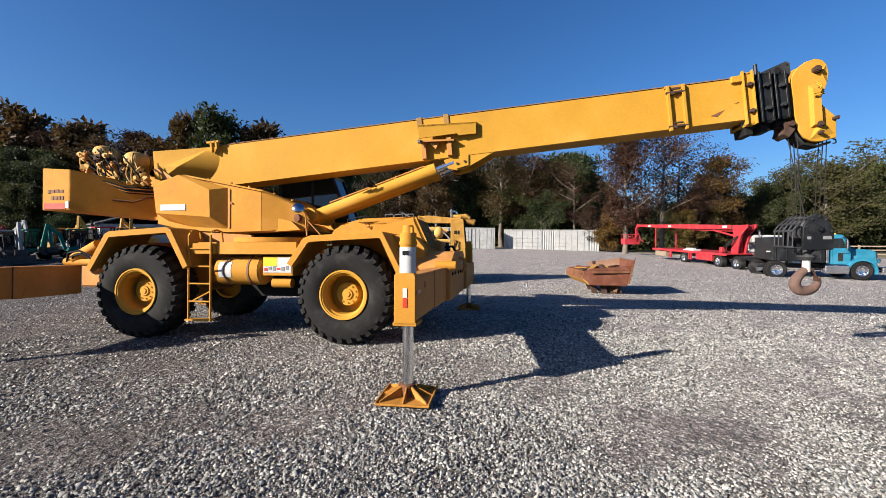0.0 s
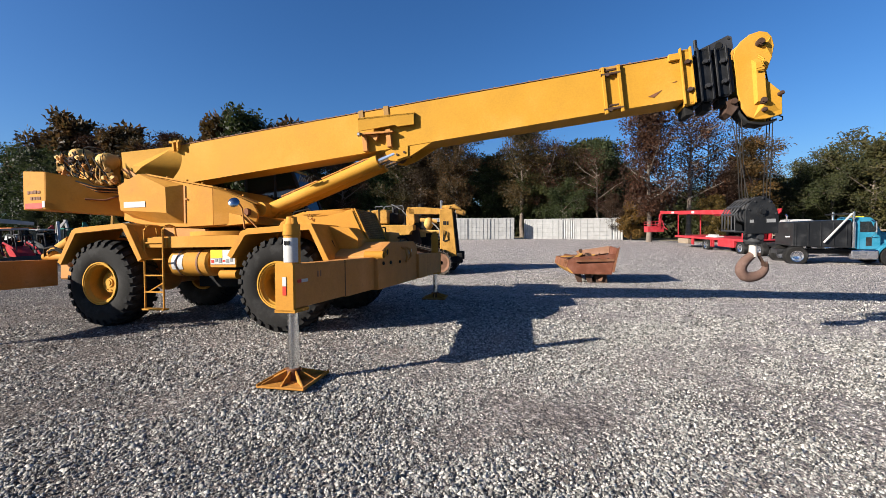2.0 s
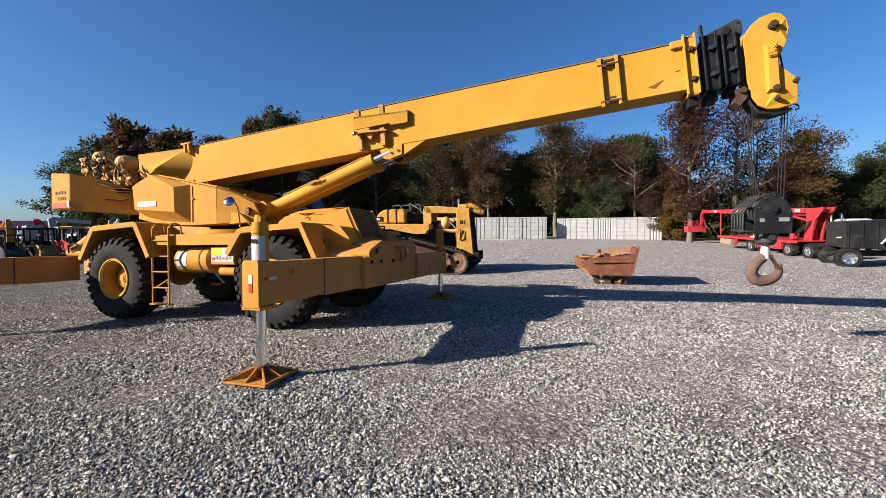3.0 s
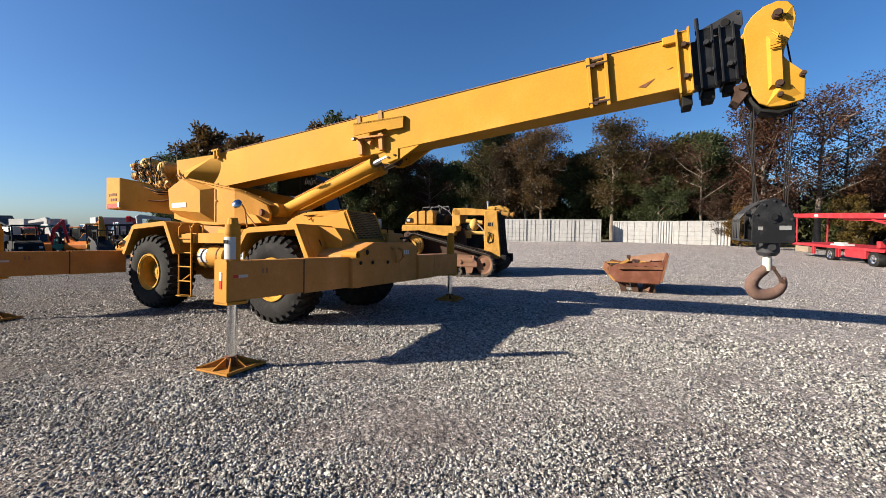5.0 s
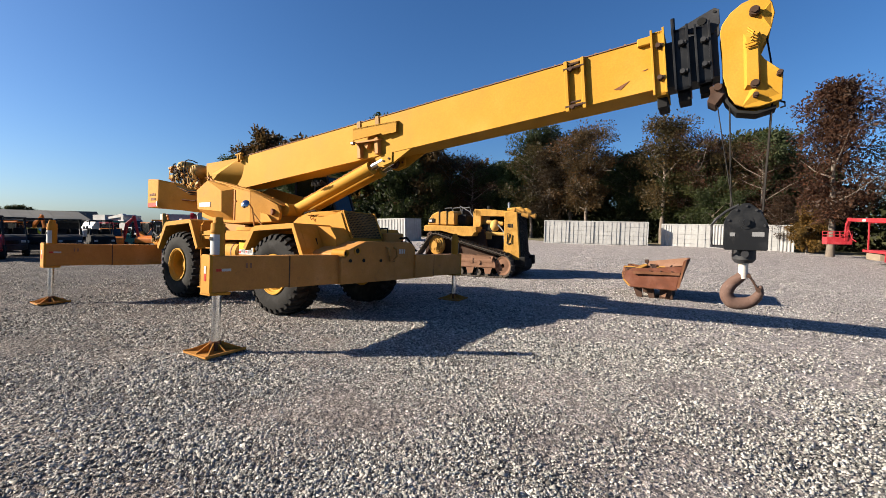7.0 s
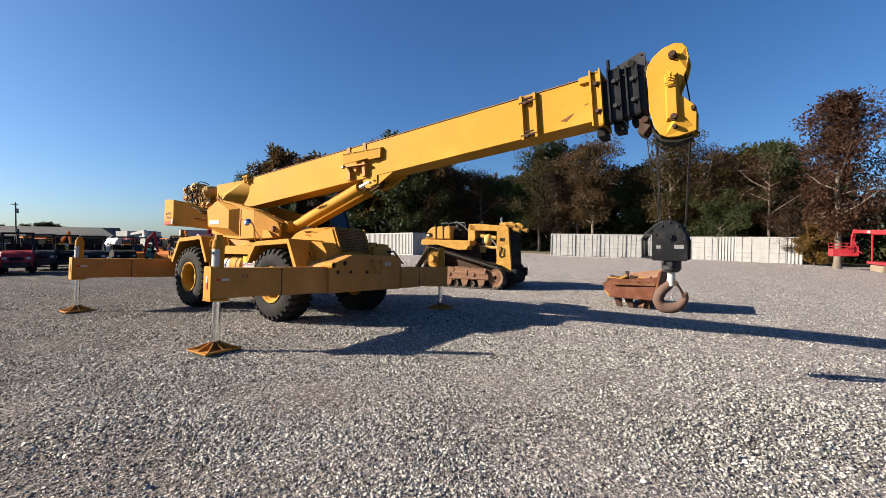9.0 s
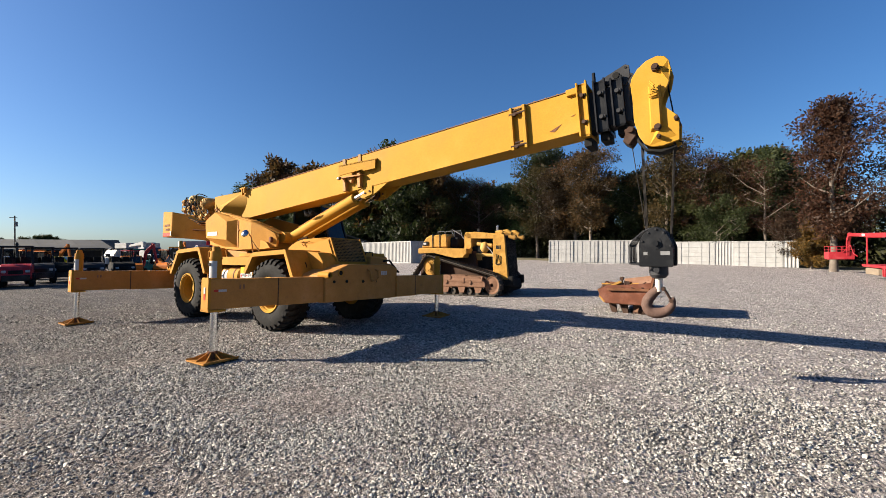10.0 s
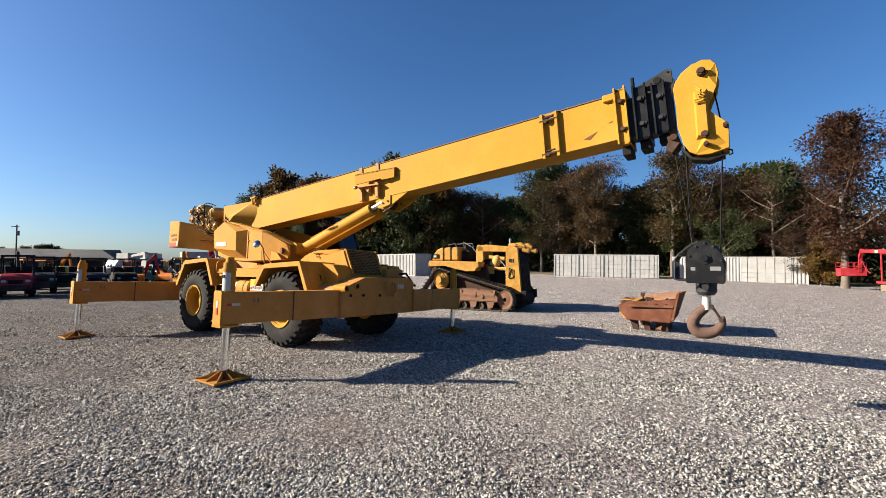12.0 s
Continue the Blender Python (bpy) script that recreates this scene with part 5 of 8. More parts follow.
for yc in (-1.05, 1.05):
    track = new("track")
    track.parent = dz
    track.matrix_basis = pose(0, yc, 0)
    shoe = None
    for p, a in belt_points([(-1.82, 1.25, 0.46), (1.60, 0.50, 0.43), (-2.62, 0.46, 0.38)], 64):
        if shoe is None:
            bm = B()
            box(bm, -0.085, 0.085, -0.28, 0.28, -0.01, 0.02, 0.004)
            box(bm, -0.085, -0.055, -0.28, 0.28, 0.02, 0.085, 0.004)
            box(bm, -0.07, 0.07, -0.12, -0.05, -0.08, -0.01)
            box(bm, -0.07, 0.07, 0.05, 0.12, -0.08, -0.01)
            shoe = part("track_shoe", bm, DIRTY_STEEL, track)
            o = shoe
        else:
            o = new("track_shoe", shoe.data)
            o.parent = track
        o.matrix_basis = Matrix.Translation((p.x, 0, p.y)) @ Matrix.Rotation(-a, 4, "Y")
    bm = B()
    revolve(bm, [(0.10, -0.10), (0.38, -0.08), (0.42, -0.05), (0.42, 0.05), (0.38, 0.08), (0.10, 0.10)], 28, (-1.82, 0, 1.25))
    for k in range(12):
        a = 2 * math.pi * k / 12
        cyl(bm, (-1.82 + 0.2 * math.cos(a), -0.17, 1.25 + 0.2 * math.sin(a)), (-1.82 + 0.2 * math.cos(a), 0.17, 1.25 + 0.2 * math.sin(a)), 0.03, seg=6)
    cyl(bm, (-1.82, -0.30, 1.25), (-1.82, 0.3, 1.25), 0.15, seg=18)
    cyl(bm, (-1.82, -0.13, 1.25), (-1.82, 0.13, 1.25), 0.29, seg=24)
    part("sprocket", bm, DOZER_YELLOW, track, "round yellow drive sprocket")
    for ix, iz in ((1.60, 0.50), (-2.62, 0.46)):
        bm = B()
        revolve(bm, [(0.08, -0.13), (0.28, -0.10), (0.37, -0.13), (0.37, 0.13), (0.28, 0.10), (0.08, 0.13)], 24, (ix, 0, iz))
        part("idler", bm, BROWN_FRAME, track)
    bm = B()
    prism(bm, [(-2.4, 0.46), (-2.2, 0.84), (-0.9, 0.90), (-0.85, 0.88), (0.15, 0.90), (0.2, 0.86), (1.0, 0.84), (1.32, 0.62), (1.32, 0.40), (-2.4, 0.40)], -0.27, 0.2, "y", 0.03)
    part("track_frame", bm, BROWN_FRAME, track)
    bm = B()
    cyl(bm, (-0.85, -0.10, 0.68), (1.15, -0.10, 0.66), 0.19, seg=16)
    cyl(bm, (0.12, -0.10, 0.675), (0.20, -0.10, 0.674), 0.215, seg=16)
    part("recoil_tube", bm, BROWN_FRAME, track, "rust-brown round recoil spring tube")
    bm = B()
    cyl(bm, (-0.62, -0.30, 0.80), (-0.62, -0.24, 0.80), 0.10, seg=14)
    part("pivot_boss", bm, BROWN_FRAME, track)
    for k in range(8):
        x = -2.2 + k * 0.44
        bm = B()
        revolve(bm, [(0.03, -0.2), (0.13, -0.2), (0.13, -0.12), (0.10, -0.10), (0.10, 0.10), (0.13, 0.12), (0.13, 0.2), (0.03, 0.2)], 18, (x, 0, 0.22))
        part("roller", bm, DIRTY_STEEL, track)
    for k in range(4):
        bm = B()
        x = -1.7 + k * 0.88
        hull(bm, [(x + dx, y, z) for dx, z in ((-0.2, 0.40), (0.2, 0.40), (-0.12, 0.18), (0.12, 0.18)) for y in (-0.30, -0.24)])
        part("roller_guard", bm, BROWN_FRAME, track)
    for k in range(3):
        bm = B()
        x = -2.1 + 1.3 * k
        cyl(bm, (x, -0.27, 0.62), (x, -0.31, 0.62), 0.09, seg=14)
        part("boss", bm, BROWN_FRAME, track)
# hull and body
# added dark block, standing in for the shaded far track and underside
bm = B()
prism(bm, [(1.1, 0.18), (1.1, 0.95), (2.15, 0.95), (2.3, 0.75), (2.3, 0.30), (2.15, 0.16)], -0.72, 1.32, "y", 0.03)
part("front_nose", bm, DARK, dz)
bm = B()
prism(bm, [(-2.7, 0.7), (-2.6, 1.7), (-2.2, 1.9), (0.5, 1.9), (0.6, 1.2), (1.9, 1.0), (1.9, 0.55), (-2.4, 0.55)], -0.70, 0.70, "y", 0.03)
part("main_case", bm, DARK_RUST, dz)
for sg in (-1, 1):
    bm = B()
    y0, y1 = (-1.32, -0.55) if sg < 0 else (0.55, 1.32)
    prism(bm, [(-2.42, 1.80), (-2.42, 2.02), (-2.34, 2.06), (0.34, 2.00), (0.36, 1.80), (0.20, 1.76), (0.16, 1.62), (-0.30, 1.62), (-0.9, 1.72), (-1.5, 1.86)], y0, y1, "y", 0.02)
    part("fender", bm, DOZER_YELLOW, dz)
bm = B()
prism(bm, [(-2.44, 2.06), (-2.36, 2.30), (-2.16, 2.52), (-1.9, 2.62), (-1.0, 2.64), (-0.92, 2.55), (-0.92, 2.06)], -0.95, 0.95, "y", 0.05)
ft = part("fuel_tank", bm, DOZER_YELLOW, dz)
for x in (-1.78, -1.36):
    bm = B()
    box(bm, x, x + 0.035, -0.975, 0.975, 2.06, 2.675)
    part("tank_strap", bm, DARK, ft)
bm = B()
box(bm, -2.36, -2.02, -0.99, -0.957, 2.16, 2.34, 0.01)
part("lamp_recess", bm, DARK, ft)
bm = B()
box(bm, -2.30, -2.14, -1.0, -0.992, 2.20, 2.29)
part("work_lamp", bm, OFFWHITE, ft)
bm = B()
for x in (-1.55, -1.1, -0.6):
    tube(bm, [(x, -0.75, 2.64), (x, -0.75, 2.76), (x + 0.35, -0.7, 2.78), (x + 0.4, -0.7, 2.62)], 0.018, 6)
tube(bm, [(-0.8, -0.6, 2.85), (-0.3, -0.6, 2.62), (0.1, -0.6, 2.2)], 0.022, 6)
part("grab_rail", bm, GREY, dz)
bm = B()
box(bm, -0.95, -0.45, -0.6, 0.6, 2.05, 2.5, 0.06)
box(bm, -0.85, -0.70, -0.4, 0.4, 2.45, 2.75, 0.05)
part("operator_seat", bm, DARK, dz)
bm = B()
prism(bm, [(-0.10, 1.3), (-0.10, 2.62), (-0.02, 2.72), (0.06, 2.72), (0.30, 2.62), (0.30, 2.10), (0.18, 1.95), (0.18, 1.3)], -0.62, 0.62, "y", 0.02)
part("dashboard", bm, DOZER_YELLOW, dz)
bm = B()
prism(bm, [(0.0, 2.42), (0.0, 2.70), (0.5, 2.72), (1.9, 2.60), (1.9, 2.38), (0.4, 2.44)], -0.62, 0.62, "y", 0.03)
part("hood_top", bm, DOZER_YELLOW, dz)
bm = B()
box(bm, 0.2, 1.6, -0.45, 0.45, 1.1, 2.1, 0.05)
part("engine_block", bm, DARK, dz)
bm = B()
bmesh.ops.create_uvsphere(bm, u_segments=16, v_segments=10, radius=0.24, matrix=Matrix.Translation((0.95, -0.42, 2.05)))
cyl(bm, (0.95, -0.6, 2.05), (0.95, -0.3, 2.05), 0.12, seg=14)
cyl(bm, (0.55, -0.46, 2.2), (1.35, -0.46, 2.12), 0.08, seg=12)
cyl(bm, (0.4, -0.5, 1.75), (1.5, -0.5, 1.7), 0.07, seg=10)
box(bm, 0.5, 0.8, -0.55, -0.4, 1.5, 1.8, 0.02)
part("turbocharger", bm, PALE_YELLOW, dz)
bm = B()
tube(bm, [(1.45, -0.62, 1.4), (1.5, -0.66, 1.75), (1.3, -0.6, 1.95), (1.1, -0.55, 2.1)], 0.03, 6)
tube(bm, [(1.5, -0.62, 1.3), (1.62, -0.68, 1.6), (1.66, -0.68, 1.9)], 0.025, 6)
part("coolant_hose", bm, GREY, dz)
bm = B()
prism(bm, [(1.50, 0.72), (1.52, 2.58), (1.75, 2.62), (2.12, 2.56), (2.30, 0.62), (1.62, 0.58)], -0.78, 0.78, "y", 0.025)
rg = part("radiator_guard", bm, DOZER_YELLOW, dz)
bm = B()
hull(bm, [(2.135, y, 2.50) for y in (-0.68, 0.68)] + [(2.155, y, 2.50) for y in (-0.68, 0.68)] + [(2.305, y, 0.72) for y in (-0.68, 0.68)] + [(2.325, y, 0.72) for y in (-0.68, 0.68)])
part("grille", bm, DARK, rg, "dark radiator grille")
for k in range(9):
    y = -0.6 + 0.15 * k
    bm = B()
    tube(bm, [(2.17, y, 2.48), (2.34, y, 0.74)], 0.012, 4)
    part("grille_bar", bm, BLACK_PAINT, rg)
for x0, z0, z1 in ((1.68, 1.98, 2.12), (1.76, 1.97, 2.12), (1.86, 1.97, 2.12)):
    bm = B()
    box(bm, x0, x0 + 0.07, -0.787, -0.781, z0, z1)
    part("lettering_bar", bm, DARK, rg)
bm = B()
tube(bm, [(1.66, -0.79, 1.35), (1.72, -0.83, 1.75), (1.84, -0.83, 1.70), (1.90, -0.8, 1.38), (1.70, -0.8, 1.33)], 0.022, 6)
part("hose_loop", bm, RUBBER, rg)
for y in (-0.6, 0.55):
    bm = B()
    cyl(bm, (1.62, y, 2.66), (2.25, y, 2.70), 0.08, seg=14)
    cyl(bm, (2.2, y, 2.70), (2.40, y, 2.58), 0.10, seg=12)
    cyl(bm, (1.95, y - 0.16, 2.68), (1.95, y + 0.16, 2.68), 0.07, seg=12)
    box(bm, 1.8, 2.0, y - 0.12, y + 0.12, 2.56, 2.72, 0.02)
    part("blade_lift_cylinder", bm, DOZER_YELLOW, dz)
for y in (-0.62, 0.6):
    bm = B()
    cyl(bm, (2.30, y, 2.50), (2.62, y, 2.44), 0.09, 0.115, seg=14)
    cyl(bm, (2.62, y, 2.44), (2.66, y, 2.43), 0.10, seg=14)
    tube(bm, [(1.95, y - 0.08, 2.66), (2.2, y - 0.14, 2.64), (2.45, y - 0.12, 2.56)], 0.025, 6)
    part("head_lamp", bm, CHIPPED_YELLOW, dz)
bm = B()
cyl(bm, (1.55, -0.2, 2.6), (1.55, -0.2, 2.9), 0.05, seg=12)
cyl(bm, (1.55, -0.2, 2.9), (1.55, -0.2, 2.98), 0.08, 0.03, seg=12)
part("exhaust_cap", bm, STEEL, dz)
bm = B()
cyl(bm, (0.55, -0.1, 2.7), (0.55, -0.1, 2.86), 0.12, 0.14, seg=16)
part("air_filter", bm, DARK, dz)
bm = B()
hull(bm, [(x, y, z) for x in (1.6, 2.45) for y in (-0.85, 0.85) for z in (0.48, 0.72)] + [(2.5, y, 0.42) for y in (-0.5, 0.5)])
box(bm, 2.3, 2.56, -0.9, -0.6, 0.5, 0.85, 0.02)
box(bm, 2.3, 2.56, 0.6, 0.9, 0.5, 0.85, 0.02)
part("front_trunnion", bm, DARK, dz)

# ---- rusty bucket ----
BK = pose(6.3, 9.6, G(6.3, 9.6) - 0.02)
bk = thing("rusty_bucket", "rust-red steel loader bucket with flaking yellow paint resting on the gravel", "bucket", BK)


def plate(corners, thick):
    """A plate over a ring of corners, drawn out by one step."""
    bm = B()
    d = Vector(thick)
    a = [bm.verts.new(Vector(p)) for p in corners]
    b = [bm.verts.new(Vector(p) + d) for p in corners]
    bm.faces.new(a)
    bm.faces.new(b[::-1])
    n = len(corners)
    for k in range(n):
        bm.faces.new((a[k], b[k], b[(k + 1) % n], a[(k + 1) % n]))
    return bm


part("near_side", plate([(-0.55, -0.86, 0.37), (0.70, -0.88, 0.35), (0.80, -0.90, 0.86), (0.86, -0.90, 1.06), (0.2, -0.88, 0.99), (-0.5, -0.84, 0.94), (-0.70, -0.80, 0.84), (-0.76, -0.78, 0.55)], (0, 0.05, 0)), RUSTRED, bk)
part("far_side", plate([(-0.85, 0.95, 0.40), (0.70, 0.95, 0.37), (0.84, 0.95, 0.98), (-1.05, 0.95, 0.86), (-1.1, 0.95, 0.60)], (0, 0.05, 0)), RUSTRED, bk)
part("floor_plate", plate([(-0.55, -0.84, 0.35), (0.70, -0.86, 0.33), (0.70, 0.98, 0.35), (-0.85, 0.98, 0.38)], (0, 0, 0.04)), RUST, bk)
part("bow_lower", plate([(-0.58, -0.85, 0.36), (-0.78, -0.78, 0.56), (-1.12, 0.98, 0.60), (-0.88, 0.98, 0.38)], (0.03, 0, 0.04)), CHIPPED_YELLOW, bk, "flaking yellow paint over rust")
part("bow_upper", plate([(-0.78, -0.78, 0.55), (-0.71, -0.80, 0.84), (-1.06, 0.98, 0.86), (-1.12, 0.98, 0.59)], (0.05, 0, 0)), RUST, bk)
part("back_plate", plate([(0.68, -0.87, 0.34), (0.68, 0.98, 0.36), (0.94, 0.98, 1.22), (0.90, -0.92, 1.24)], (0.05, 0, 0)), RUSTRED, bk)
part("cutting_edge", plate([(0.74, -0.94, 0.42), (0.80, -0.94, 0.42), (0.99, -0.96, 1.33), (0.90, -0.94, 1.16)], (0, 0.07, 0)), RUST, bk)
part("top_lip", plate([(-0.46, -0.92, 0.78), (0.80, -0.95, 0.80), (0.82, -0.95, 0.88), (-0.46, -0.92, 0.86)], (0, 0.07, 0)), RUST, bk)
part("rear_brow", plate([(-0.2, 0.70, 0.84), (0.86, 0.66, 0.98), (0.92, 0.92, 1.20), (-0.3, 0.95, 1.02)], (0, 0.04, 0.03)), BROWN_FRAME, bk, "tan weathered inner plate")
for k in range(3):
    bm = B()
    cyl(bm, (0.0 + 0.3 * k, -0.93, 0.90), (0.0 + 0.3 * k, -0.90, 0.90), 0.02, seg=8)
    part("pin_hole", bm, DARK_RUST, bk)
for x, y0 in ((-0.40, -0.62), (-0.05, -0.62), (0.45, -0.62), (-0.35, 0.5), (0.42, 0.5)):
    bm = B()
    prism(bm, [(x - 0.10, 0.34), (x + 0.14, 0.34), (x + 0.18, 0.02), (x + 0.02, 0.0)], y0, y0 + 0.10, "y", 0.008)
    part("base_foot", bm, DARK_RUST, bk)
bm = B()
box(bm, 0.25, 0.60, -0.55, 0.6, 0.0, 0.33, 0.02)
part("base_block", bm, DARK_RUST, bk)
bm = B()
hull(bm, [(0.30, -0.70, 0.12), (0.42, -0.70, 0.08), (0.46, -0.70, 0.22), (0.30, -0.62, 0.12), (0.42, -0.62, 0.08), (0.46, -0.62, 0.22)])
part("base_bracket", bm, BROWN_FRAME, bk)
rng = random.Random(9)
for k in range(13):
    bm = B()
    x, y = rng.uniform(-0.7, 0.6), rng.uniform(-0.6, 0.7)
    a = rng.uniform(0, 3)
    p = Vector((x, y, 0.84 + rng.uniform(0, 0.10)))
    d = Vector((math.cos(a), math.sin(a), rng.uniform(-0.1, 0.3))) * rng.uniform(0.2, 0.42)
    if k % 2:
        tube(bm, [p - d, p + Vector((0, 0, 0.03)), p + d], rng.uniform(0.02, 0.045), 6)
    else:
        box(bm, -0.26, 0.26, -0.07, 0.07, -0.03, 0.03, 0.01, Matrix.Translation(p) @ Euler((rng.uniform(-0.4, 0.4), rng.uniform(-0.4, 0.4), a)).to_matrix().to_4x4())
    part("scrap_piece", bm, (RUST, CHIPPED_YELLOW, DARK_RUST)[k % 3], bk)
bm = B()
prism(bm, [(-0.7, 0.40), (0.6, 0.38), (0.7, 0.84), (-0.85, 0.80)], -0.7, 0.85, "y", 0.03)
part("packed_soil", bm, RUST, bk)
bm = B()
tube(bm, [(-0.18, 0.1, 0.80), (-0.20, 0.1, 1.10)], 0.03, 6)
box(bm, -0.27, -0.15, 0.06, 0.14, 1.06, 1.17, 0.01)
part("control_lever", bm, DARK_RUST, bk)

# ---- shipping containers ----
def container(m, length, height, doors, label):
    """Local x runs along the length from 0; its long face with doors looks to -y. doors: list of (x0, x1) of double doors."""
    c = thing("shipping_container", label, "container", m, "white shipping containers")
    w = 2.44
    bm = B()
    box(bm, 0.1, length - 0.1, 0.08, w - 0.05, 0.14, height - 0.1)
    part("inner_shell", bm, WHITE, c)

    def wave(x0, x1, y, sgn):
        bm = B()
        n = max(1, round((x1 - x0) / 0.28))
        p = (x1 - x0) / n
        prof = []
        for k in range(n):
            a = x0 + k * p
            prof += [(a, y), (a + p * 0.32, y), (a + p * 0.45, y + 0.06 * sgn), (a + p * 0.87, y + 0.06 * sgn)]
        prof += [(x1, y), (x1, y + 0.085 * sgn), (x0, y + 0.085 * sgn)]
        prism(bm, prof, 0.16, height - 0.12, "z")
        return bm
    free, x = [], 0.12
    for a, b in doors:
        if a - x > 0.2:
            free.append((x, a))
        x = b
    if length - 0.12 - x > 0.2:
        free.append((x, length - 0.12))
    for a, b in free:
        part("corrugated_panel", wave(a, b, 0.015, 1), WHITE, c)
    part("corrugated_panel", wave(0.12, length - 0.12, w - 0.015, -1), WHITE, c)
    for xx, sg in ((0.015, 1), (length - 0.015, -1)):
        bm = wave(0.1, w - 0.1, 0, 1)
        part("end_panel", bm, WHITE, c, m=pose(xx, 0, 0, 0, 0, 90) @ Matrix.Diagonal((1, -1 * sg, 1, 1)))
    for xx in (0.0, length - 0.12):
        for yy in (0.0, w - 0.12):
            bm = B()
            box(bm, xx, xx + 0.12, yy, yy + 0.12, 0.0, height, 0.01)
            part("corner_post", bm, WHITE, c)
    for zz in (0.0, height - 0.12):
        for yy in (0.002, w - 0.122):
            bm = B()
            box(bm, 0.12, length - 0.12, yy, yy + 0.12, zz + 0.002, zz + 0.118)
            part("side_rail", bm, WHITE, c)
        for xx in (0.002, length - 0.122):
            bm = B()
            box(bm, xx, xx + 0.12, 0.12, w - 0.12, zz + 0.002, zz + 0.118)
            part("end_rail", bm, WHITE, c)
    for a, b in doors:
        mid = (a + b) / 2
        for x0, x1 in ((a + 0.03, mid - 0.008), (mid + 0.008, b - 0.03)):
            bm = B()
            prof = [(0.075, height - 0.14), (0.075, 0.17), (0.0, 0.17)]
            for k in range(4):
                z1 = 0.17 + (k + 1) * (height - 0.31) / 5
                prof += [(0.0, z1 - 0.07), (0.025, z1 - 0.06), (0.025, z1 - 0.02), (0.0, z1 - 0.01)]
            prism(bm, prof + [(0.0, height - 0.14)], x0, x1, "x")
            d = part("door", bm, WHITE, c)
            for fx in (0.35, 0.75) if x0 > mid else (0.25, 0.65):
                bm = B()
                xx = x0 + fx * (x1 - x0)
                tube(bm, [(xx, -0.02, 0.14), (xx, -0.02, height - 0.11)], 0.02, 6)
                for z in (0.3, 1.1, height - 0.4):
                    box(bm, xx - 0.05, xx + 0.05, -0.03, 0.02, z, z + 0.06)
                part("lock_rod", bm, GREY, d)
        for xx in (a + 0.002, b - 0.028):
            bm = B()
            box(bm, xx, xx + 0.026, 0.0, 0.06, 0.14, height - 0.12)
            part("door_gasket", bm, GREY, c)
    return c


def along(p, q):
    return pose(p[0], p[1], (G(*p) + G(*q)) / 2 - 0.02, 0, 0, math.degrees(math.atan2(q[1] - p[1], q[0] - p[0])))


container(along((-10.55, 46.9), (1.25, 48.6)) @ pose(0, 0, 0.06, 0, 1.1, 0), 12.0, 2.9, [(0.3 + k * 2.93, 0.3 + k * 2.93 + 2.75) for k in range(4)], "long white shipping container with four pairs of side doors")
container(along((2.5, 50.3), (14.85, 50.1)) @ pose(0, 0, -0.12, 0, 0.6, 0), 12.19, 2.9, [(1.2, 4.9), (6.6, 10.85)], "long white shipping container with corrugated sides and double doors")
container(pose(-33.2, 34.47, G(-22, 32) - 0.01, 0, 0, -12), 12.19, 2.59, [], "plain white corrugated shipping container")

# ---- blue dump truck ----
def truck_wheel(parent, x, y, r, w, name="wheel"):
    h = new(name)
    h.parent = parent
    h.matrix_basis = pose(x, y, r, 0, 0, 0 if y < 0 else 180)
    bm = B()
    revolve(bm, [(r * 0.55, -w / 2 + 0.02), (r * 0.62, -w / 2), (r * 0.92, -w / 2), (r, -w / 2 + 0.04), (r, w / 2 - 0.04), (r * 0.92, w / 2), (r * 0.6, w / 2)], 28)
    part("tyre", bm, RUBBER, h)
    bm = B()
    revolve(bm, [(0.02, -w / 2 + 0.10), (r * 0.30, -w / 2 + 0.06), (r * 0.42, -w / 2 + 0.14), (r * 0.52, -w / 2 + 0.02), (r * 0.575, -w / 2 + 0.01), (r * 0.55, 0.0), (0.02, 0.0)], 28)
    for k in range(8):
        a = 2 * math.pi * k / 8
        cyl(bm, (r * 0.34 * math.cos(a), -w / 2 + 0.12, r * 0.34 * math.sin(a)), (r * 0.34 * math.cos(a), -w / 2 + 0.04, r * 0.34 * math.sin(a)), r * 0.05, seg=6)
    part("rim", bm, CHROME, h, "polished alloy rim")
    return h


fx, fy = 22.35, 19.6
rx, ry = 18.35, 20.1
ang = math.degrees(math.atan2(fy - ry, fx - rx))
tk = thing("dump_truck", "bright blue conventional dump truck with a black bed and chrome stacks", "truck", pose(fx, fy + 1.0, G(fx, fy), 0, 0, ang))
for x in (0.0, -4.05):
    truck_wheel(tk, x, -1.0, 0.52, 0.32 if x == 0 else 0.5)
    truck_wheel(tk, x, 1.0, 0.52, 0.32 if x == 0 else 0.5)
bm = B()
box(bm, -4.7, 1.0, -0.45, 0.45, 0.6, 0.85, 0.02)
part("chassis", bm, BLACK_PAINT, tk)
bm = B()
prism(bm, [(-0.50, 0.95), (-0.48, 1.78), (0.55, 1.68), (0.86, 1.58), (0.92, 0.75), (0.60, 0.75), (0.5, 1.0), (-0.5, 1.0)], -0.75, 0.75, "y", 0.06)
part("hood", bm, BLUE, tk)
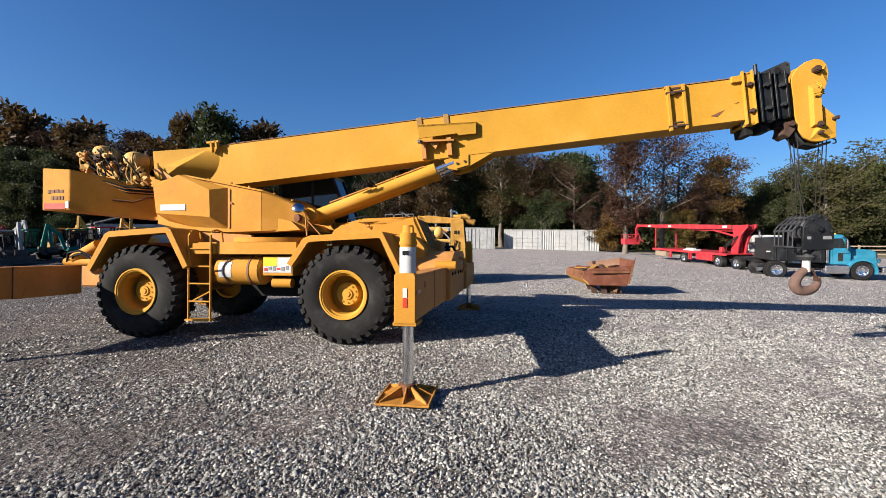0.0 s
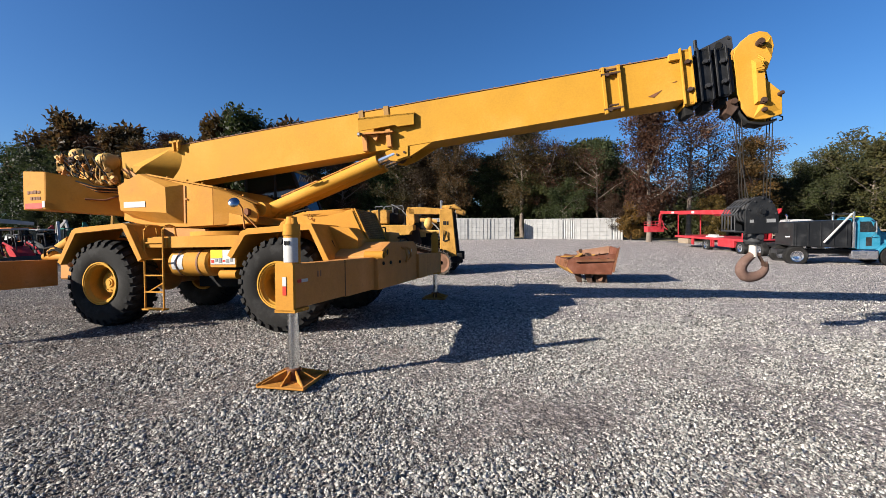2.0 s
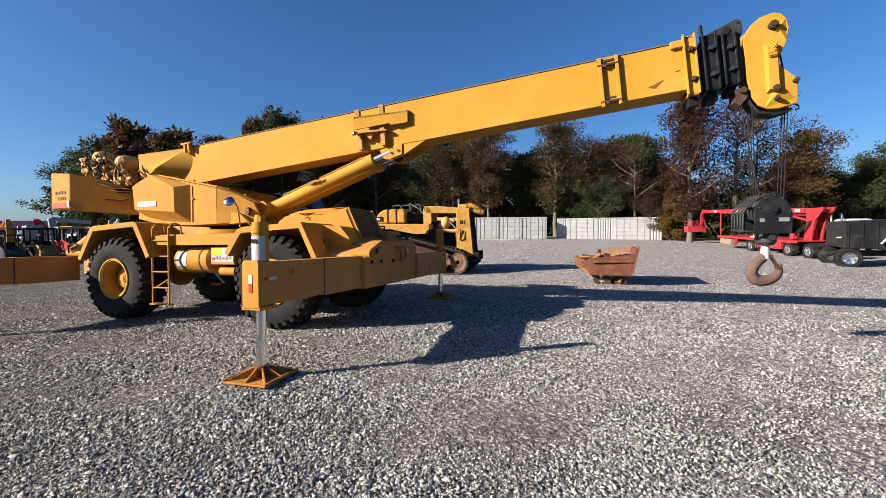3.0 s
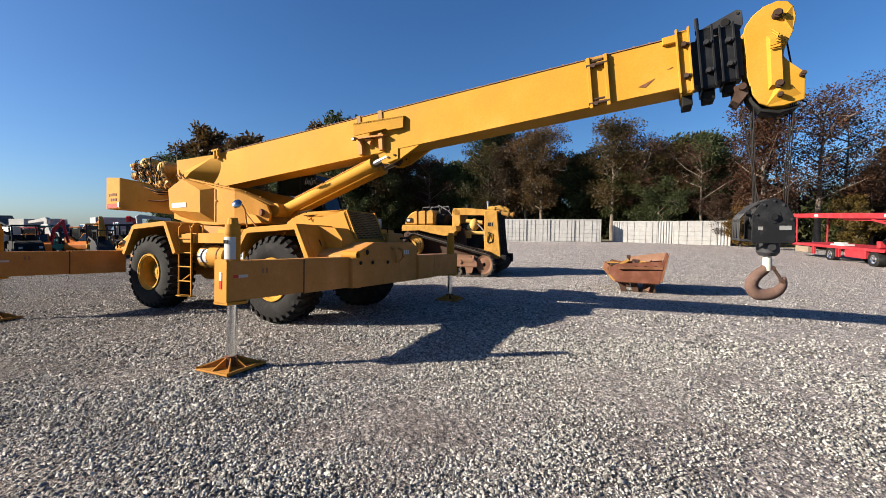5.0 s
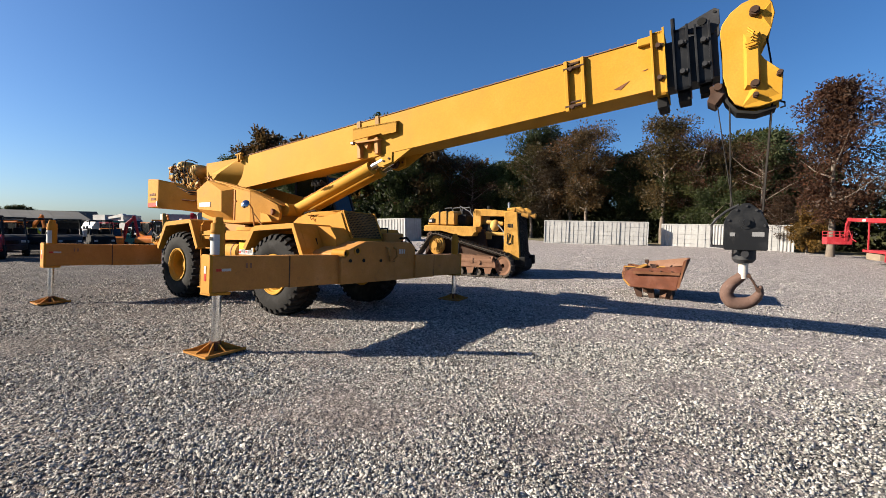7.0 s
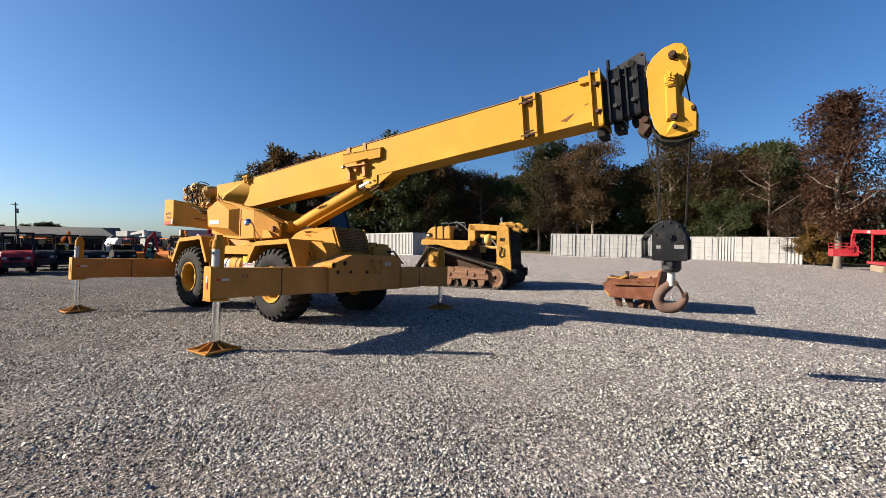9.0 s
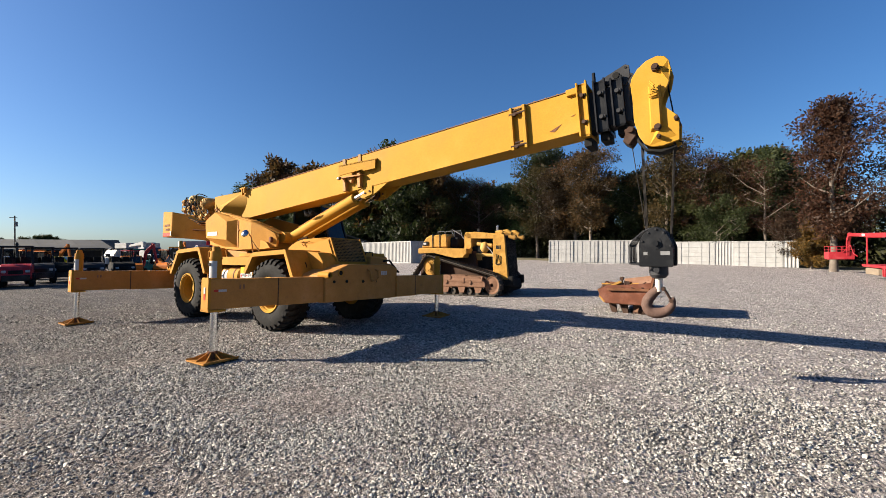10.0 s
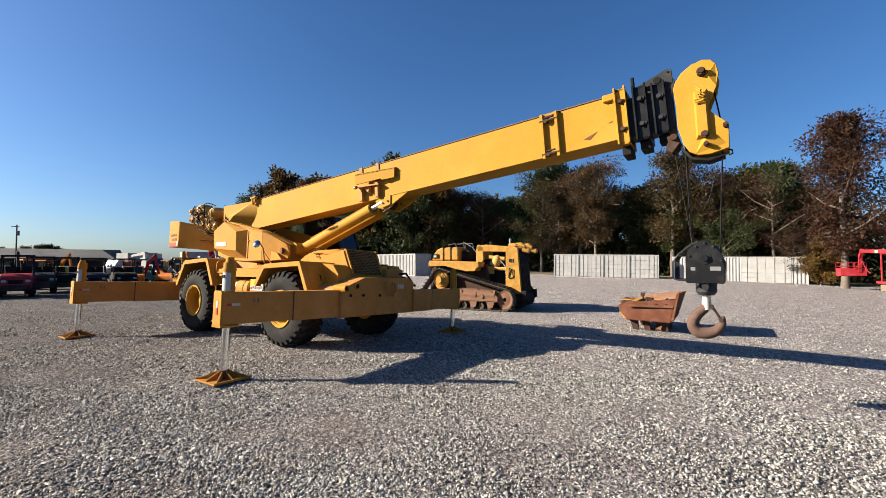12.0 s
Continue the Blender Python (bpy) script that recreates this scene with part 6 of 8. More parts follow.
for sg in (-1, 1):
    bm = B()
    arc = [(0.72 * math.cos(a), 0.52 + 0.68 * math.sin(a)) for a in (math.pi * k / 10 for k in range(-1, 12))]
    arc2 = [(0.62 * math.cos(a), 0.52 + 0.58 * math.sin(a)) for a in (math.pi * k / 10 for k in range(-1, 12))]
    prism(bm, arc + arc2[::-1], -1.2 if sg < 0 else 0.7, -0.7 if sg < 0 else 1.2, "y", 0.02)
    part("front_fender", bm, BLUE, tk)
    bm = B()
    cyl(bm, (0.88, sg * 0.82, 1.05), (0.95, sg * 0.82, 1.05), 0.12, seg=14)
    part("headlamp", bm, CHROME, tk)
bm = B()
box(bm, 0.90, 0.98, -0.62, 0.62, 0.78, 1.5, 0.03)
part("radiator_grille", bm, CHROME, tk)
bm = B()
box(bm, 0.92, 1.08, -1.15, 1.15, 0.42, 0.74, 0.04)
part("bumper", bm, CHROME, tk)
bm = B()
prism(bm, [(-1.48, 0.85), (-1.48, 2.46), (-1.36, 2.56), (-0.86, 2.53), (-0.73, 2.42), (-0.42, 1.80), (-0.42, 0.85)], -1.0, 1.0, "y", 0.05)
cabin = part("cab", bm, BLUE, tk)
for sg in (-1, 1):
    bm = B()
    prism(bm, [(-1.30, 1.78), (-1.30, 2.32), (-0.88, 2.32), (-0.64, 1.78)], sg * 1.004, sg * 1.02, "y")
    part("side_window", bm, GLASS, cabin)
    bm = B()
    prism(bm, [(-1.05, 1.05), (-1.05, 1.5), (-0.82, 1.5), (-0.82, 1.05)], sg * 1.004, sg * 1.016, "y")
    part("vent_window", bm, DARK, cabin)
    bm = B()
    box(bm, -1.38, -1.32, sg * 1.0 - 0.02, sg * 1.0 + 0.02, 0.9, 2.36)
    part("door_seam", bm, BLUE, cabin)
    bm = B()
    tube(bm, [(-0.85, sg * 1.05, 1.5), (-0.80, sg * 1.3, 1.7), (-0.80, sg * 1.3, 2.3), (-0.9, sg * 1.05, 2.4)], 0.02, 6)
    box(bm, -0.84, -0.78, sg * 1.3 - 0.1, sg * 1.3 + 0.1, 1.75, 2.25, 0.02)
    part("mirror", bm, CHROME, cabin)
    bm = B()
    cyl(bm, (-1.60, sg * 1.05, 0.95), (-1.60, sg * 1.05, 2.3), 0.10, seg=16)
    cyl(bm, (-1.60, sg * 1.05, 2.3), (-1.60, sg * 1.05, 2.85), 0.06, seg=14)
    part("exhaust_stack", bm, CHROME, tk)
    bm = B()
    box(bm, -1.75, -0.62, sg * 1.12 - 0.16, sg * 1.12 + 0.16, 0.36, 0.84, 0.05)
    part("step_tank", bm, CHROME, tk)
bm = B()
hull(bm, [(-0.76, y, 2.36) for y in (-0.85, 0.85)] + [(-0.50, y, 1.84) for y in (-0.9, 0.9)] + [(-0.72, y, 2.37) for y in (-0.85, 0.85)] + [(-0.46, y, 1.85) for y in (-0.9, 0.9)])
part("windscreen", bm, GLASS, cabin)
for k in range(5):
    bm = B()
    box(bm, -1.05, -0.95, -0.6 + 0.28 * k, -0.5 + 0.28 * k, 2.52, 2.60, 0.02)
    part("roof_marker", bm, STICKER_YELLOW, cabin)
bm = B()
prism(bm, [(-1.74, 0.95), (-1.74, 2.40), (-1.9, 2.44), (-4.25, 2.36), (-4.25, 1.05)], -1.22, 1.22, "y", 0.03)
bed = part("dump_bed", bm, BLACK_PAINT, tk)
for k in range(5):
    for sg in (-1, 1):
        bm = B()
        x = -1.95 - 0.54 * k
        box(bm, x - 0.03, x + 0.03, sg * 1.22 - 0.03, sg * 1.22 + 0.03, 1.06, 2.34 - 0.01 * k, 0.01)
        part("side_rib", bm, BLACK_PAINT, bed)
bm = B()
tube(bm, [(-2.95, -1.36, 1.25), (-1.80, -1.36, 2.75)], 0.055, 8)
part("tarp_arm", bm, WHITE, tk, "white diagonal tarp arm")
bm = B()
cyl(bm, (-1.80, -1.36, 2.73), (-1.80, 1.36, 2.73), 0.04, seg=12)
part("tarp_bar", bm, BLACK_PAINT, tk)
bm = B()
box(bm, -4.6, -4.4, -1.285, -1.275, 1.55, 1.62)
part("lettering_bar", bm, OFFWHITE, tk)

# ---- white truck tractor behind the dump truck ----
wk = thing("truck_tractor", "white truck tractor with two silver exhaust stacks", "truck", pose(24.4, 29.2, G(24, 29), 0, 0, -8))
for x in (0.0, -3.6, -4.9):
    for y in (-1.0, 1.0):
        truck_wheel(wk, x, y, 0.5, 0.32 if x == 0 else 0.5)
bm = B()
box(bm, -5.5, 0.9, -0.45, 0.45, 0.6, 0.85, 0.02)
part("chassis", bm, BLACK_PAINT, wk)
bm = B()
prism(bm, [(-0.55, 0.8), (-0.5, 1.75), (0.7, 1.6), (0.9, 1.4), (0.95, 0.7), (0.6, 0.7), (0.5, 1.0), (-0.5, 1.0)], -0.9, 0.9, "y", 0.06)
part("hood", bm, WHITE, wk)
bm = B()
prism(bm, [(-2.2, 0.85), (-2.2, 2.35), (-2.0, 2.46), (-1.0, 2.44), (-0.8, 2.34), (-0.45, 1.76), (-0.45, 0.85)], -1.05, 1.05, "y", 0.06)
wcab = part("cab", bm, WHITE, wk)
for sg in (-1, 1):
    bm = B()
    prism(bm, [(-1.42, 1.72), (-1.42, 2.24), (-0.92, 2.24), (-0.66, 1.72)], sg * 1.054, sg * 1.07, "y")
    part("side_window", bm, GLASS, wcab)
    bm = B()
    cyl(bm, (-2.36, sg * 0.95, 0.9), (-2.36, sg * 0.95, 2.2), 0.11, seg=14)
    tube(bm, [(-2.36, sg * 0.95, 2.2), (-2.36, sg * 0.95, 2.7), (-2.46, sg * 0.95, 2.82)], 0.065, 10)
    part("exhaust_stack", bm, CHROME, wk)
bm = B()
hull(bm, [(-0.82, y, 2.28) for y in (-0.9, 0.9)] + [(-0.53, y, 1.80) for y in (-0.92, 0.92)] + [(-0.78, y, 2.29) for y in (-0.9, 0.9)] + [(-0.49, y, 1.81) for y in (-0.92, 0.92)])
part("windscreen", bm, GLASS, wcab)

# ---- red boom truck ----
RT = pose(18.07, 38.78, G(18.6, 32) - 0.04, 0.5, 0.4, -81.5) @ Matrix.Scale(1.04, 4)
rt = thing("bucket_truck", "red flatbed truck with a folded red boom and work basket", "truck", RT)
bm = B()
box(bm, 1.4, 11.8, -1.2, 1.2, 1.0, 1.07, 0.01)
box(bm, 1.4, 11.8, -1.24, -1.18, 0.92, 1.09, 0.01)
part("flatbed", bm, RED, rt)
bm = B()
box(bm, 1.2, 13.8, -0.45, 0.45, 0.65, 0.92, 0.02)
part("chassis", bm, BLACK_PAINT, rt)
for x in (6.5, 10.85, 12.75):
    truck_wheel(rt, x, -1.02, 0.48, 0.4)
    truck_wheel(rt, x, 1.02, 0.48, 0.4)
bm = B()
box(bm, 1.9, 3.7, -1.22, -0.7, 0.42, 0.86, 0.03)
part("side_box", bm, WOOD, rt, "weathered tan tool box")
bm = B()
box(bm, 8.2, 10.2, -1.24, -0.7, 0.46, 0.92, 0.03)
part("side_box", bm, RED, rt)
for x in (7.2, 7.5, 4.3, 4.5):
    bm = B()
    box(bm, x, x + 0.09, -1.22, -1.12, 0.40, 0.95)
    part("outrigger_leg", bm, RED, rt)
bm = B()
box(bm, 5.9, 7.4, -0.9, -0.3, 1.07, 1.17, 0.02)
box(bm, 6.1, 6.9, -0.8, -0.4, 1.17, 1.27, 0.02)
part("outrigger_pads", bm, OFFWHITE, rt)
bm = B()
box(bm, 1.42, 1.50, -1.0, -0.92, 1.07, 2.95, 0.01)
box(bm, 1.42, 1.50, 0.92, 1.0, 1.07, 2.95, 0.01)
box(bm, 1.42, 1.50, -1.0, 1.0, 2.92, 2.99, 0.01)
part("boom_rest", bm, RED, rt)
bm = B()
prism(bm, [(-4.2, 3.10), (-4.2, 3.34), (5.0, 3.22), (12.4, 3.04), (12.4, 2.74), (5.0, 2.86)], -0.20, 0.20, "y", 0.015)
lb = part("lower_boom", bm, RED, rt)
for x in (-1.6, 2.2, 9.8):
    bm = B()
    z = 3.28 - 0.017 * x
    box(bm, x, x + 0.5, -0.206, -0.198, z - 0.24, z - 0.06)
    part("label", bm, OFFWHITE, lb, "pale sticker on the boom")
bm = B()
prism(bm, [(5.4, 2.72), (5.4, 2.84), (11.4, 2.74), (11.4, 2.58)], 0.0, 0.30, "y", 0.015)
part("upper_boom", bm, RED, rt)
bm = B()
cyl(bm, (8.6, -0.1, 2.72), (11.5, -0.1, 2.2), 0.07, seg=10)
part("boom_cylinder", bm, RED, rt)
bm = B()
cyl(bm, (10.9, -0.24, 2.92), (10.9, 0.24, 2.92), 0.14, seg=16)
part("boom_pin", bm, DARK_RUST, rt)
for y in (-0.34, 0.24):
    bm = B()
    prism(bm, [(10.9, 0.95), (11.0, 1.7), (11.2, 2.3), (11.1, 2.75), (11.0, 3.0), (12.6, 3.1), (12.55, 2.85), (12.0, 2.4), (11.75, 1.7), (11.6, 0.95)], y, y + 0.1, "y", 0.015)
    part("pedestal", bm, RED, rt)
bm = B()
cyl(bm, (11.3, 0, 0.9), (11.3, 0, 1.9), 0.22, seg=16)
part("turntable_post", bm, RED, rt)
bm = B()
box(bm, 10.5, 10.8, -0.9, -0.5, 1.1, 1.5, 0.03)
part("control_box", bm, RED, rt)
for k in range(4):
    bm = B()
    tube(bm, [(10.8 + 0.1 * k, -0.6, 1.07), (11.0, -0.75 - 0.05 * k, 1.5), (11.5, -0.5, 1.9 + 0.1 * k), (11.7, -0.36, 2.3)], 0.025, 6)
    part("hydraulic_hose", bm, RUBBER, rt)
bk_s = new("work_basket")
bk_s.parent = rt
bk_s.matrix_basis = pose(-5.0, -0.5, 1.2)
bm = B()
box(bm, -0.5, 0.5, -0.82, 0.82, 0.0, 0.06, 0.02)
box(bm, -0.5, 0.5, -0.82, -0.78, 0.05, 0.62, 0.01)
box(bm, -0.5, 0.5, 0.78, 0.82, 0.05, 0.62, 0.01)
box(bm, 0.46, 0.5, -0.78, 0.78, 0.05, 0.62, 0.01)
box(bm, -0.5, -0.46, -0.78, 0.78, 0.05, 0.62, 0.01)
part("basket_panel", bm, RED, bk_s)
for z in (0.8, 1.08):
    bm = B()
    tube(bm, [(-0.48, -0.8, z), (0.48, -0.8, z), (0.48, 0.8, z), (-0.48, 0.8, z), (-0.48, -0.8, z)], 0.02, 6)
    part("guard_rail", bm, RED, bk_s)
for x in (-0.48, 0.48):
    for y in (-0.8, -0.4, 0, 0.4, 0.8):
        bm = B()
        tube(bm, [(x, y, 0.6), (x, y, 1.08)], 0.018, 6)
        part("rail_post", bm, RED, bk_s)
bm = B()
prism(bm, [(0.55, 0.3), (0.7, 1.5), (1.25, 2.15), (1.0, 2.2), (0.5, 1.7), (0.35, 0.3)], 0.3, 0.5, "y", 0.02)
tube(bm, [(0.5, 0.1, 0.6), (1.3, 0.3, 1.2), (1.6, 0.4, 0.5), (2.3, 0.4, 0.3)], 0.035, 6)
part("basket_arm", bm, RED, bk_s)

# ---- trees ----
def quads(name, cen, size, material, parent, flat=0.0, seed=0, kind=""):
    """One mesh of many small leaf blades, each turned its own way."""
    r = np.random.default_rng(seed)
    n = len(cen)
    u = r.normal(size=(n, 3))
    u /= np.linalg.norm(u, axis=1, keepdims=True)
    w = r.normal(size=(n, 3))
    w[:, 2] *= 1 - flat
    v = np.cross(u, w)
    v /= np.linalg.norm(v, axis=1, keepdims=True) + 1e-9
    s = (size * r.uniform(0.6, 1.4, n))[:, None]
    u, v = u * s, v * s * 0.6
    k = np.cross(u, v)
    k = k / (np.linalg.norm(k, axis=1, keepdims=True) + 1e-9) * s * 0.25
    co = np.stack([cen - u + k, cen + v * 1.6, cen + u - k], 1).reshape(-1, 3)
    me = bpy.data.meshes.new(name)
    me.vertices.add(len(co))
    me.vertices.foreach_set("co", co.ravel())
    me.loops.add(3 * n)
    me.loops.foreach_set("vertex_index", np.arange(3 * n))
    me.polygons.add(n)
    me.polygons.foreach_set("loop_start", np.arange(0, 3 * n, 3))
    me.update(calc_edges=True)
    me.materials.append(material)
    ob = new(name, me)
    if parent is not None:
        ob.parent = parent
    return ob


def tree(h, radius, base, material, label, seed, leaves=2600, bare=0.0, leaf=0.13, core=36, taper=0.0):
    """h: height; base: where the crown begins; bare: share of the crown without leaves; taper: how much the crown narrows to the top."""
    r = random.Random(seed)
    t = thing("tree", label, "tree", pose(0, 0, -50))
    bm = B()
    lean = Vector((r.uniform(-0.6, 0.6), r.uniform(-0.6, 0.6), 0))
    spine = [Vector((0, 0, -0.3)) + lean * (k / 7) ** 2 + Vector((r.uniform(-.12, .12), r.uniform(-.12, .12), (h * 0.9) * k / 7)) for k in range(8)]
    r0 = 0.016 * h + 0.05
    tube(bm, spine, [r0 * (1 - 0.88 * k / 7) * (1.25 if k == 0 else 1) for k in range(8)], 9)
    tips = []
    n = 22
    for k in range(n):
        f = base / h + (0.95 - base / h) * (k + r.random() * 0.7) / n
        i = min(6, int(f / 0.9 * 7))
        p = spine[i].lerp(spine[i + 1], min(1, f / 0.9 * 7 - i))
        a = k * 2.4 + r.uniform(-0.5, 0.5)
        prof = math.sin(math.pi * min(0.97, 0.22 + 0.78 * (f - base / h) / (1 - base / h))) ** 0.7
        ln = radius * prof * r.uniform(0.45, 1.2) * (1 - taper * (f - base / h) / (1 - base / h))
        d = Vector((math.cos(a), math.sin(a), r.uniform(0.15, 0.7)))
        q = p + d * ln * 0.5 + Vector((0, 0, r.uniform(-0.1, 0.2) * ln))
        e = p + d * ln + Vector((0, 0, r.uniform(-0.05, 0.35) * ln))
        tube(bm, [p, q, e], [r0 * 0.33, r0 * 0.2, r0 * 0.05], 5)
        tips += [(p.lerp(q, 0.7), 0.55), (q, 0.8), (q.lerp(e, 0.5), 0.9), (e, 1.0)]
        for j in range(3):
            b = q.lerp(e, r.uniform(0, 0.8))
            c = b + Vector((r.uniform(-1, 1), r.uniform(-1, 1), r.uniform(-0.2, 0.8))) * ln * 0.38
            tube(bm, [b, c], [r0 * 0.11, r0 * 0.03], 4)
            tips.append((c, 0.8))
    part("trunk", bm, CAMO_BARK, t, sharp=80)
    g = np.random.default_rng(seed)
    keep = [tp for tp in tips if r.random() > bare]
    cen = []
    per = leaves // max(1, len(keep))
    for p, wgt in keep:
        m = max(6, int(per * wgt * r.choice((0.25, 0.6, 1.1, 1.8))))
        o = np.clip(g.normal(size=(m, 3)), -1.45, 1.45) * np.array([0.05, 0.05, 0.036]) * h * r.uniform(0.6, 1.1)
        cen.append(np.array(p)[None] + o)
    cen = np.concatenate(cen)
    cen = cen[cen[:, 2] > base * 0.55]
    # larger sprays deep inside the crown close its core
    inner = np.concatenate([np.array(p)[None] * np.array([0.78, 0.78, 1.0]) + np.clip(g.normal(size=(core, 3)), -1.3, 1.3) * 0.05 * h for p, wgt in keep if wgt < 0.95])
    inner = inner[inner[:, 2] > base * 0.8]
    sizes = np.concatenate([np.full(len(cen), leaf), np.full(len(inner), leaf * 1.7)])
    quads("crown", np.concatenate([cen, inner]), sizes, material, t, 0.3, seed)
    return t


KINDS = {
    "green": tree(15, 4.6, 2.2, LEAF_GREEN, "tall dark green leafy tree at the edge of the yard", 11, 18000, leaf=0.14),
    "green2": tree(17, 5.2, 3.0, LEAF_GREEN, "broad dark green tree with an uneven crown", 12, 18000, leaf=0.15),
    "olive": tree(12, 4.6, 1.0, LEAF_OLIVE, "olive green tree with a low bushy crown", 13, 17000, leaf=0.14),
    "rust": tree(17, 4.3, 4.8, LEAF_RUST, "tall autumn tree with thin rust-brown leaves", 14, 20000, 0.17, leaf=0.12, core=14),
    "rust2": tree(15, 4.2, 3.2, LEAF_RUST, "autumn tree with brown leaves and bare twigs", 15, 17000, 0.30, leaf=0.115, core=8),
    "wine": tree(16, 4.0, 3.4, LEAF_WINE, "tall tree with dark wine-red autumn leaves", 16, 25000, 0.10, leaf=0.11, core=22, taper=0.5),
    "amber": tree(9, 3.6, 0.6, LEAF_AMBER, "small amber and orange autumn tree", 17, 18000, 0.1),
    "sparse": tree(17, 4.4, 5.0, LEAF_WINE, "nearly bare grey-barked tree with few leaves", 18, 11000, 0.30, leaf=0.105, core=3),
    "far_green": tree(15, 4.8, 1.6, LEAF_GREEN, "dark green leafy tree deeper in the wood", 31, 5200, leaf=0.24),
    "far_olive": tree(12, 5.0, 0.8, LEAF_OLIVE, "olive green tree with a rounded bushy crown", 32, 8500, leaf=0.15, core=30),
    "hill": tree(12, 5.4, 0.6, LEAF_HILL, "sunlit olive green tree with a rounded crown", 34, 14000, leaf=0.12, core=30),
    "far_rust": tree(15, 4.6, 2.2, LEAF_RUST, "brown autumn tree deeper in the wood", 33, 4800, leaf=0.22),
}
rng = random.Random(21)


def plant(kind, x, y, h=None):
    base_h = {"green": 15, "green2": 17, "olive": 12, "rust": 17, "rust2": 15, "wine": 16, "amber": 9, "sparse": 17, "far_green": 15, "far_olive": 12, "hill": 12, "far_rust": 15}[kind]
    s = (h or base_h * rng.uniform(0.9, 1.1)) / base_h
    sx = s * rng.uniform(0.9, 1.15)
    m = pose(x, y, G(x, y) - 0.1, 0, 0, rng.uniform(0, 360)) @ Matrix.Diagonal((sx, sx, s, 1))
    tagged(copy_thing(KINDS[kind], m), group="trees along the yard")


ROW = [("wine", 16.6, 45.2, 16.4), ("sparse", 21.5, 48, 16.4), ("sparse", 24.5, 51, 15), ("rust", 28.6, 50, 12.6), ("hill", 32, 54, 7.5), ("far_olive", 26, 56, 7), ("hill", 36, 54, 8), ("far_rust", 31.5, 58, 10.5), ("hill", 39, 54, 10), ("hill", 42, 52, 11.5), ("wine", 25.5, 48, 8.5), ("amber", 24, 46.5, 5.5), ("far_rust", 27.5, 48, 5.5), ("wine", 13.6, 51, 6.2), ("amber", 15.6, 50, 5.2), ("sparse", 12.2, 54, 12.5),
       ("green", 13.2, 57, 14), ("rust2", 9.3, 57, 13.8), ("olive", 11.5, 60, 14.5), ("sparse", 6.0, 56.5, 14), ("hill", 7.6, 53.5, 7.4), ("olive", 4.6, 57, 9.5), ("rust", 2.0, 56, 17), ("green", -2.6, 60, 13),
       ("rust", -7.4, 55, 16.4), ("rust2", -10.6, 58, 16.8), ("wine", -13.2, 57, 14.5), ("rust2", -16.6, 58, 15.2), ("green", -20.5, 60, 12.6), ("green2", -24, 61, 12.2), ("green", -28, 60, 13), ("sparse", -26.5, 57, 14.2),
       ("rust2", -31, 57, 14.8), ("green2", -33.5, 60, 14.5), ("olive", -31.5, 52, 10.5), ("olive", -36, 51, 13), ("far_olive", -39.5, 51, 20), ("far_rust", -34.5, 53, 17.8), ("far_rust", -45, 52, 18.6), ("wine", -50, 52, 17), ("green", -48, 48, 13),
       ("wine", -54.5, 52, 18.6), ("rust2", -59, 52, 17.6), ("far_rust", -64, 51, 18.8), ("green2", -63, 47, 13), ("wine", -69.5, 51, 19), ("green", -68, 47, 15), ("far_rust", -74, 51, 21.5), ("green2", -76.5, 47, 16), ("wine", -80.5, 52, 20.5),
       ("green", -86, 51, 16.5), ("far_olive", -91, 52, 14), ("green", -57, 44, 10), ("olive", -64, 43, 9), ("green2", -17.5, 64, 18.5)]
for k, x, y, h in ROW:
    plant(k, x, y, h)
# trees behind, and the wooded rise beyond the trucks
for k in range(26):
    x = -80 + k * 4.0 + rng.uniform(-1, 1)
    plant(rng.choice(["far_green", "far_green", "far_rust", "far_green", "far_olive"]), x, 66 + rng.uniform(-3, 5), rng.uniform(11, 14.5))
for k in range(16):
    x = 30 + k * 3.4
    y = 66 - k * 1.7 + rng.uniform(-3, 3)
    plant(rng.choice(["hill", "hill", "hill", "far_olive"]), x, y, min(19, 7.2 + 0.8 * k) + rng.uniform(-0.5, 0.4))
for k in range(10):
    plant(rng.choice(["hill", "hill", "far_olive"]), 42 + k * 5, 74 - k * 2.2, 7.6 + 1.65 * k + rng.uniform(-0.6, 0.6))

# dense undergrowth that closes the wood, in one mass
g = np.random.default_rng(4)
n = 90000
x = g.uniform(-90, 75, n)
y = np.where(x > 28, 72 - (x - 30) * 0.42, 61) + g.uniform(-3, 6, n) - np.where(x < -42, 7, 0)
z = g.uniform(0, 1, n) ** 1.3 * (6.0 + 1.6 * np.sin(x * 0.33) + 1.0 * np.sin(x * 0.9 + 1))
tagged(quads("undergrowth", np.stack([x, y, gz(x, y) + z], -1), 0.30, LEAF_SHADE, None, 0.2, 5), "dense green undergrowth below the trees, darkened for their shade", "undergrowth", kind="stuff")


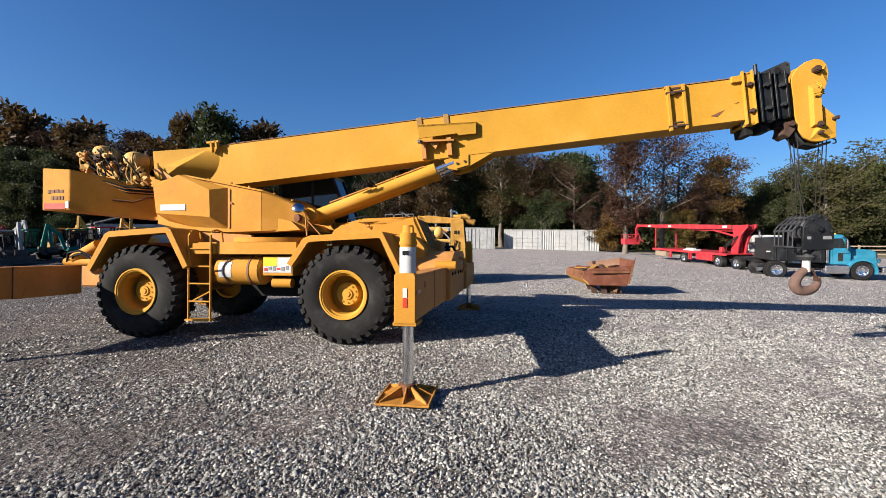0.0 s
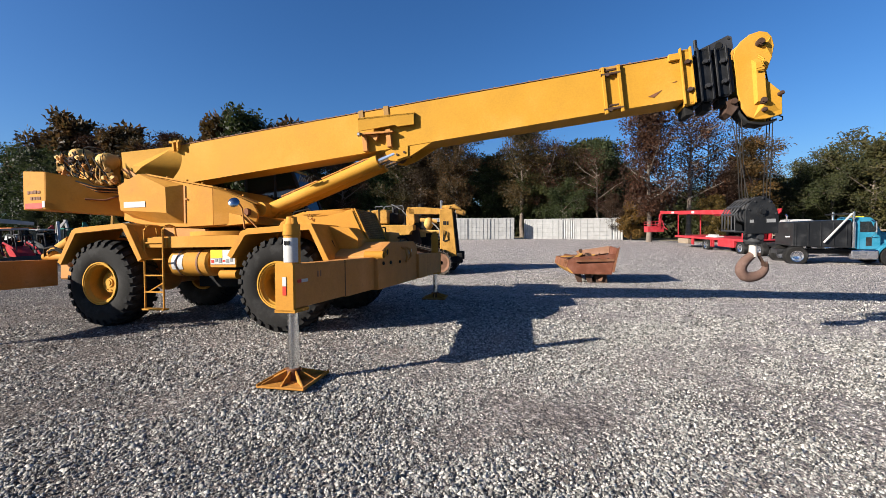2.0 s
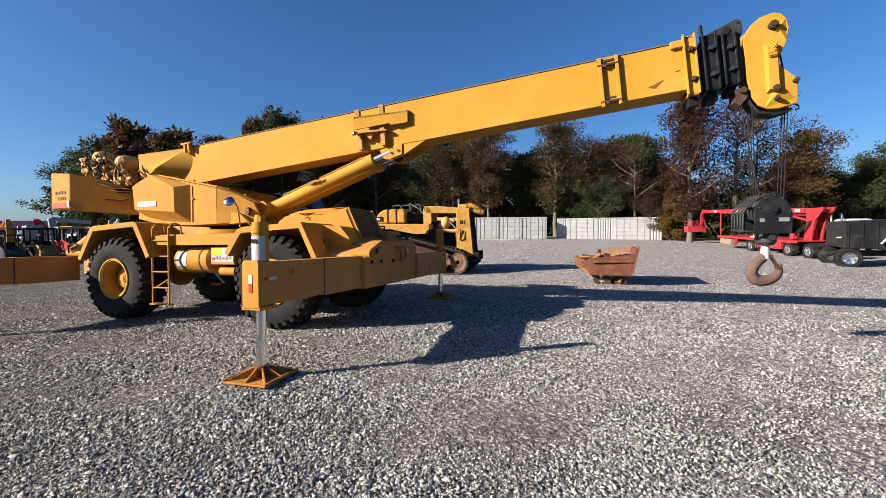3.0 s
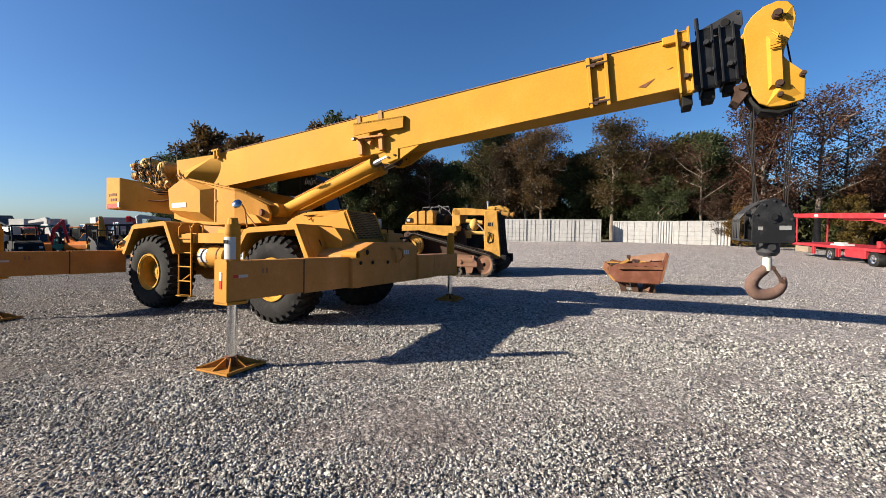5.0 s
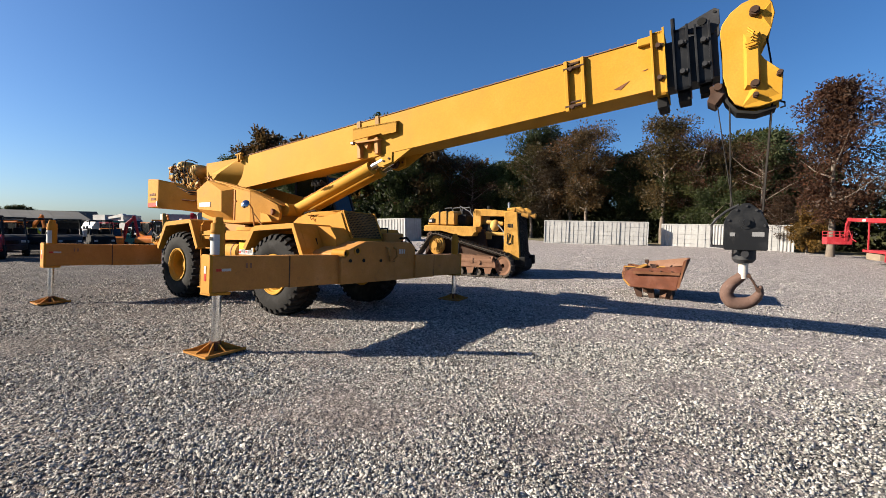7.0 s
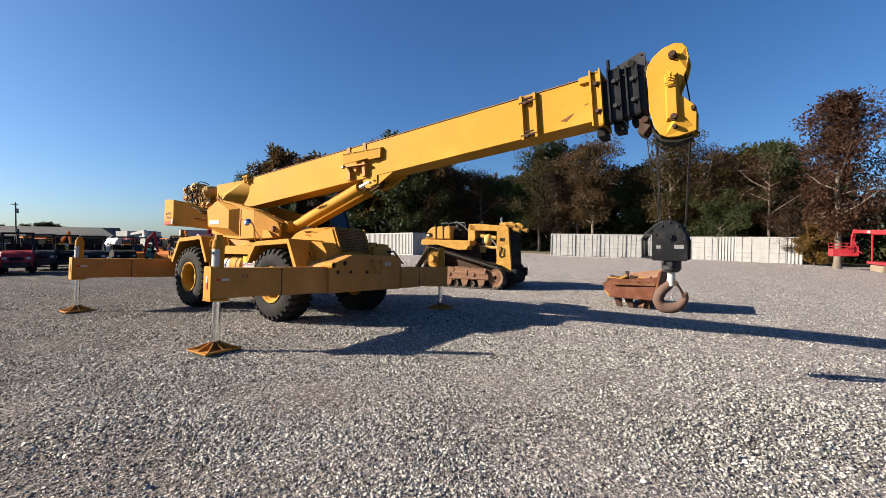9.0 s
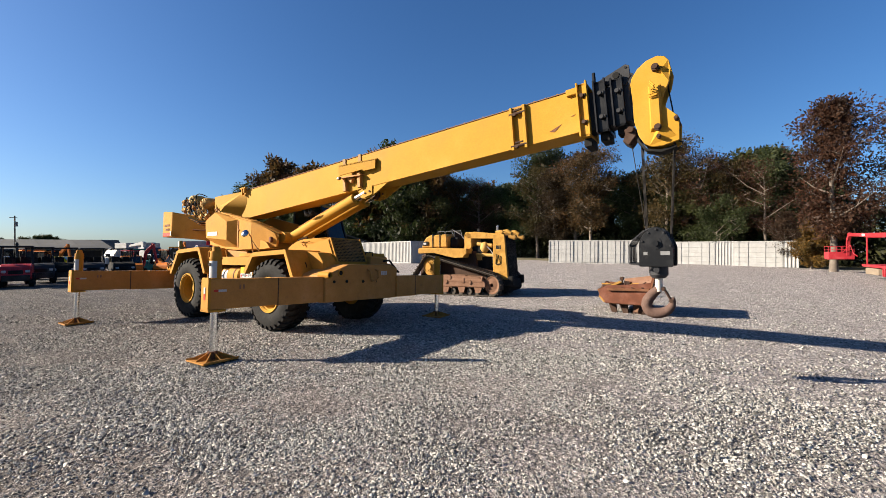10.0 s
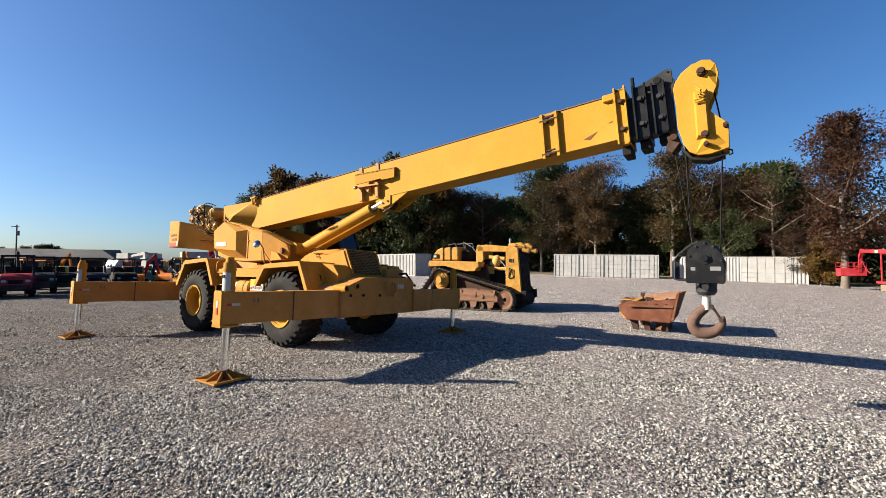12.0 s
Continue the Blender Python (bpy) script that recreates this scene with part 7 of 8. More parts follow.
# ---- grass verge below the trees ----
def verge():
    m, nt, b = nodes_of("verge_grass")
    a = tex(nt, "Noise", 0.6, 6, 0.7)
    c = ramp(nt, a.outputs["Fac"], [(0.3, (0.045, 0.05, 0.018)), (0.5, (0.10, 0.085, 0.04)), (0.7, (0.17, 0.13, 0.07))])
    nt.links.new(c, b.inputs["Base Color"])
    b.inputs["Roughness"].default_value = 1
    bump(nt, b, tex(nt, "Noise", 14, 4, 0.7).outputs["Fac"], 0.8, 0.06)
    xs = np.linspace(-140, 120, 131)
    ys = np.linspace(0, 1, 8)
    X, T = np.meshgrid(xs, ys, indexing="ij")
    near = 50.5 - 2.5 * smooth(-20, -50, X) - 9.0 * smooth(16, 30, X) + 0.8 * np.sin(X * 0.45) + 0.5 * np.sin(X * 1.3)
    near = near + 2.0 * np.exp(-((X - 3) / 9) ** 2)
    Y = near + T ** 2 * 80
    Z = gz(X, Y) + np.where(T == 0, -0.02, 0.05)
    n1, n2 = X.shape
    I, J = np.meshgrid(np.arange(n1 - 1), np.arange(n2 - 1), indexing="ij")
    q = (I * n2 + J).ravel()
    me = bpy.data.meshes.new("grass_verge")
    me.from_pydata(np.stack([X, Y, Z], -1).reshape(-1, 3).tolist(), [], np.stack([q, q + n2, q + n2 + 1, q + 1], -1).tolist())
    me.materials.append(m)
    return tagged(new("grass_verge", me), "dry brownish grass verge under the trees", "grass", kind="structure")


verge()

# ---- rail fence beyond the trucks ----
fence = thing("fence", "dark weathered wooden rail fence in front of the trees", "fence", pose(0, 0, 0))
for k in range(15):
    x, y = 27 + 2.4 * k, 41.5 - 0.5 * k
    bm = B()
    box(bm, x - 0.07, x + 0.07, y - 0.07, y + 0.07, G(x, y) - 0.1, G(x, y) + 1.35, 0.01)
    part("post", bm, WOOD, fence)
    for z in (0.45, 0.85, 1.22):
        bm = B()
        x1, y1 = x + 2.4, y - 0.5
        hull(bm, [(a, b + s, c + z + d) for a, b, c in ((x, y - 0.09, G(x, y)), (x1, y1 - 0.09, G(x1, y1))) for s in (-0.02, 0.02) for d in (-0.06, 0.06)])
        part("rail", bm, WOOD, fence)


# ---- machines parked behind the crane ----
def compact_loader(m, body, roof, label):
    """A small loader or tractor seen from its front: tracks or tyres, hood, seat, four posts and a roof."""
    t = thing("compact_tractor", label, "tractor", m @ Matrix.Diagonal((1.0, 1.42, 1.06, 1)), "machines parked in a row")
    for y in (-0.62, 0.62):
        for x, r in ((-0.75, 0.52), (0.85, 0.38)):
            bm = B()
            w = 0.17
            revolve(bm, [(r * 0.5, -w), (r * 0.95, -w), (r, -w * 0.7), (r, w * 0.7), (r * 0.95, w), (r * 0.5, w)], 20, (x, y, r))
            wheel_ob = part("wheel", bm, RUBBER, t)
            bm = B()
            revolve(bm, [(0.02, -0.1), (r * 0.5, -0.12), (r * 0.5, 0.12), (0.02, 0.1)], 16, (x, y, r))
            part("rim", bm, GREY, wheel_ob)
    bm = B()
    prism(bm, [(-0.2, 0.45), (-0.2, 1.05), (0.2, 1.20), (1.15, 1.08), (1.25, 0.55)], -0.34, 0.34, "y", 0.05)
    part("hood", bm, body, t)
    bm = B()
    box(bm, -1.15, -0.1, -0.45, 0.45, 0.5, 0.85, 0.04)
    part("platform", bm, BLACK_PAINT, t)
    bm = B()
    box(bm, -0.95, -0.5, -0.25, 0.25, 0.85, 1.05, 0.04)
    box(bm, -1.05, -0.92, -0.25, 0.25, 1.0, 1.5, 0.04)
    part("seat", bm, DARK, t)
    bm = B()
    box(bm, -1.2, -1.08, -0.55, 0.55, 0.5, 1.35, 0.02)
    part("rear_panel", bm, BLACK_PAINT, t)
    for x in (-1.1, 0.05):
        for y in (-0.54, 0.54):
            bm = B()
            box(bm, x - 0.06, x + 0.06, y - 0.045, y + 0.045, 0.7, 2.3)
            part("post", bm, BLACK_PAINT, t)
    bm = B()
    box(bm, -1.25, 0.25, -0.64, 0.64, 2.26, 2.40, 0.03)
    part("roof", bm, roof, t)
    bm = B()
    prism(bm, [(1.25, 0.4), (1.55, 0.2), (1.9, 0.18), (1.6, 0.3), (1.5, 0.75), (1.42, 0.75)], -0.72, 0.72, "y", 0.02)
    part("loader_bucket", bm, body, t)
    for y in (-0.42, 0.42):
        bm = B()
        tube(bm, [(-0.1, y, 1.0), (0.7, y, 1.25), (1.2, y, 0.95), (1.5, y, 0.45)], 0.05, 6)
        part("loader_arm", bm, body, t)
    return t


def skid_steer(m, body, label):
    t = thing("skid_steer", label, "skid steer", m, "machines parked in a row")
    for y in (-0.72, 0.72):
        bm = B()
        prism(bm, [(-0.9, 0.12), (-1.05, 0.35), (-0.85, 0.62), (0.85, 0.55), (1.05, 0.32), (0.9, 0.02), (-0.7, 0.02)], y - 0.17, y + 0.17, "y", 0.04)
        part("rubber_track", bm, RUBBER, t)
    bm = B()
    prism(bm, [(-1.2, 0.4), (-1.25, 1.25), (-0.6, 1.35), (0.5, 0.8), (0.9, 0.4)], -0.52, 0.52, "y", 0.04)
    part("body", bm, body, t)
    bm = B()
    for y in (-0.5, 0.44):
        prism(bm, [(-0.65, 1.2), (-0.65, 2.05), (0.45, 2.05), (0.62, 1.0), (0.54, 1.0), (0.38, 1.97), (-0.57, 1.97), (-0.57, 1.2)], y, y + 0.06, "y")
    box(bm, -0.7, 0.5, -0.5, 0.5, 2.03, 2.1, 0.01)
    part("cab_frame", bm, BLACK_PAINT, t)
    bm = B()
    box(bm, -0.55, -0.1, -0.28, 0.28, 0.9, 1.1, 0.03)
    box(bm, -0.6, -0.48, -0.28, 0.28, 1.05, 1.6, 0.03)
    part("seat", bm, DARK, t)
    for y in (-0.62, 0.62):
        bm = B()
        tube(bm, [(-1.15, y, 1.3), (-0.9, y, 1.55), (0.4, y, 1.2), (1.1, y, 0.6), (1.35, y, 0.3)], 0.075, 6)
        part("lift_arm", bm, body, t)
    bm = B()
    prism(bm, [(1.25, 0.1), (1.3, 0.6), (1.4, 0.62), (1.45, 0.2), (1.9, 0.1), (1.9, 0.05), (1.3, 0.03)], -0.85, 0.85, "y", 0.01)
    part("bucket", bm, DIRTY_STEEL, t)
    return t


def mini_excavator(m, body, label, boom_up=0.0):
    t = thing("mini_excavator", label, "excavator", m, "machines parked behind the crane")
    for y in (-0.65, 0.65):
        bm = B()
        prism(bm, [(-1.0, 0.15), (-1.1, 0.32), (-0.95, 0.52), (0.95, 0.52), (1.1, 0.32), (1.0, 0.15), (0.8, 0.04), (-0.8, 0.04)], y - 0.18, y + 0.18, "y", 0.03)
        part("track", bm, RUBBER, t)
    bm = B()
    prism(bm, [(-1.1, 0.6), (-1.2, 0.9), (-1.15, 1.4), (-0.4, 1.45), (0.1, 0.95), (0.8, 0.9), (0.85, 0.6)], -0.7, 0.7, "y", 0.06)
    part("house", bm, body, t)
    for x in (-0.5, 0.55):
        for y in (-0.65, 0.25):
            bm = B()
            box(bm, x - 0.04, x + 0.04, y - 0.04, y + 0.04, 0.9, 2.3)
            part("cab_post", bm, BLACK_PAINT, t)
    bm = B()
    box(bm, -0.6, 0.7, -0.72, 0.32, 2.28, 2.38, 0.04)
    part("roof", bm, body, t)
    bm = B()
    box(bm, -0.45, 0.5, -0.6, 0.2, 1.0, 2.2)
    part("cab_glass", bm, GLASS, t)
    bm = B()
    prism(bm, [(0.8, 0.8), (1.1, 1.9 + boom_up), (1.9, 2.6 + boom_up), (2.0, 2.45 + boom_up), (1.3, 1.7 + boom_up), (1.0, 0.75)], 0.30, 0.52, "y", 0.02)
    part("boom", bm, body, t)
    bm = B()
    prism(bm, [(1.75, 2.65 + boom_up), (2.0, 2.65 + boom_up), (2.35, 1.0), (2.2, 0.95)], 0.32, 0.5, "y", 0.02)
    part("stick", bm, body, t)
    bm = B()
    prism(bm, [(2.15, 1.0), (2.45, 1.0), (2.5, 0.6), (2.2, 0.35), (1.9, 0.4), (1.85, 0.5), (2.15, 0.6)], 0.1, 0.72, "y", 0.01)
    part("bucket", bm, DIRTY_STEEL, t)
    return t


def pickup(m, body, label):
    t = thing("pickup_truck", label, "truck", m, "machines parked behind the crane")
    bm = B()
    prism(bm, [(-2.6, 0.45), (-2.65, 1.05), (-0.9, 1.10), (0.9, 1.12), (2.3, 1.02), (2.5, 0.85), (2.5, 0.42)], -0.95, 0.95, "y", 0.05)
    part("body", bm, body, t)
    bm = B()
    prism(bm, [(-0.95, 1.08), (-0.75, 1.75), (-0.6, 1.82), (0.5, 1.82), (1.15, 1.10)], -0.85, 0.85, "y", 0.05)
    part("cabin", bm, body, t)
    for y in (-0.865, 0.855):
        bm = B()
        prism(bm, [(-0.75, 1.15), (-0.62, 1.70), (0.42, 1.72), (0.92, 1.15)], y, y + 0.01, "y")
        part("window", bm, GLASS, t)
    bm = B()
    hull(bm, [(1.16, y, 1.14) for y in (-0.75, 0.75)] + [(0.58, y, 1.76) for y in (-0.7, 0.7)] + [(1.18, y, 1.15) for y in (-0.75, 0.75)] + [(0.60, y, 1.77) for y in (-0.7, 0.7)])
    part("windscreen", bm, GLASS, t)
    for x in (-1.6, 1.6):
        for y in (-0.86, 0.86):
            bm = B()
            revolve(bm, [(0.02, -0.12), (0.36, -0.13), (0.39, -0.1), (0.39, 0.1), (0.36, 0.13), (0.02, 0.12)], 20, (x, y, 0.39))
            part("wheel", bm, RUBBER, t)
    return t


def on(x, y, a):
    return pose(x, y, G(x, y), 0, 0, a)


def utility_cart(m, body, label, open_back=False):
    """A side-by-side utility vehicle seen from its front: tall hood, enclosed cab with a flat roof, two seats."""
    t = thing("utility_vehicle", label, "utility vehicle", m, "utility vehicles parked in a row")
    for x in (-0.95, 0.95):
        for y in (-0.62, 0.62):
            bm = B()
            revolve(bm, [(0.16, -0.13), (0.27, -0.13), (0.33, -0.09), (0.33, 0.09), (0.27, 0.13), (0.16, 0.13)], 16, (x, y, 0.33))
            w = part("wheel", bm, RUBBER, t)
            bm = B()
            revolve(bm, [(0.02, -0.08), (0.17, -0.10), (0.17, 0.10), (0.02, 0.08)], 12, (x, y, 0.33))
            part("rim", bm, GREY, w)
    bm = B()
    prism(bm, [(-1.3, 0.38), (-1.3, 0.95), (-0.35, 0.95), (-0.3, 0.45), (0.25, 0.45), (0.30, 1.12), (0.85, 1.10), (1.25, 0.98), (1.36, 0.80), (1.38, 0.42), (1.2, 0.30), (-1.1, 0.30)], -0.66, 0.66, "y", 0.04)
    part("body", bm, body, t)
    bm = B()
    box(bm, 1.33, 1.42, -0.58, 0.58, 0.30, 0.58, 0.02)
    part("bumper", bm, BLACK_PAINT, t)
    bm = B()
    box(bm, 1.34, 1.40, -0.30, 0.30, 0.64, 0.82, 0.02)
    part("grille", bm, DARK, t)
    for y in (-0.48, 0.48):
        bm = B()
        box(bm, 1.28, 1.385, y - 0.10, y + 0.10, 0.70, 0.82, 0.02)
        part("headlamp", bm, OFFWHITE, t)
    for y in (-0.33, 0.33):
        bm = B()
        box(bm, -0.45, 0.0, y - 0.25, y + 0.25, 0.70, 0.86, 0.04)
        box(bm, -0.52, -0.38, y - 0.25, y + 0.25, 0.84, 1.45, 0.04)
        part("seat", bm, DARK, t)
    for y in (-0.66, 0.66):
        bm = B()
        tube(bm, [(0.45, y, 1.08), (0.20, y * 0.96, 1.92), (-0.5, y * 0.96, 1.94), (-0.62, y, 0.92)], 0.045, 6)
        part("roll_bar", bm, BLACK_PAINT, t)
        bm = B()
        prism(bm, [(-0.58, 0.50), (0.40, 0.50), (0.42, 1.12), (-0.58, 1.12)], y - 0.02, y + 0.02, "y", 0.008)
        part("door", bm, body, t)
    bm = B()
    box(bm, -0.70, 0.36, -0.72, 0.72, 1.92, 2.01, 0.03)
    part("roof", bm, BLACK_PAINT, t)
    if not open_back:
        bm = B()
        box(bm, -0.68, -0.64, -0.60, 0.60, 0.92, 1.42, 0.01)
        part("rear_panel", bm, DARK, t)
    bm = B()
    revolve(bm, [(0.15, -0.012), (0.175, -0.012), (0.175, 0.012), (0.15, 0.012)], 14)
    part("steering_wheel", bm, DARK, t, m=pose(0.10, -0.32, 1.2, 55, 0, -90))
    bm = B()
    tube(bm, [(0.3, -0.32, 1.0), (0.12, -0.32, 1.16)], 0.025, 6)
    part("steering_column", bm, DARK, t)
    for y in (-0.8, 0.8):
        bm = B()
        box(bm, 0.30, 0.36, y - 0.08, y + 0.08, 1.45, 1.65, 0.01)
        part("wing_mirror", bm, BLACK_PAINT, t)
    return t


BIG = Matrix.Diagonal((1.15, 1.05, 1.24, 1))
for k, (x, y, mat, word) in enumerate(((-27.2, -1.25, RED, "red"), (-27.2, 0.62, RED, "red"), (-30.6, 2.35, CHARCOAL, "dark grey"), (-31.2, 3.85, DARK, "black"), (-31.4, 5.5, CHARCOAL, "dark grey"), (-32.0, 7.6, DARK, "black"))):
    utility_cart(on(x, y, -16 + 3 * (k % 3)) @ BIG, mat, word + " utility vehicle with a black roll cage and roof", k == 3)
skid_steer(on(-30.2, 11.4, -10), CHARCOAL, "dark grey tracked skid steer loader with an open cab")
skid_steer(on(-30.6, 13.6, -15), TAN_YELLOW, "dusty yellow tracked skid steer loader with an open cab")
skid_steer(on(-31.2, 15.8, -12), RED, "red tracked skid steer loader with an open cab")
skid_steer(on(-31.8, 18.0, -12), CHARCOAL, "dark grey tracked skid steer loader with an open cab")
pickup(on(-38, 14.6, -60), ORANGE, "orange pickup truck parked among machines")
mini_excavator(on(-34, 21.2, -20), GREENP, "teal green mini excavator with folded arm")
mini_excavator(on(-32.5, 24.4, -70), DOZER_YELLOW, "yellow mini excavator with raised arm", 0.7)
mini_excavator(on(-37, 25.6, -10), CHIPPED_YELLOW, "worn yellow mini excavator with folded arm")
mini_excavator(on(-30.5, 27.6, -100), DOZER_YELLOW, "yellow mini excavator with raised arm", 0.5)
mini_excavator(on(-44, 16, 20), ORANGE, "orange mini excavator with raised arm", 0.6)
mini_excavator(on(-46, 6, 30), ORANGE, "orange mini excavator with folded arm", 0.4)
skid_steer(on(-36, 29.5, -40), RED, "red tracked skid steer loader with an open cab")
compact_loader(on(-39, 32, -30), RED, RED, "dark red compact tractor with a red roof")
compact_loader(on(-36, 18.3, -20), ORANGE, WHITE, "orange compact tractor with a pale roof")
mini_excavator(on(-33.0, 18.8, -30), WHITE, "white mini excavator parked between machines", 0.3)
mini_excavator(on(-31.4, 22.6, -120), GREENP, "teal green mini excavator parked between machines", 0.1)
pickup(on(-36.5, 27.6, -70), WHITE, "white pickup truck parked between machines")
mini_excavator(on(-30.2, 25.9, -50), DOZER_YELLOW, "yellow mini excavator with its arm raised", 0.8)
skid_steer(on(-28.6, 21.0, -40), BLACK_PAINT, "black tracked skid steer loader with an open cab")
skid_steer(on(-28.9, 24.0, -60), GREENP, "teal green tracked skid steer loader with an open cab")
mini_excavator(on(-38.0, 21.5, 15), WHITE, "white mini excavator parked between machines", 0.5)
yard = random.Random(77)
SOME = [(WHITE, "white"), (BLACK_PAINT, "black"), (ORANGE, "orange"), (GREY, "grey"), (RED, "red"), (GREENP, "teal green")]
for k in range(16):
    x, y = -42 - 4.2 * (k % 4) + yard.uniform(-1, 1), 1 + 2.7 * k + yard.uniform(-0.6, 0.6)
    mat, word = SOME[k % 6]
    if k % 3 == 1:
        mini_excavator(on(x, y, yard.uniform(-60, 60)), mat, word + " mini excavator parked among other machines", yard.uniform(0, 0.8))
    elif k % 3 == 2:
        compact_loader(on(x, y, yard.uniform(-50, 30)), mat, mat, word + " compact tractor parked among other machines")
    else:
        pickup(on(x, y, yard.uniform(-90, 90)), mat, word + " pickup truck parked among machines")


def box_truck(m, cab, label):
    t = thing("box_truck", label, "truck", m, "trucks parked far behind")
    bm = B()
    box(bm, -4.2, 0.6, -1.15, 1.15, 1.0, 3.4, 0.03)
    part("cargo_box", bm, WHITE, t)
    bm = B()
    prism(bm, [(0.8, 0.6), (0.8, 2.5), (1.7, 2.5), (2.1, 1.6), (3.0, 1.4), (3.05, 0.6)], -1.0, 1.0, "y", 0.05)
    part("cab", bm, cab, t)
    bm = B()
    hull(bm, [(1.74, y, 2.4) for y in (-0.85, 0.85)] + [(2.1, y, 1.66) for y in (-0.9, 0.9)] + [(1.77, y, 2.41) for y in (-0.85, 0.85)] + [(2.13, y, 1.67) for y in (-0.9, 0.9)])
    part("windscreen", bm, GLASS, t)
    bm = B()
    box(bm, -4.0, 2.8, -0.4, 0.4, 0.55, 0.95)
    part("chassis", bm, BLACK_PAINT, t)
    for x in (-2.8, 2.2):
        for y in (-0.95, 0.95):
            bm = B()
            revolve(bm, [(0.03, -0.14), (0.42, -0.15), (0.46, -0.1), (0.46, 0.1), (0.42, 0.15), (0.03, 0.14)], 18, (x, y, 0.46))
            part("wheel", bm, RUBBER, t)
    return t


def crane_truck(m, body, label):
    """A truck with a cab and a folded knuckle boom over its bed."""
    t = thing("crane_truck", label, "truck", m, "trucks parked far behind")
    bm = B()
    box(bm, -3.6, 2.2, -0.5, 0.5, 0.7, 1.0, 0.03)
    part("chassis", bm, BLACK_PAINT, t)
    bm = B()
    prism(bm, [(0.9, 0.7), (0.9, 2.7), (2.1, 2.7), (2.5, 1.7), (2.6, 0.7)], -1.1, 1.1, "y", 0.06)
    part("cab", bm, body, t)
    bm = B()
    hull(bm, [(2.12, y, 2.6) for y in (-0.9, 0.9)] + [(2.50, y, 1.75) for y in (-0.95, 0.95)] + [(2.16, y, 2.6) for y in (-0.9, 0.9)] + [(2.54, y, 1.75) for y in (-0.95, 0.95)])
    part("windscreen", bm, GLASS, t)
    bm = B()
    box(bm, -3.7, 0.6, -1.15, 1.15, 1.0, 1.25, 0.03)
    part("bed", bm, WHITE, t)
    bm = B()
    prism(bm, [(0.3, 1.2), (0.5, 3.3), (0.2, 3.5), (-2.6, 3.1), (-2.6, 2.8), (0.0, 3.1), (-0.1, 1.2)], -0.2, 0.2, "y", 0.03)
    part("knuckle_boom", bm, body, t)
    for x in (-2.6, -1.5, 1.7):
        for y in (-0.95, 0.95):
            bm = B()
            revolve(bm, [(0.03, -0.14), (0.42, -0.15), (0.48, -0.1), (0.48, 0.1), (0.42, 0.15), (0.03, 0.14)], 16, (x, y, 0.48))
            part("wheel", bm, RUBBER, t)
    return t


crane_truck(on(-75, 21.6, -70), RED, "red crane truck with a folded boom among the machines")
crane_truck(on(-55, 17.5, 10), WHITE, "white crane truck with a folded boom among the machines")
crane_truck(on(-52, 24.5, -40), RED, "red crane truck with a folded boom among the machines")
crane_truck(on(-41, 20, -110), WHITE, "white crane truck with a folded boom among the machines")
pickup(on(-39.6, 10.9, -20), ORANGE, "orange-yellow pickup truck parked behind the utility vehicles")
pickup(on(-36.2, 4.6, 60), STICKER_YELLOW, "bright yellow pickup truck parked behind the utility vehicles")
pickup(on(-39, 1.4, 40), WHITE, "white pickup truck parked behind the utility vehicles")
compact_loader(on(-34.6, 14.6, -20), CHARCOAL, BLACK_PAINT, "dark grey compact tractor with a black roof")
compact_loader(on(-36.4, 16.4, -10), RED, BLACK_PAINT, "red compact tractor with a black roof")
compact_loader(on(-33.4, -2.6, -10), ORANGE, BLACK_PAINT, "orange compact tractor with a black roof")
mini_excavator(on(-35.0, -4.6, -10), DOZER_YELLOW, "yellow mini excavator parked among other machines", 0.1)
box_truck(on(-60, 17.2, -75), WHITE, "white box truck parked far behind the machines")
box_truck(on(-62, 20.5, -20), ORANGE, "white box truck with an orange cab parked far behind")
box_truck(on(-58, 24.0, -100), WHITE, "white box truck parked far behind the machines")
mini_excavator(on(-33.2, 12.6, -35) @ Matrix.Diagonal((1.1, 1.1, 1.1, 1)), DOZER_YELLOW, "bright yellow mini excavator behind the utility vehicles", 0.2)

# ---- low buildings and pole far behind ----
def shed(m, length, depth, h, wall, roof, label, openings):
    t = thing("shed", label, "building", m)
    bm = B()
    box(bm, 0, length, 0, depth, 0, h)
    part("wall", bm, wall, t)
    bm = B()
    prism(bm, [(-0.5, h - 0.1), (depth / 2, h + 1.3), (depth + 0.5, h - 0.1), (depth + 0.5, h + 0.05), (depth / 2, h + 1.45), (-0.5, h + 0.05)], -0.5, length + 0.5, "x")
    roof_ob = part("roof", bm, roof, t)
    k = 0.0
    while k < length:
        bm = B()
        box(bm, k, k + 0.04, -0.5, depth / 2, 0, 0.02, 0, Matrix.Translation((0, 0, h + 0.05)) @ Matrix.Shear("XY", 4, (0, 0)) @ Matrix(((1, 0, 0, 0), (0, 1, 0, 0), (0, 1.4 / (depth / 2 + 0.5), 1, 0.7 / (depth / 2 + 0.5)), (0, 0, 0, 1))))
        part("roof_seam", bm, roof, roof_ob)
        k += 2.0
    for x0, x1, z0, z1, mat, nm in openings:
        bm = B()
        box(bm, x0, x1, -0.06, 0.02, z0, z1)
        part(nm, bm, mat, t)
    return t


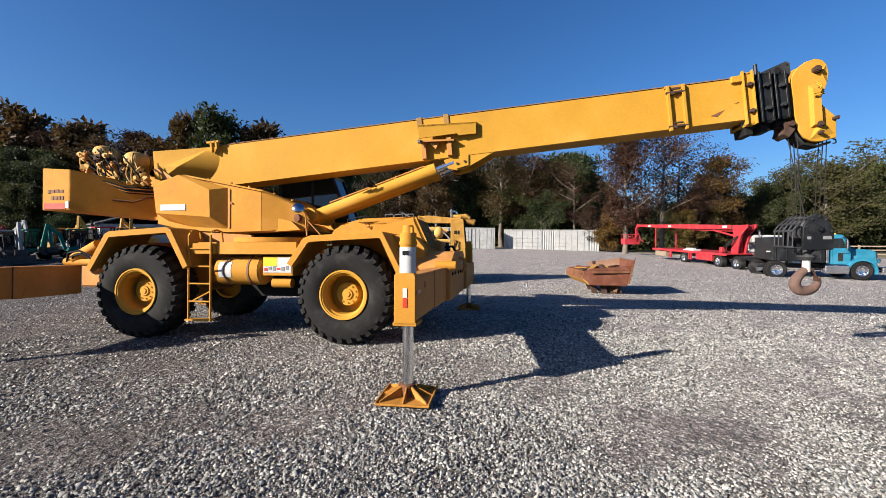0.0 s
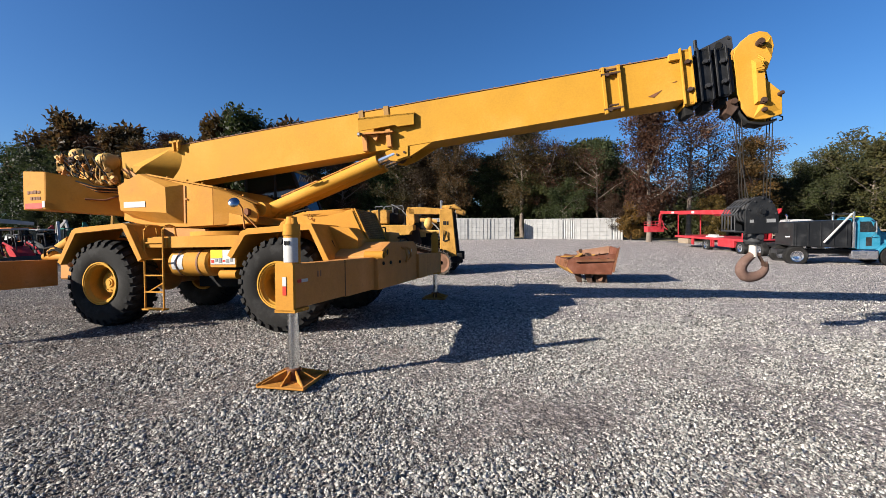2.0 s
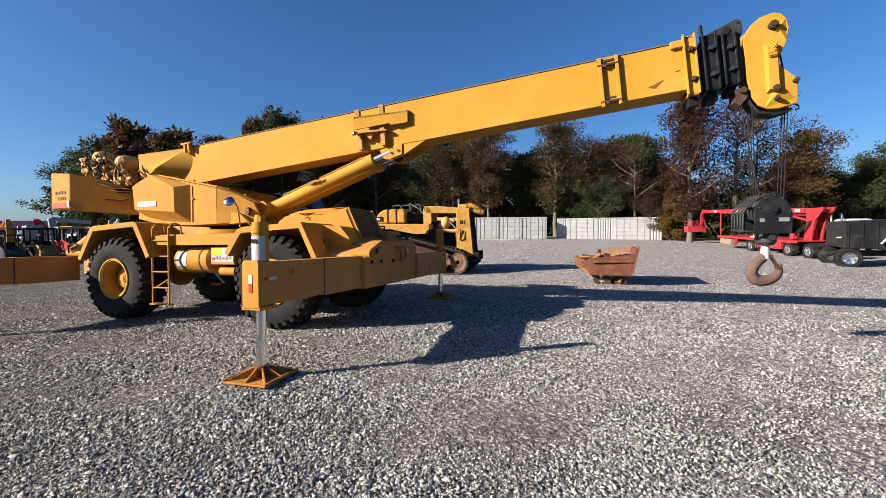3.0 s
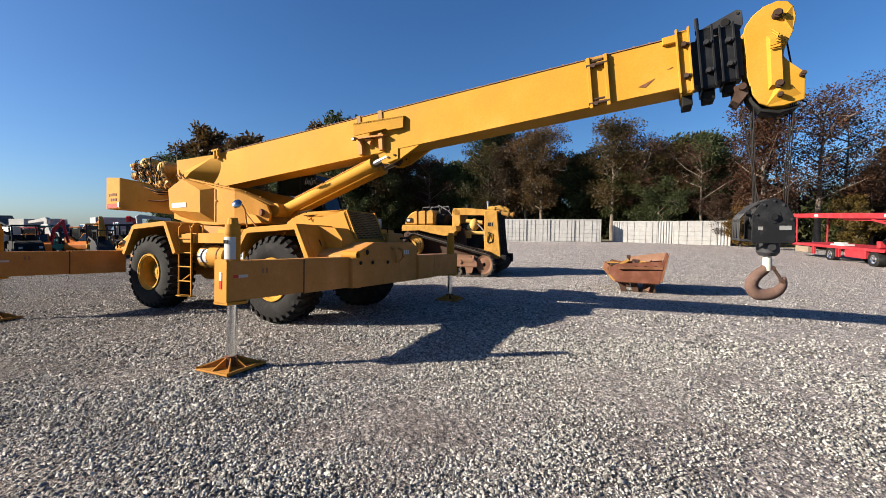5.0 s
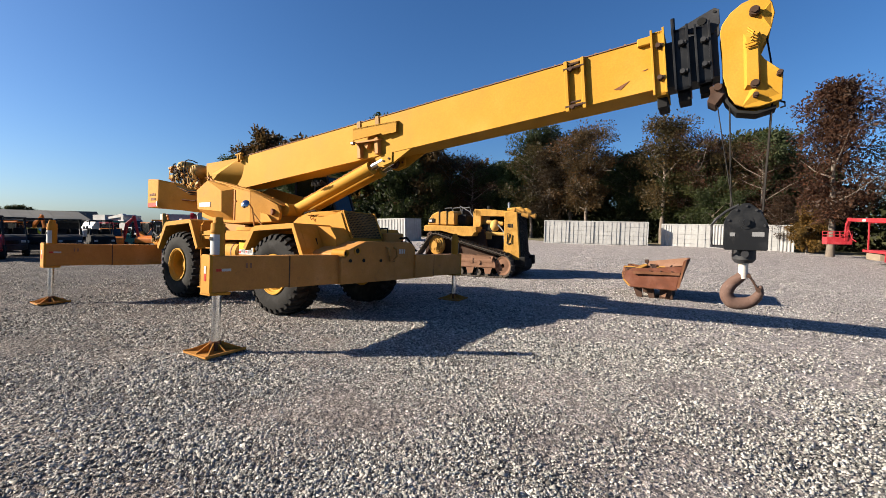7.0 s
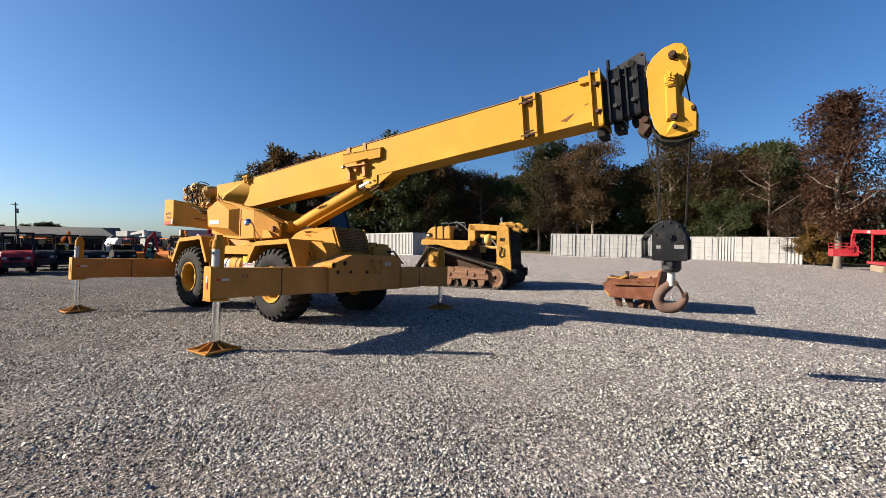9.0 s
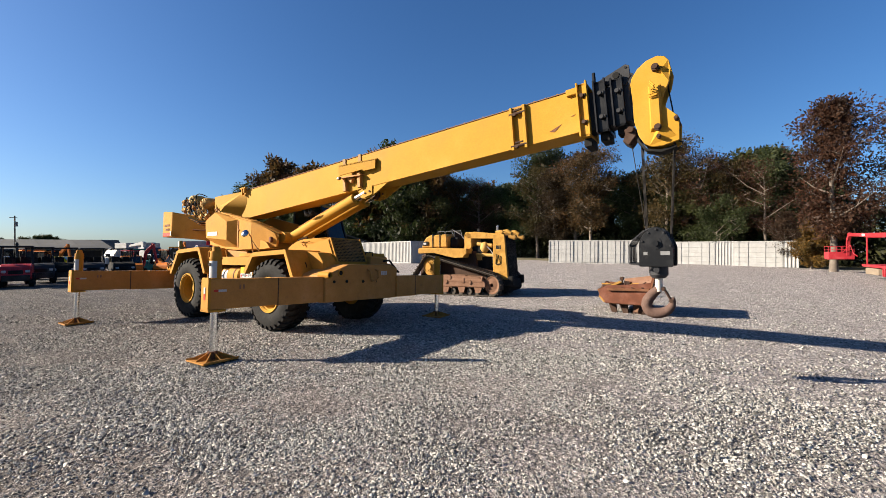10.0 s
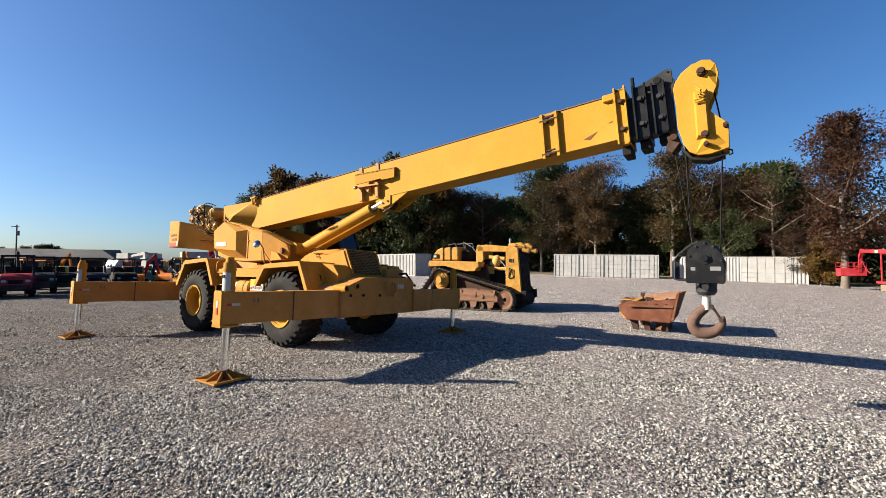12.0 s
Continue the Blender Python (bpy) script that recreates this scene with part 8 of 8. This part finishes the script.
# charcoal walls put the shade below this roof into the colour
shed(pose(-67, -4, 0, 0, 0, 85), 21, 14, 2.6, CHARCOAL, ROOFGREY, "low building with a grey metal roof behind the machines", [(1.5 + 4 * k, 4.5 + 4 * k, 0.1, 2.3, DARK, "door") for k in range(5)])
shed(pose(-70, 16.6, 0, 0, 0, 85), 3.0, 4, 2.6, GREY, ROOFGREY, "small grey building with a metal roof", [(0.6, 2.6, 0.8, 2.2, DARK, "window")])
shed(pose(-58, 46, G(-58, 46), 0, 0, -35), 16, 8, 3.0, WHITE, ROOFGREY, "pale open-fronted shed behind the machines", [(0.6 + 1.5 * k, 1.6 + 1.5 * k, 1.2, 2.4, DARK, "window") for k in range(10)])
pole = thing("utility_pole", "grey wooden utility pole with a transformer", "pole", pose(-68, 7.75, 0))
bm = B()
cyl(bm, (0, 0, -0.2), (0.15, 0, 7.0), 0.11, 0.07, seg=10)
part("post", bm, WOOD, pole)
bm = B()
box(bm, -0.05, 0.15, -0.5, 0.25, 6.7, 6.78)
part("crossarm", bm, WOOD, pole)
bm = B()
cyl(bm, (0.22, 0.14, 5.6), (0.22, 0.14, 6.2), 0.14, seg=12)
part("transformer", bm, GREY, pole)
for y, h in ((14, 9), (17, 8), (19.5, 6.5), (22, 5.2), (24.5, 6.6), (26.5, 7), (28.5, 7.2), (30.5, 6.6), (32.5, 5.8)):
    plant("far_olive", -150, y, h)
for o in KINDS.values():
    for c in list(o.children_recursive) + [o]:
        bpy.data.objects.remove(c)


# ---- loose stones on the gravel ----
def stones(n, r0, r1, size, seed, fall, lumpy):
    """Crushed stones lying thickest in front of a stretch of the yard, thinner with the distance from it; r0, r1: that distance."""
    g = np.random.default_rng(seed)
    rr = np.linspace(r0, r1, 400)
    w = np.cumsum(rr * rr ** -fall)
    d = np.interp(g.random(n) * w[-1], w, rr)
    along_x = g.uniform(2.6, 9.6, n)
    a = np.radians(g.uniform(42, 176, n))
    x, y = along_x + d * np.cos(a), -6.1 + d * np.sin(a)
    drift = np.sin(x * 1.3 + 1.7 * np.sin(y * 0.9)) * np.sin(y * 1.6 + 1.1 * np.sin(x * 0.8 + 2)) + 0.6 * np.sin(x * 3.7 + y * 2.1) * np.sin(y * 4.3 - x * 1.9)
    keep = g.random(n) < np.clip(0.8 + lumpy * drift, 0.15, 1)
    x, y, d, drift = x[keep], y[keep], d[keep], drift[keep]
    n = len(x)
    # a chip: four corners in the ground and a short ridge on top
    base = np.array([(1, 0.75, -0.35), (-1, 0.75, -0.35), (-1, -0.75, -0.35), (1, -0.75, -0.35), (0.5, 0, 0.85), (-0.45, 0.05, 0.8)], float)
    r = size[0] + (size[1] - size[0]) * g.random(n) ** 2.6 * (0.75 + 0.25 * np.clip(drift, -1, 1))
    r = np.where(g.random(n) < 0.0012, size[1] * 1.35, r)
    v = base[None] * g.uniform(0.55, 1.25, (n, 6, 1)) + g.normal(size=(n, 6, 3)) * 0.24
    v = v * r[:, None, None] * np.array([1.0, 1.0, 0.85])
    a = g.uniform(0, 6.28, n)
    c, s = np.cos(a), np.sin(a)
    tl = g.uniform(-0.7, 0.7, n)
    ct, st = np.cos(tl), np.sin(tl)
    X = v[..., 0] * ct[:, None] - v[..., 2] * st[:, None]
    Z = v[..., 0] * st[:, None] + v[..., 2] * ct[:, None]
    Y = v[..., 1]
    co = np.stack([X * c[:, None] - Y * s[:, None] + x[:, None], X * s[:, None] + Y * c[:, None] + y[:, None], Z + (gz(x, y) + r * 0.30)[:, None]], -1).reshape(-1, 3)
    tri = np.array([(0, 1, 5), (0, 5, 4), (1, 2, 5), (2, 3, 4), (2, 4, 5), (3, 0, 4)])
    f = (np.arange(n)[:, None, None] * 6 + tri[None]).reshape(-1)
    me = bpy.data.meshes.new("loose_stones")
    me.vertices.add(len(co))
    me.vertices.foreach_set("co", co.ravel())
    me.loops.add(len(f))
    me.loops.foreach_set("vertex_index", f)
    me.polygons.add(len(f) // 3)
    me.polygons.foreach_set("loop_start", np.arange(0, len(f), 3))
    me.update(calc_edges=True)
    me.materials.append(STONES)
    return tagged(new("loose_stones", me), "loose grey crushed stones scattered over the yard", "gravel", kind="stuff")


stones(146000, 2.4, 8.5, (0.0085, 0.022), 31, 1.2, 0.5)
stones(96000, 7.0, 34.0, (0.015, 0.031), 32, 2.3, 0.5)
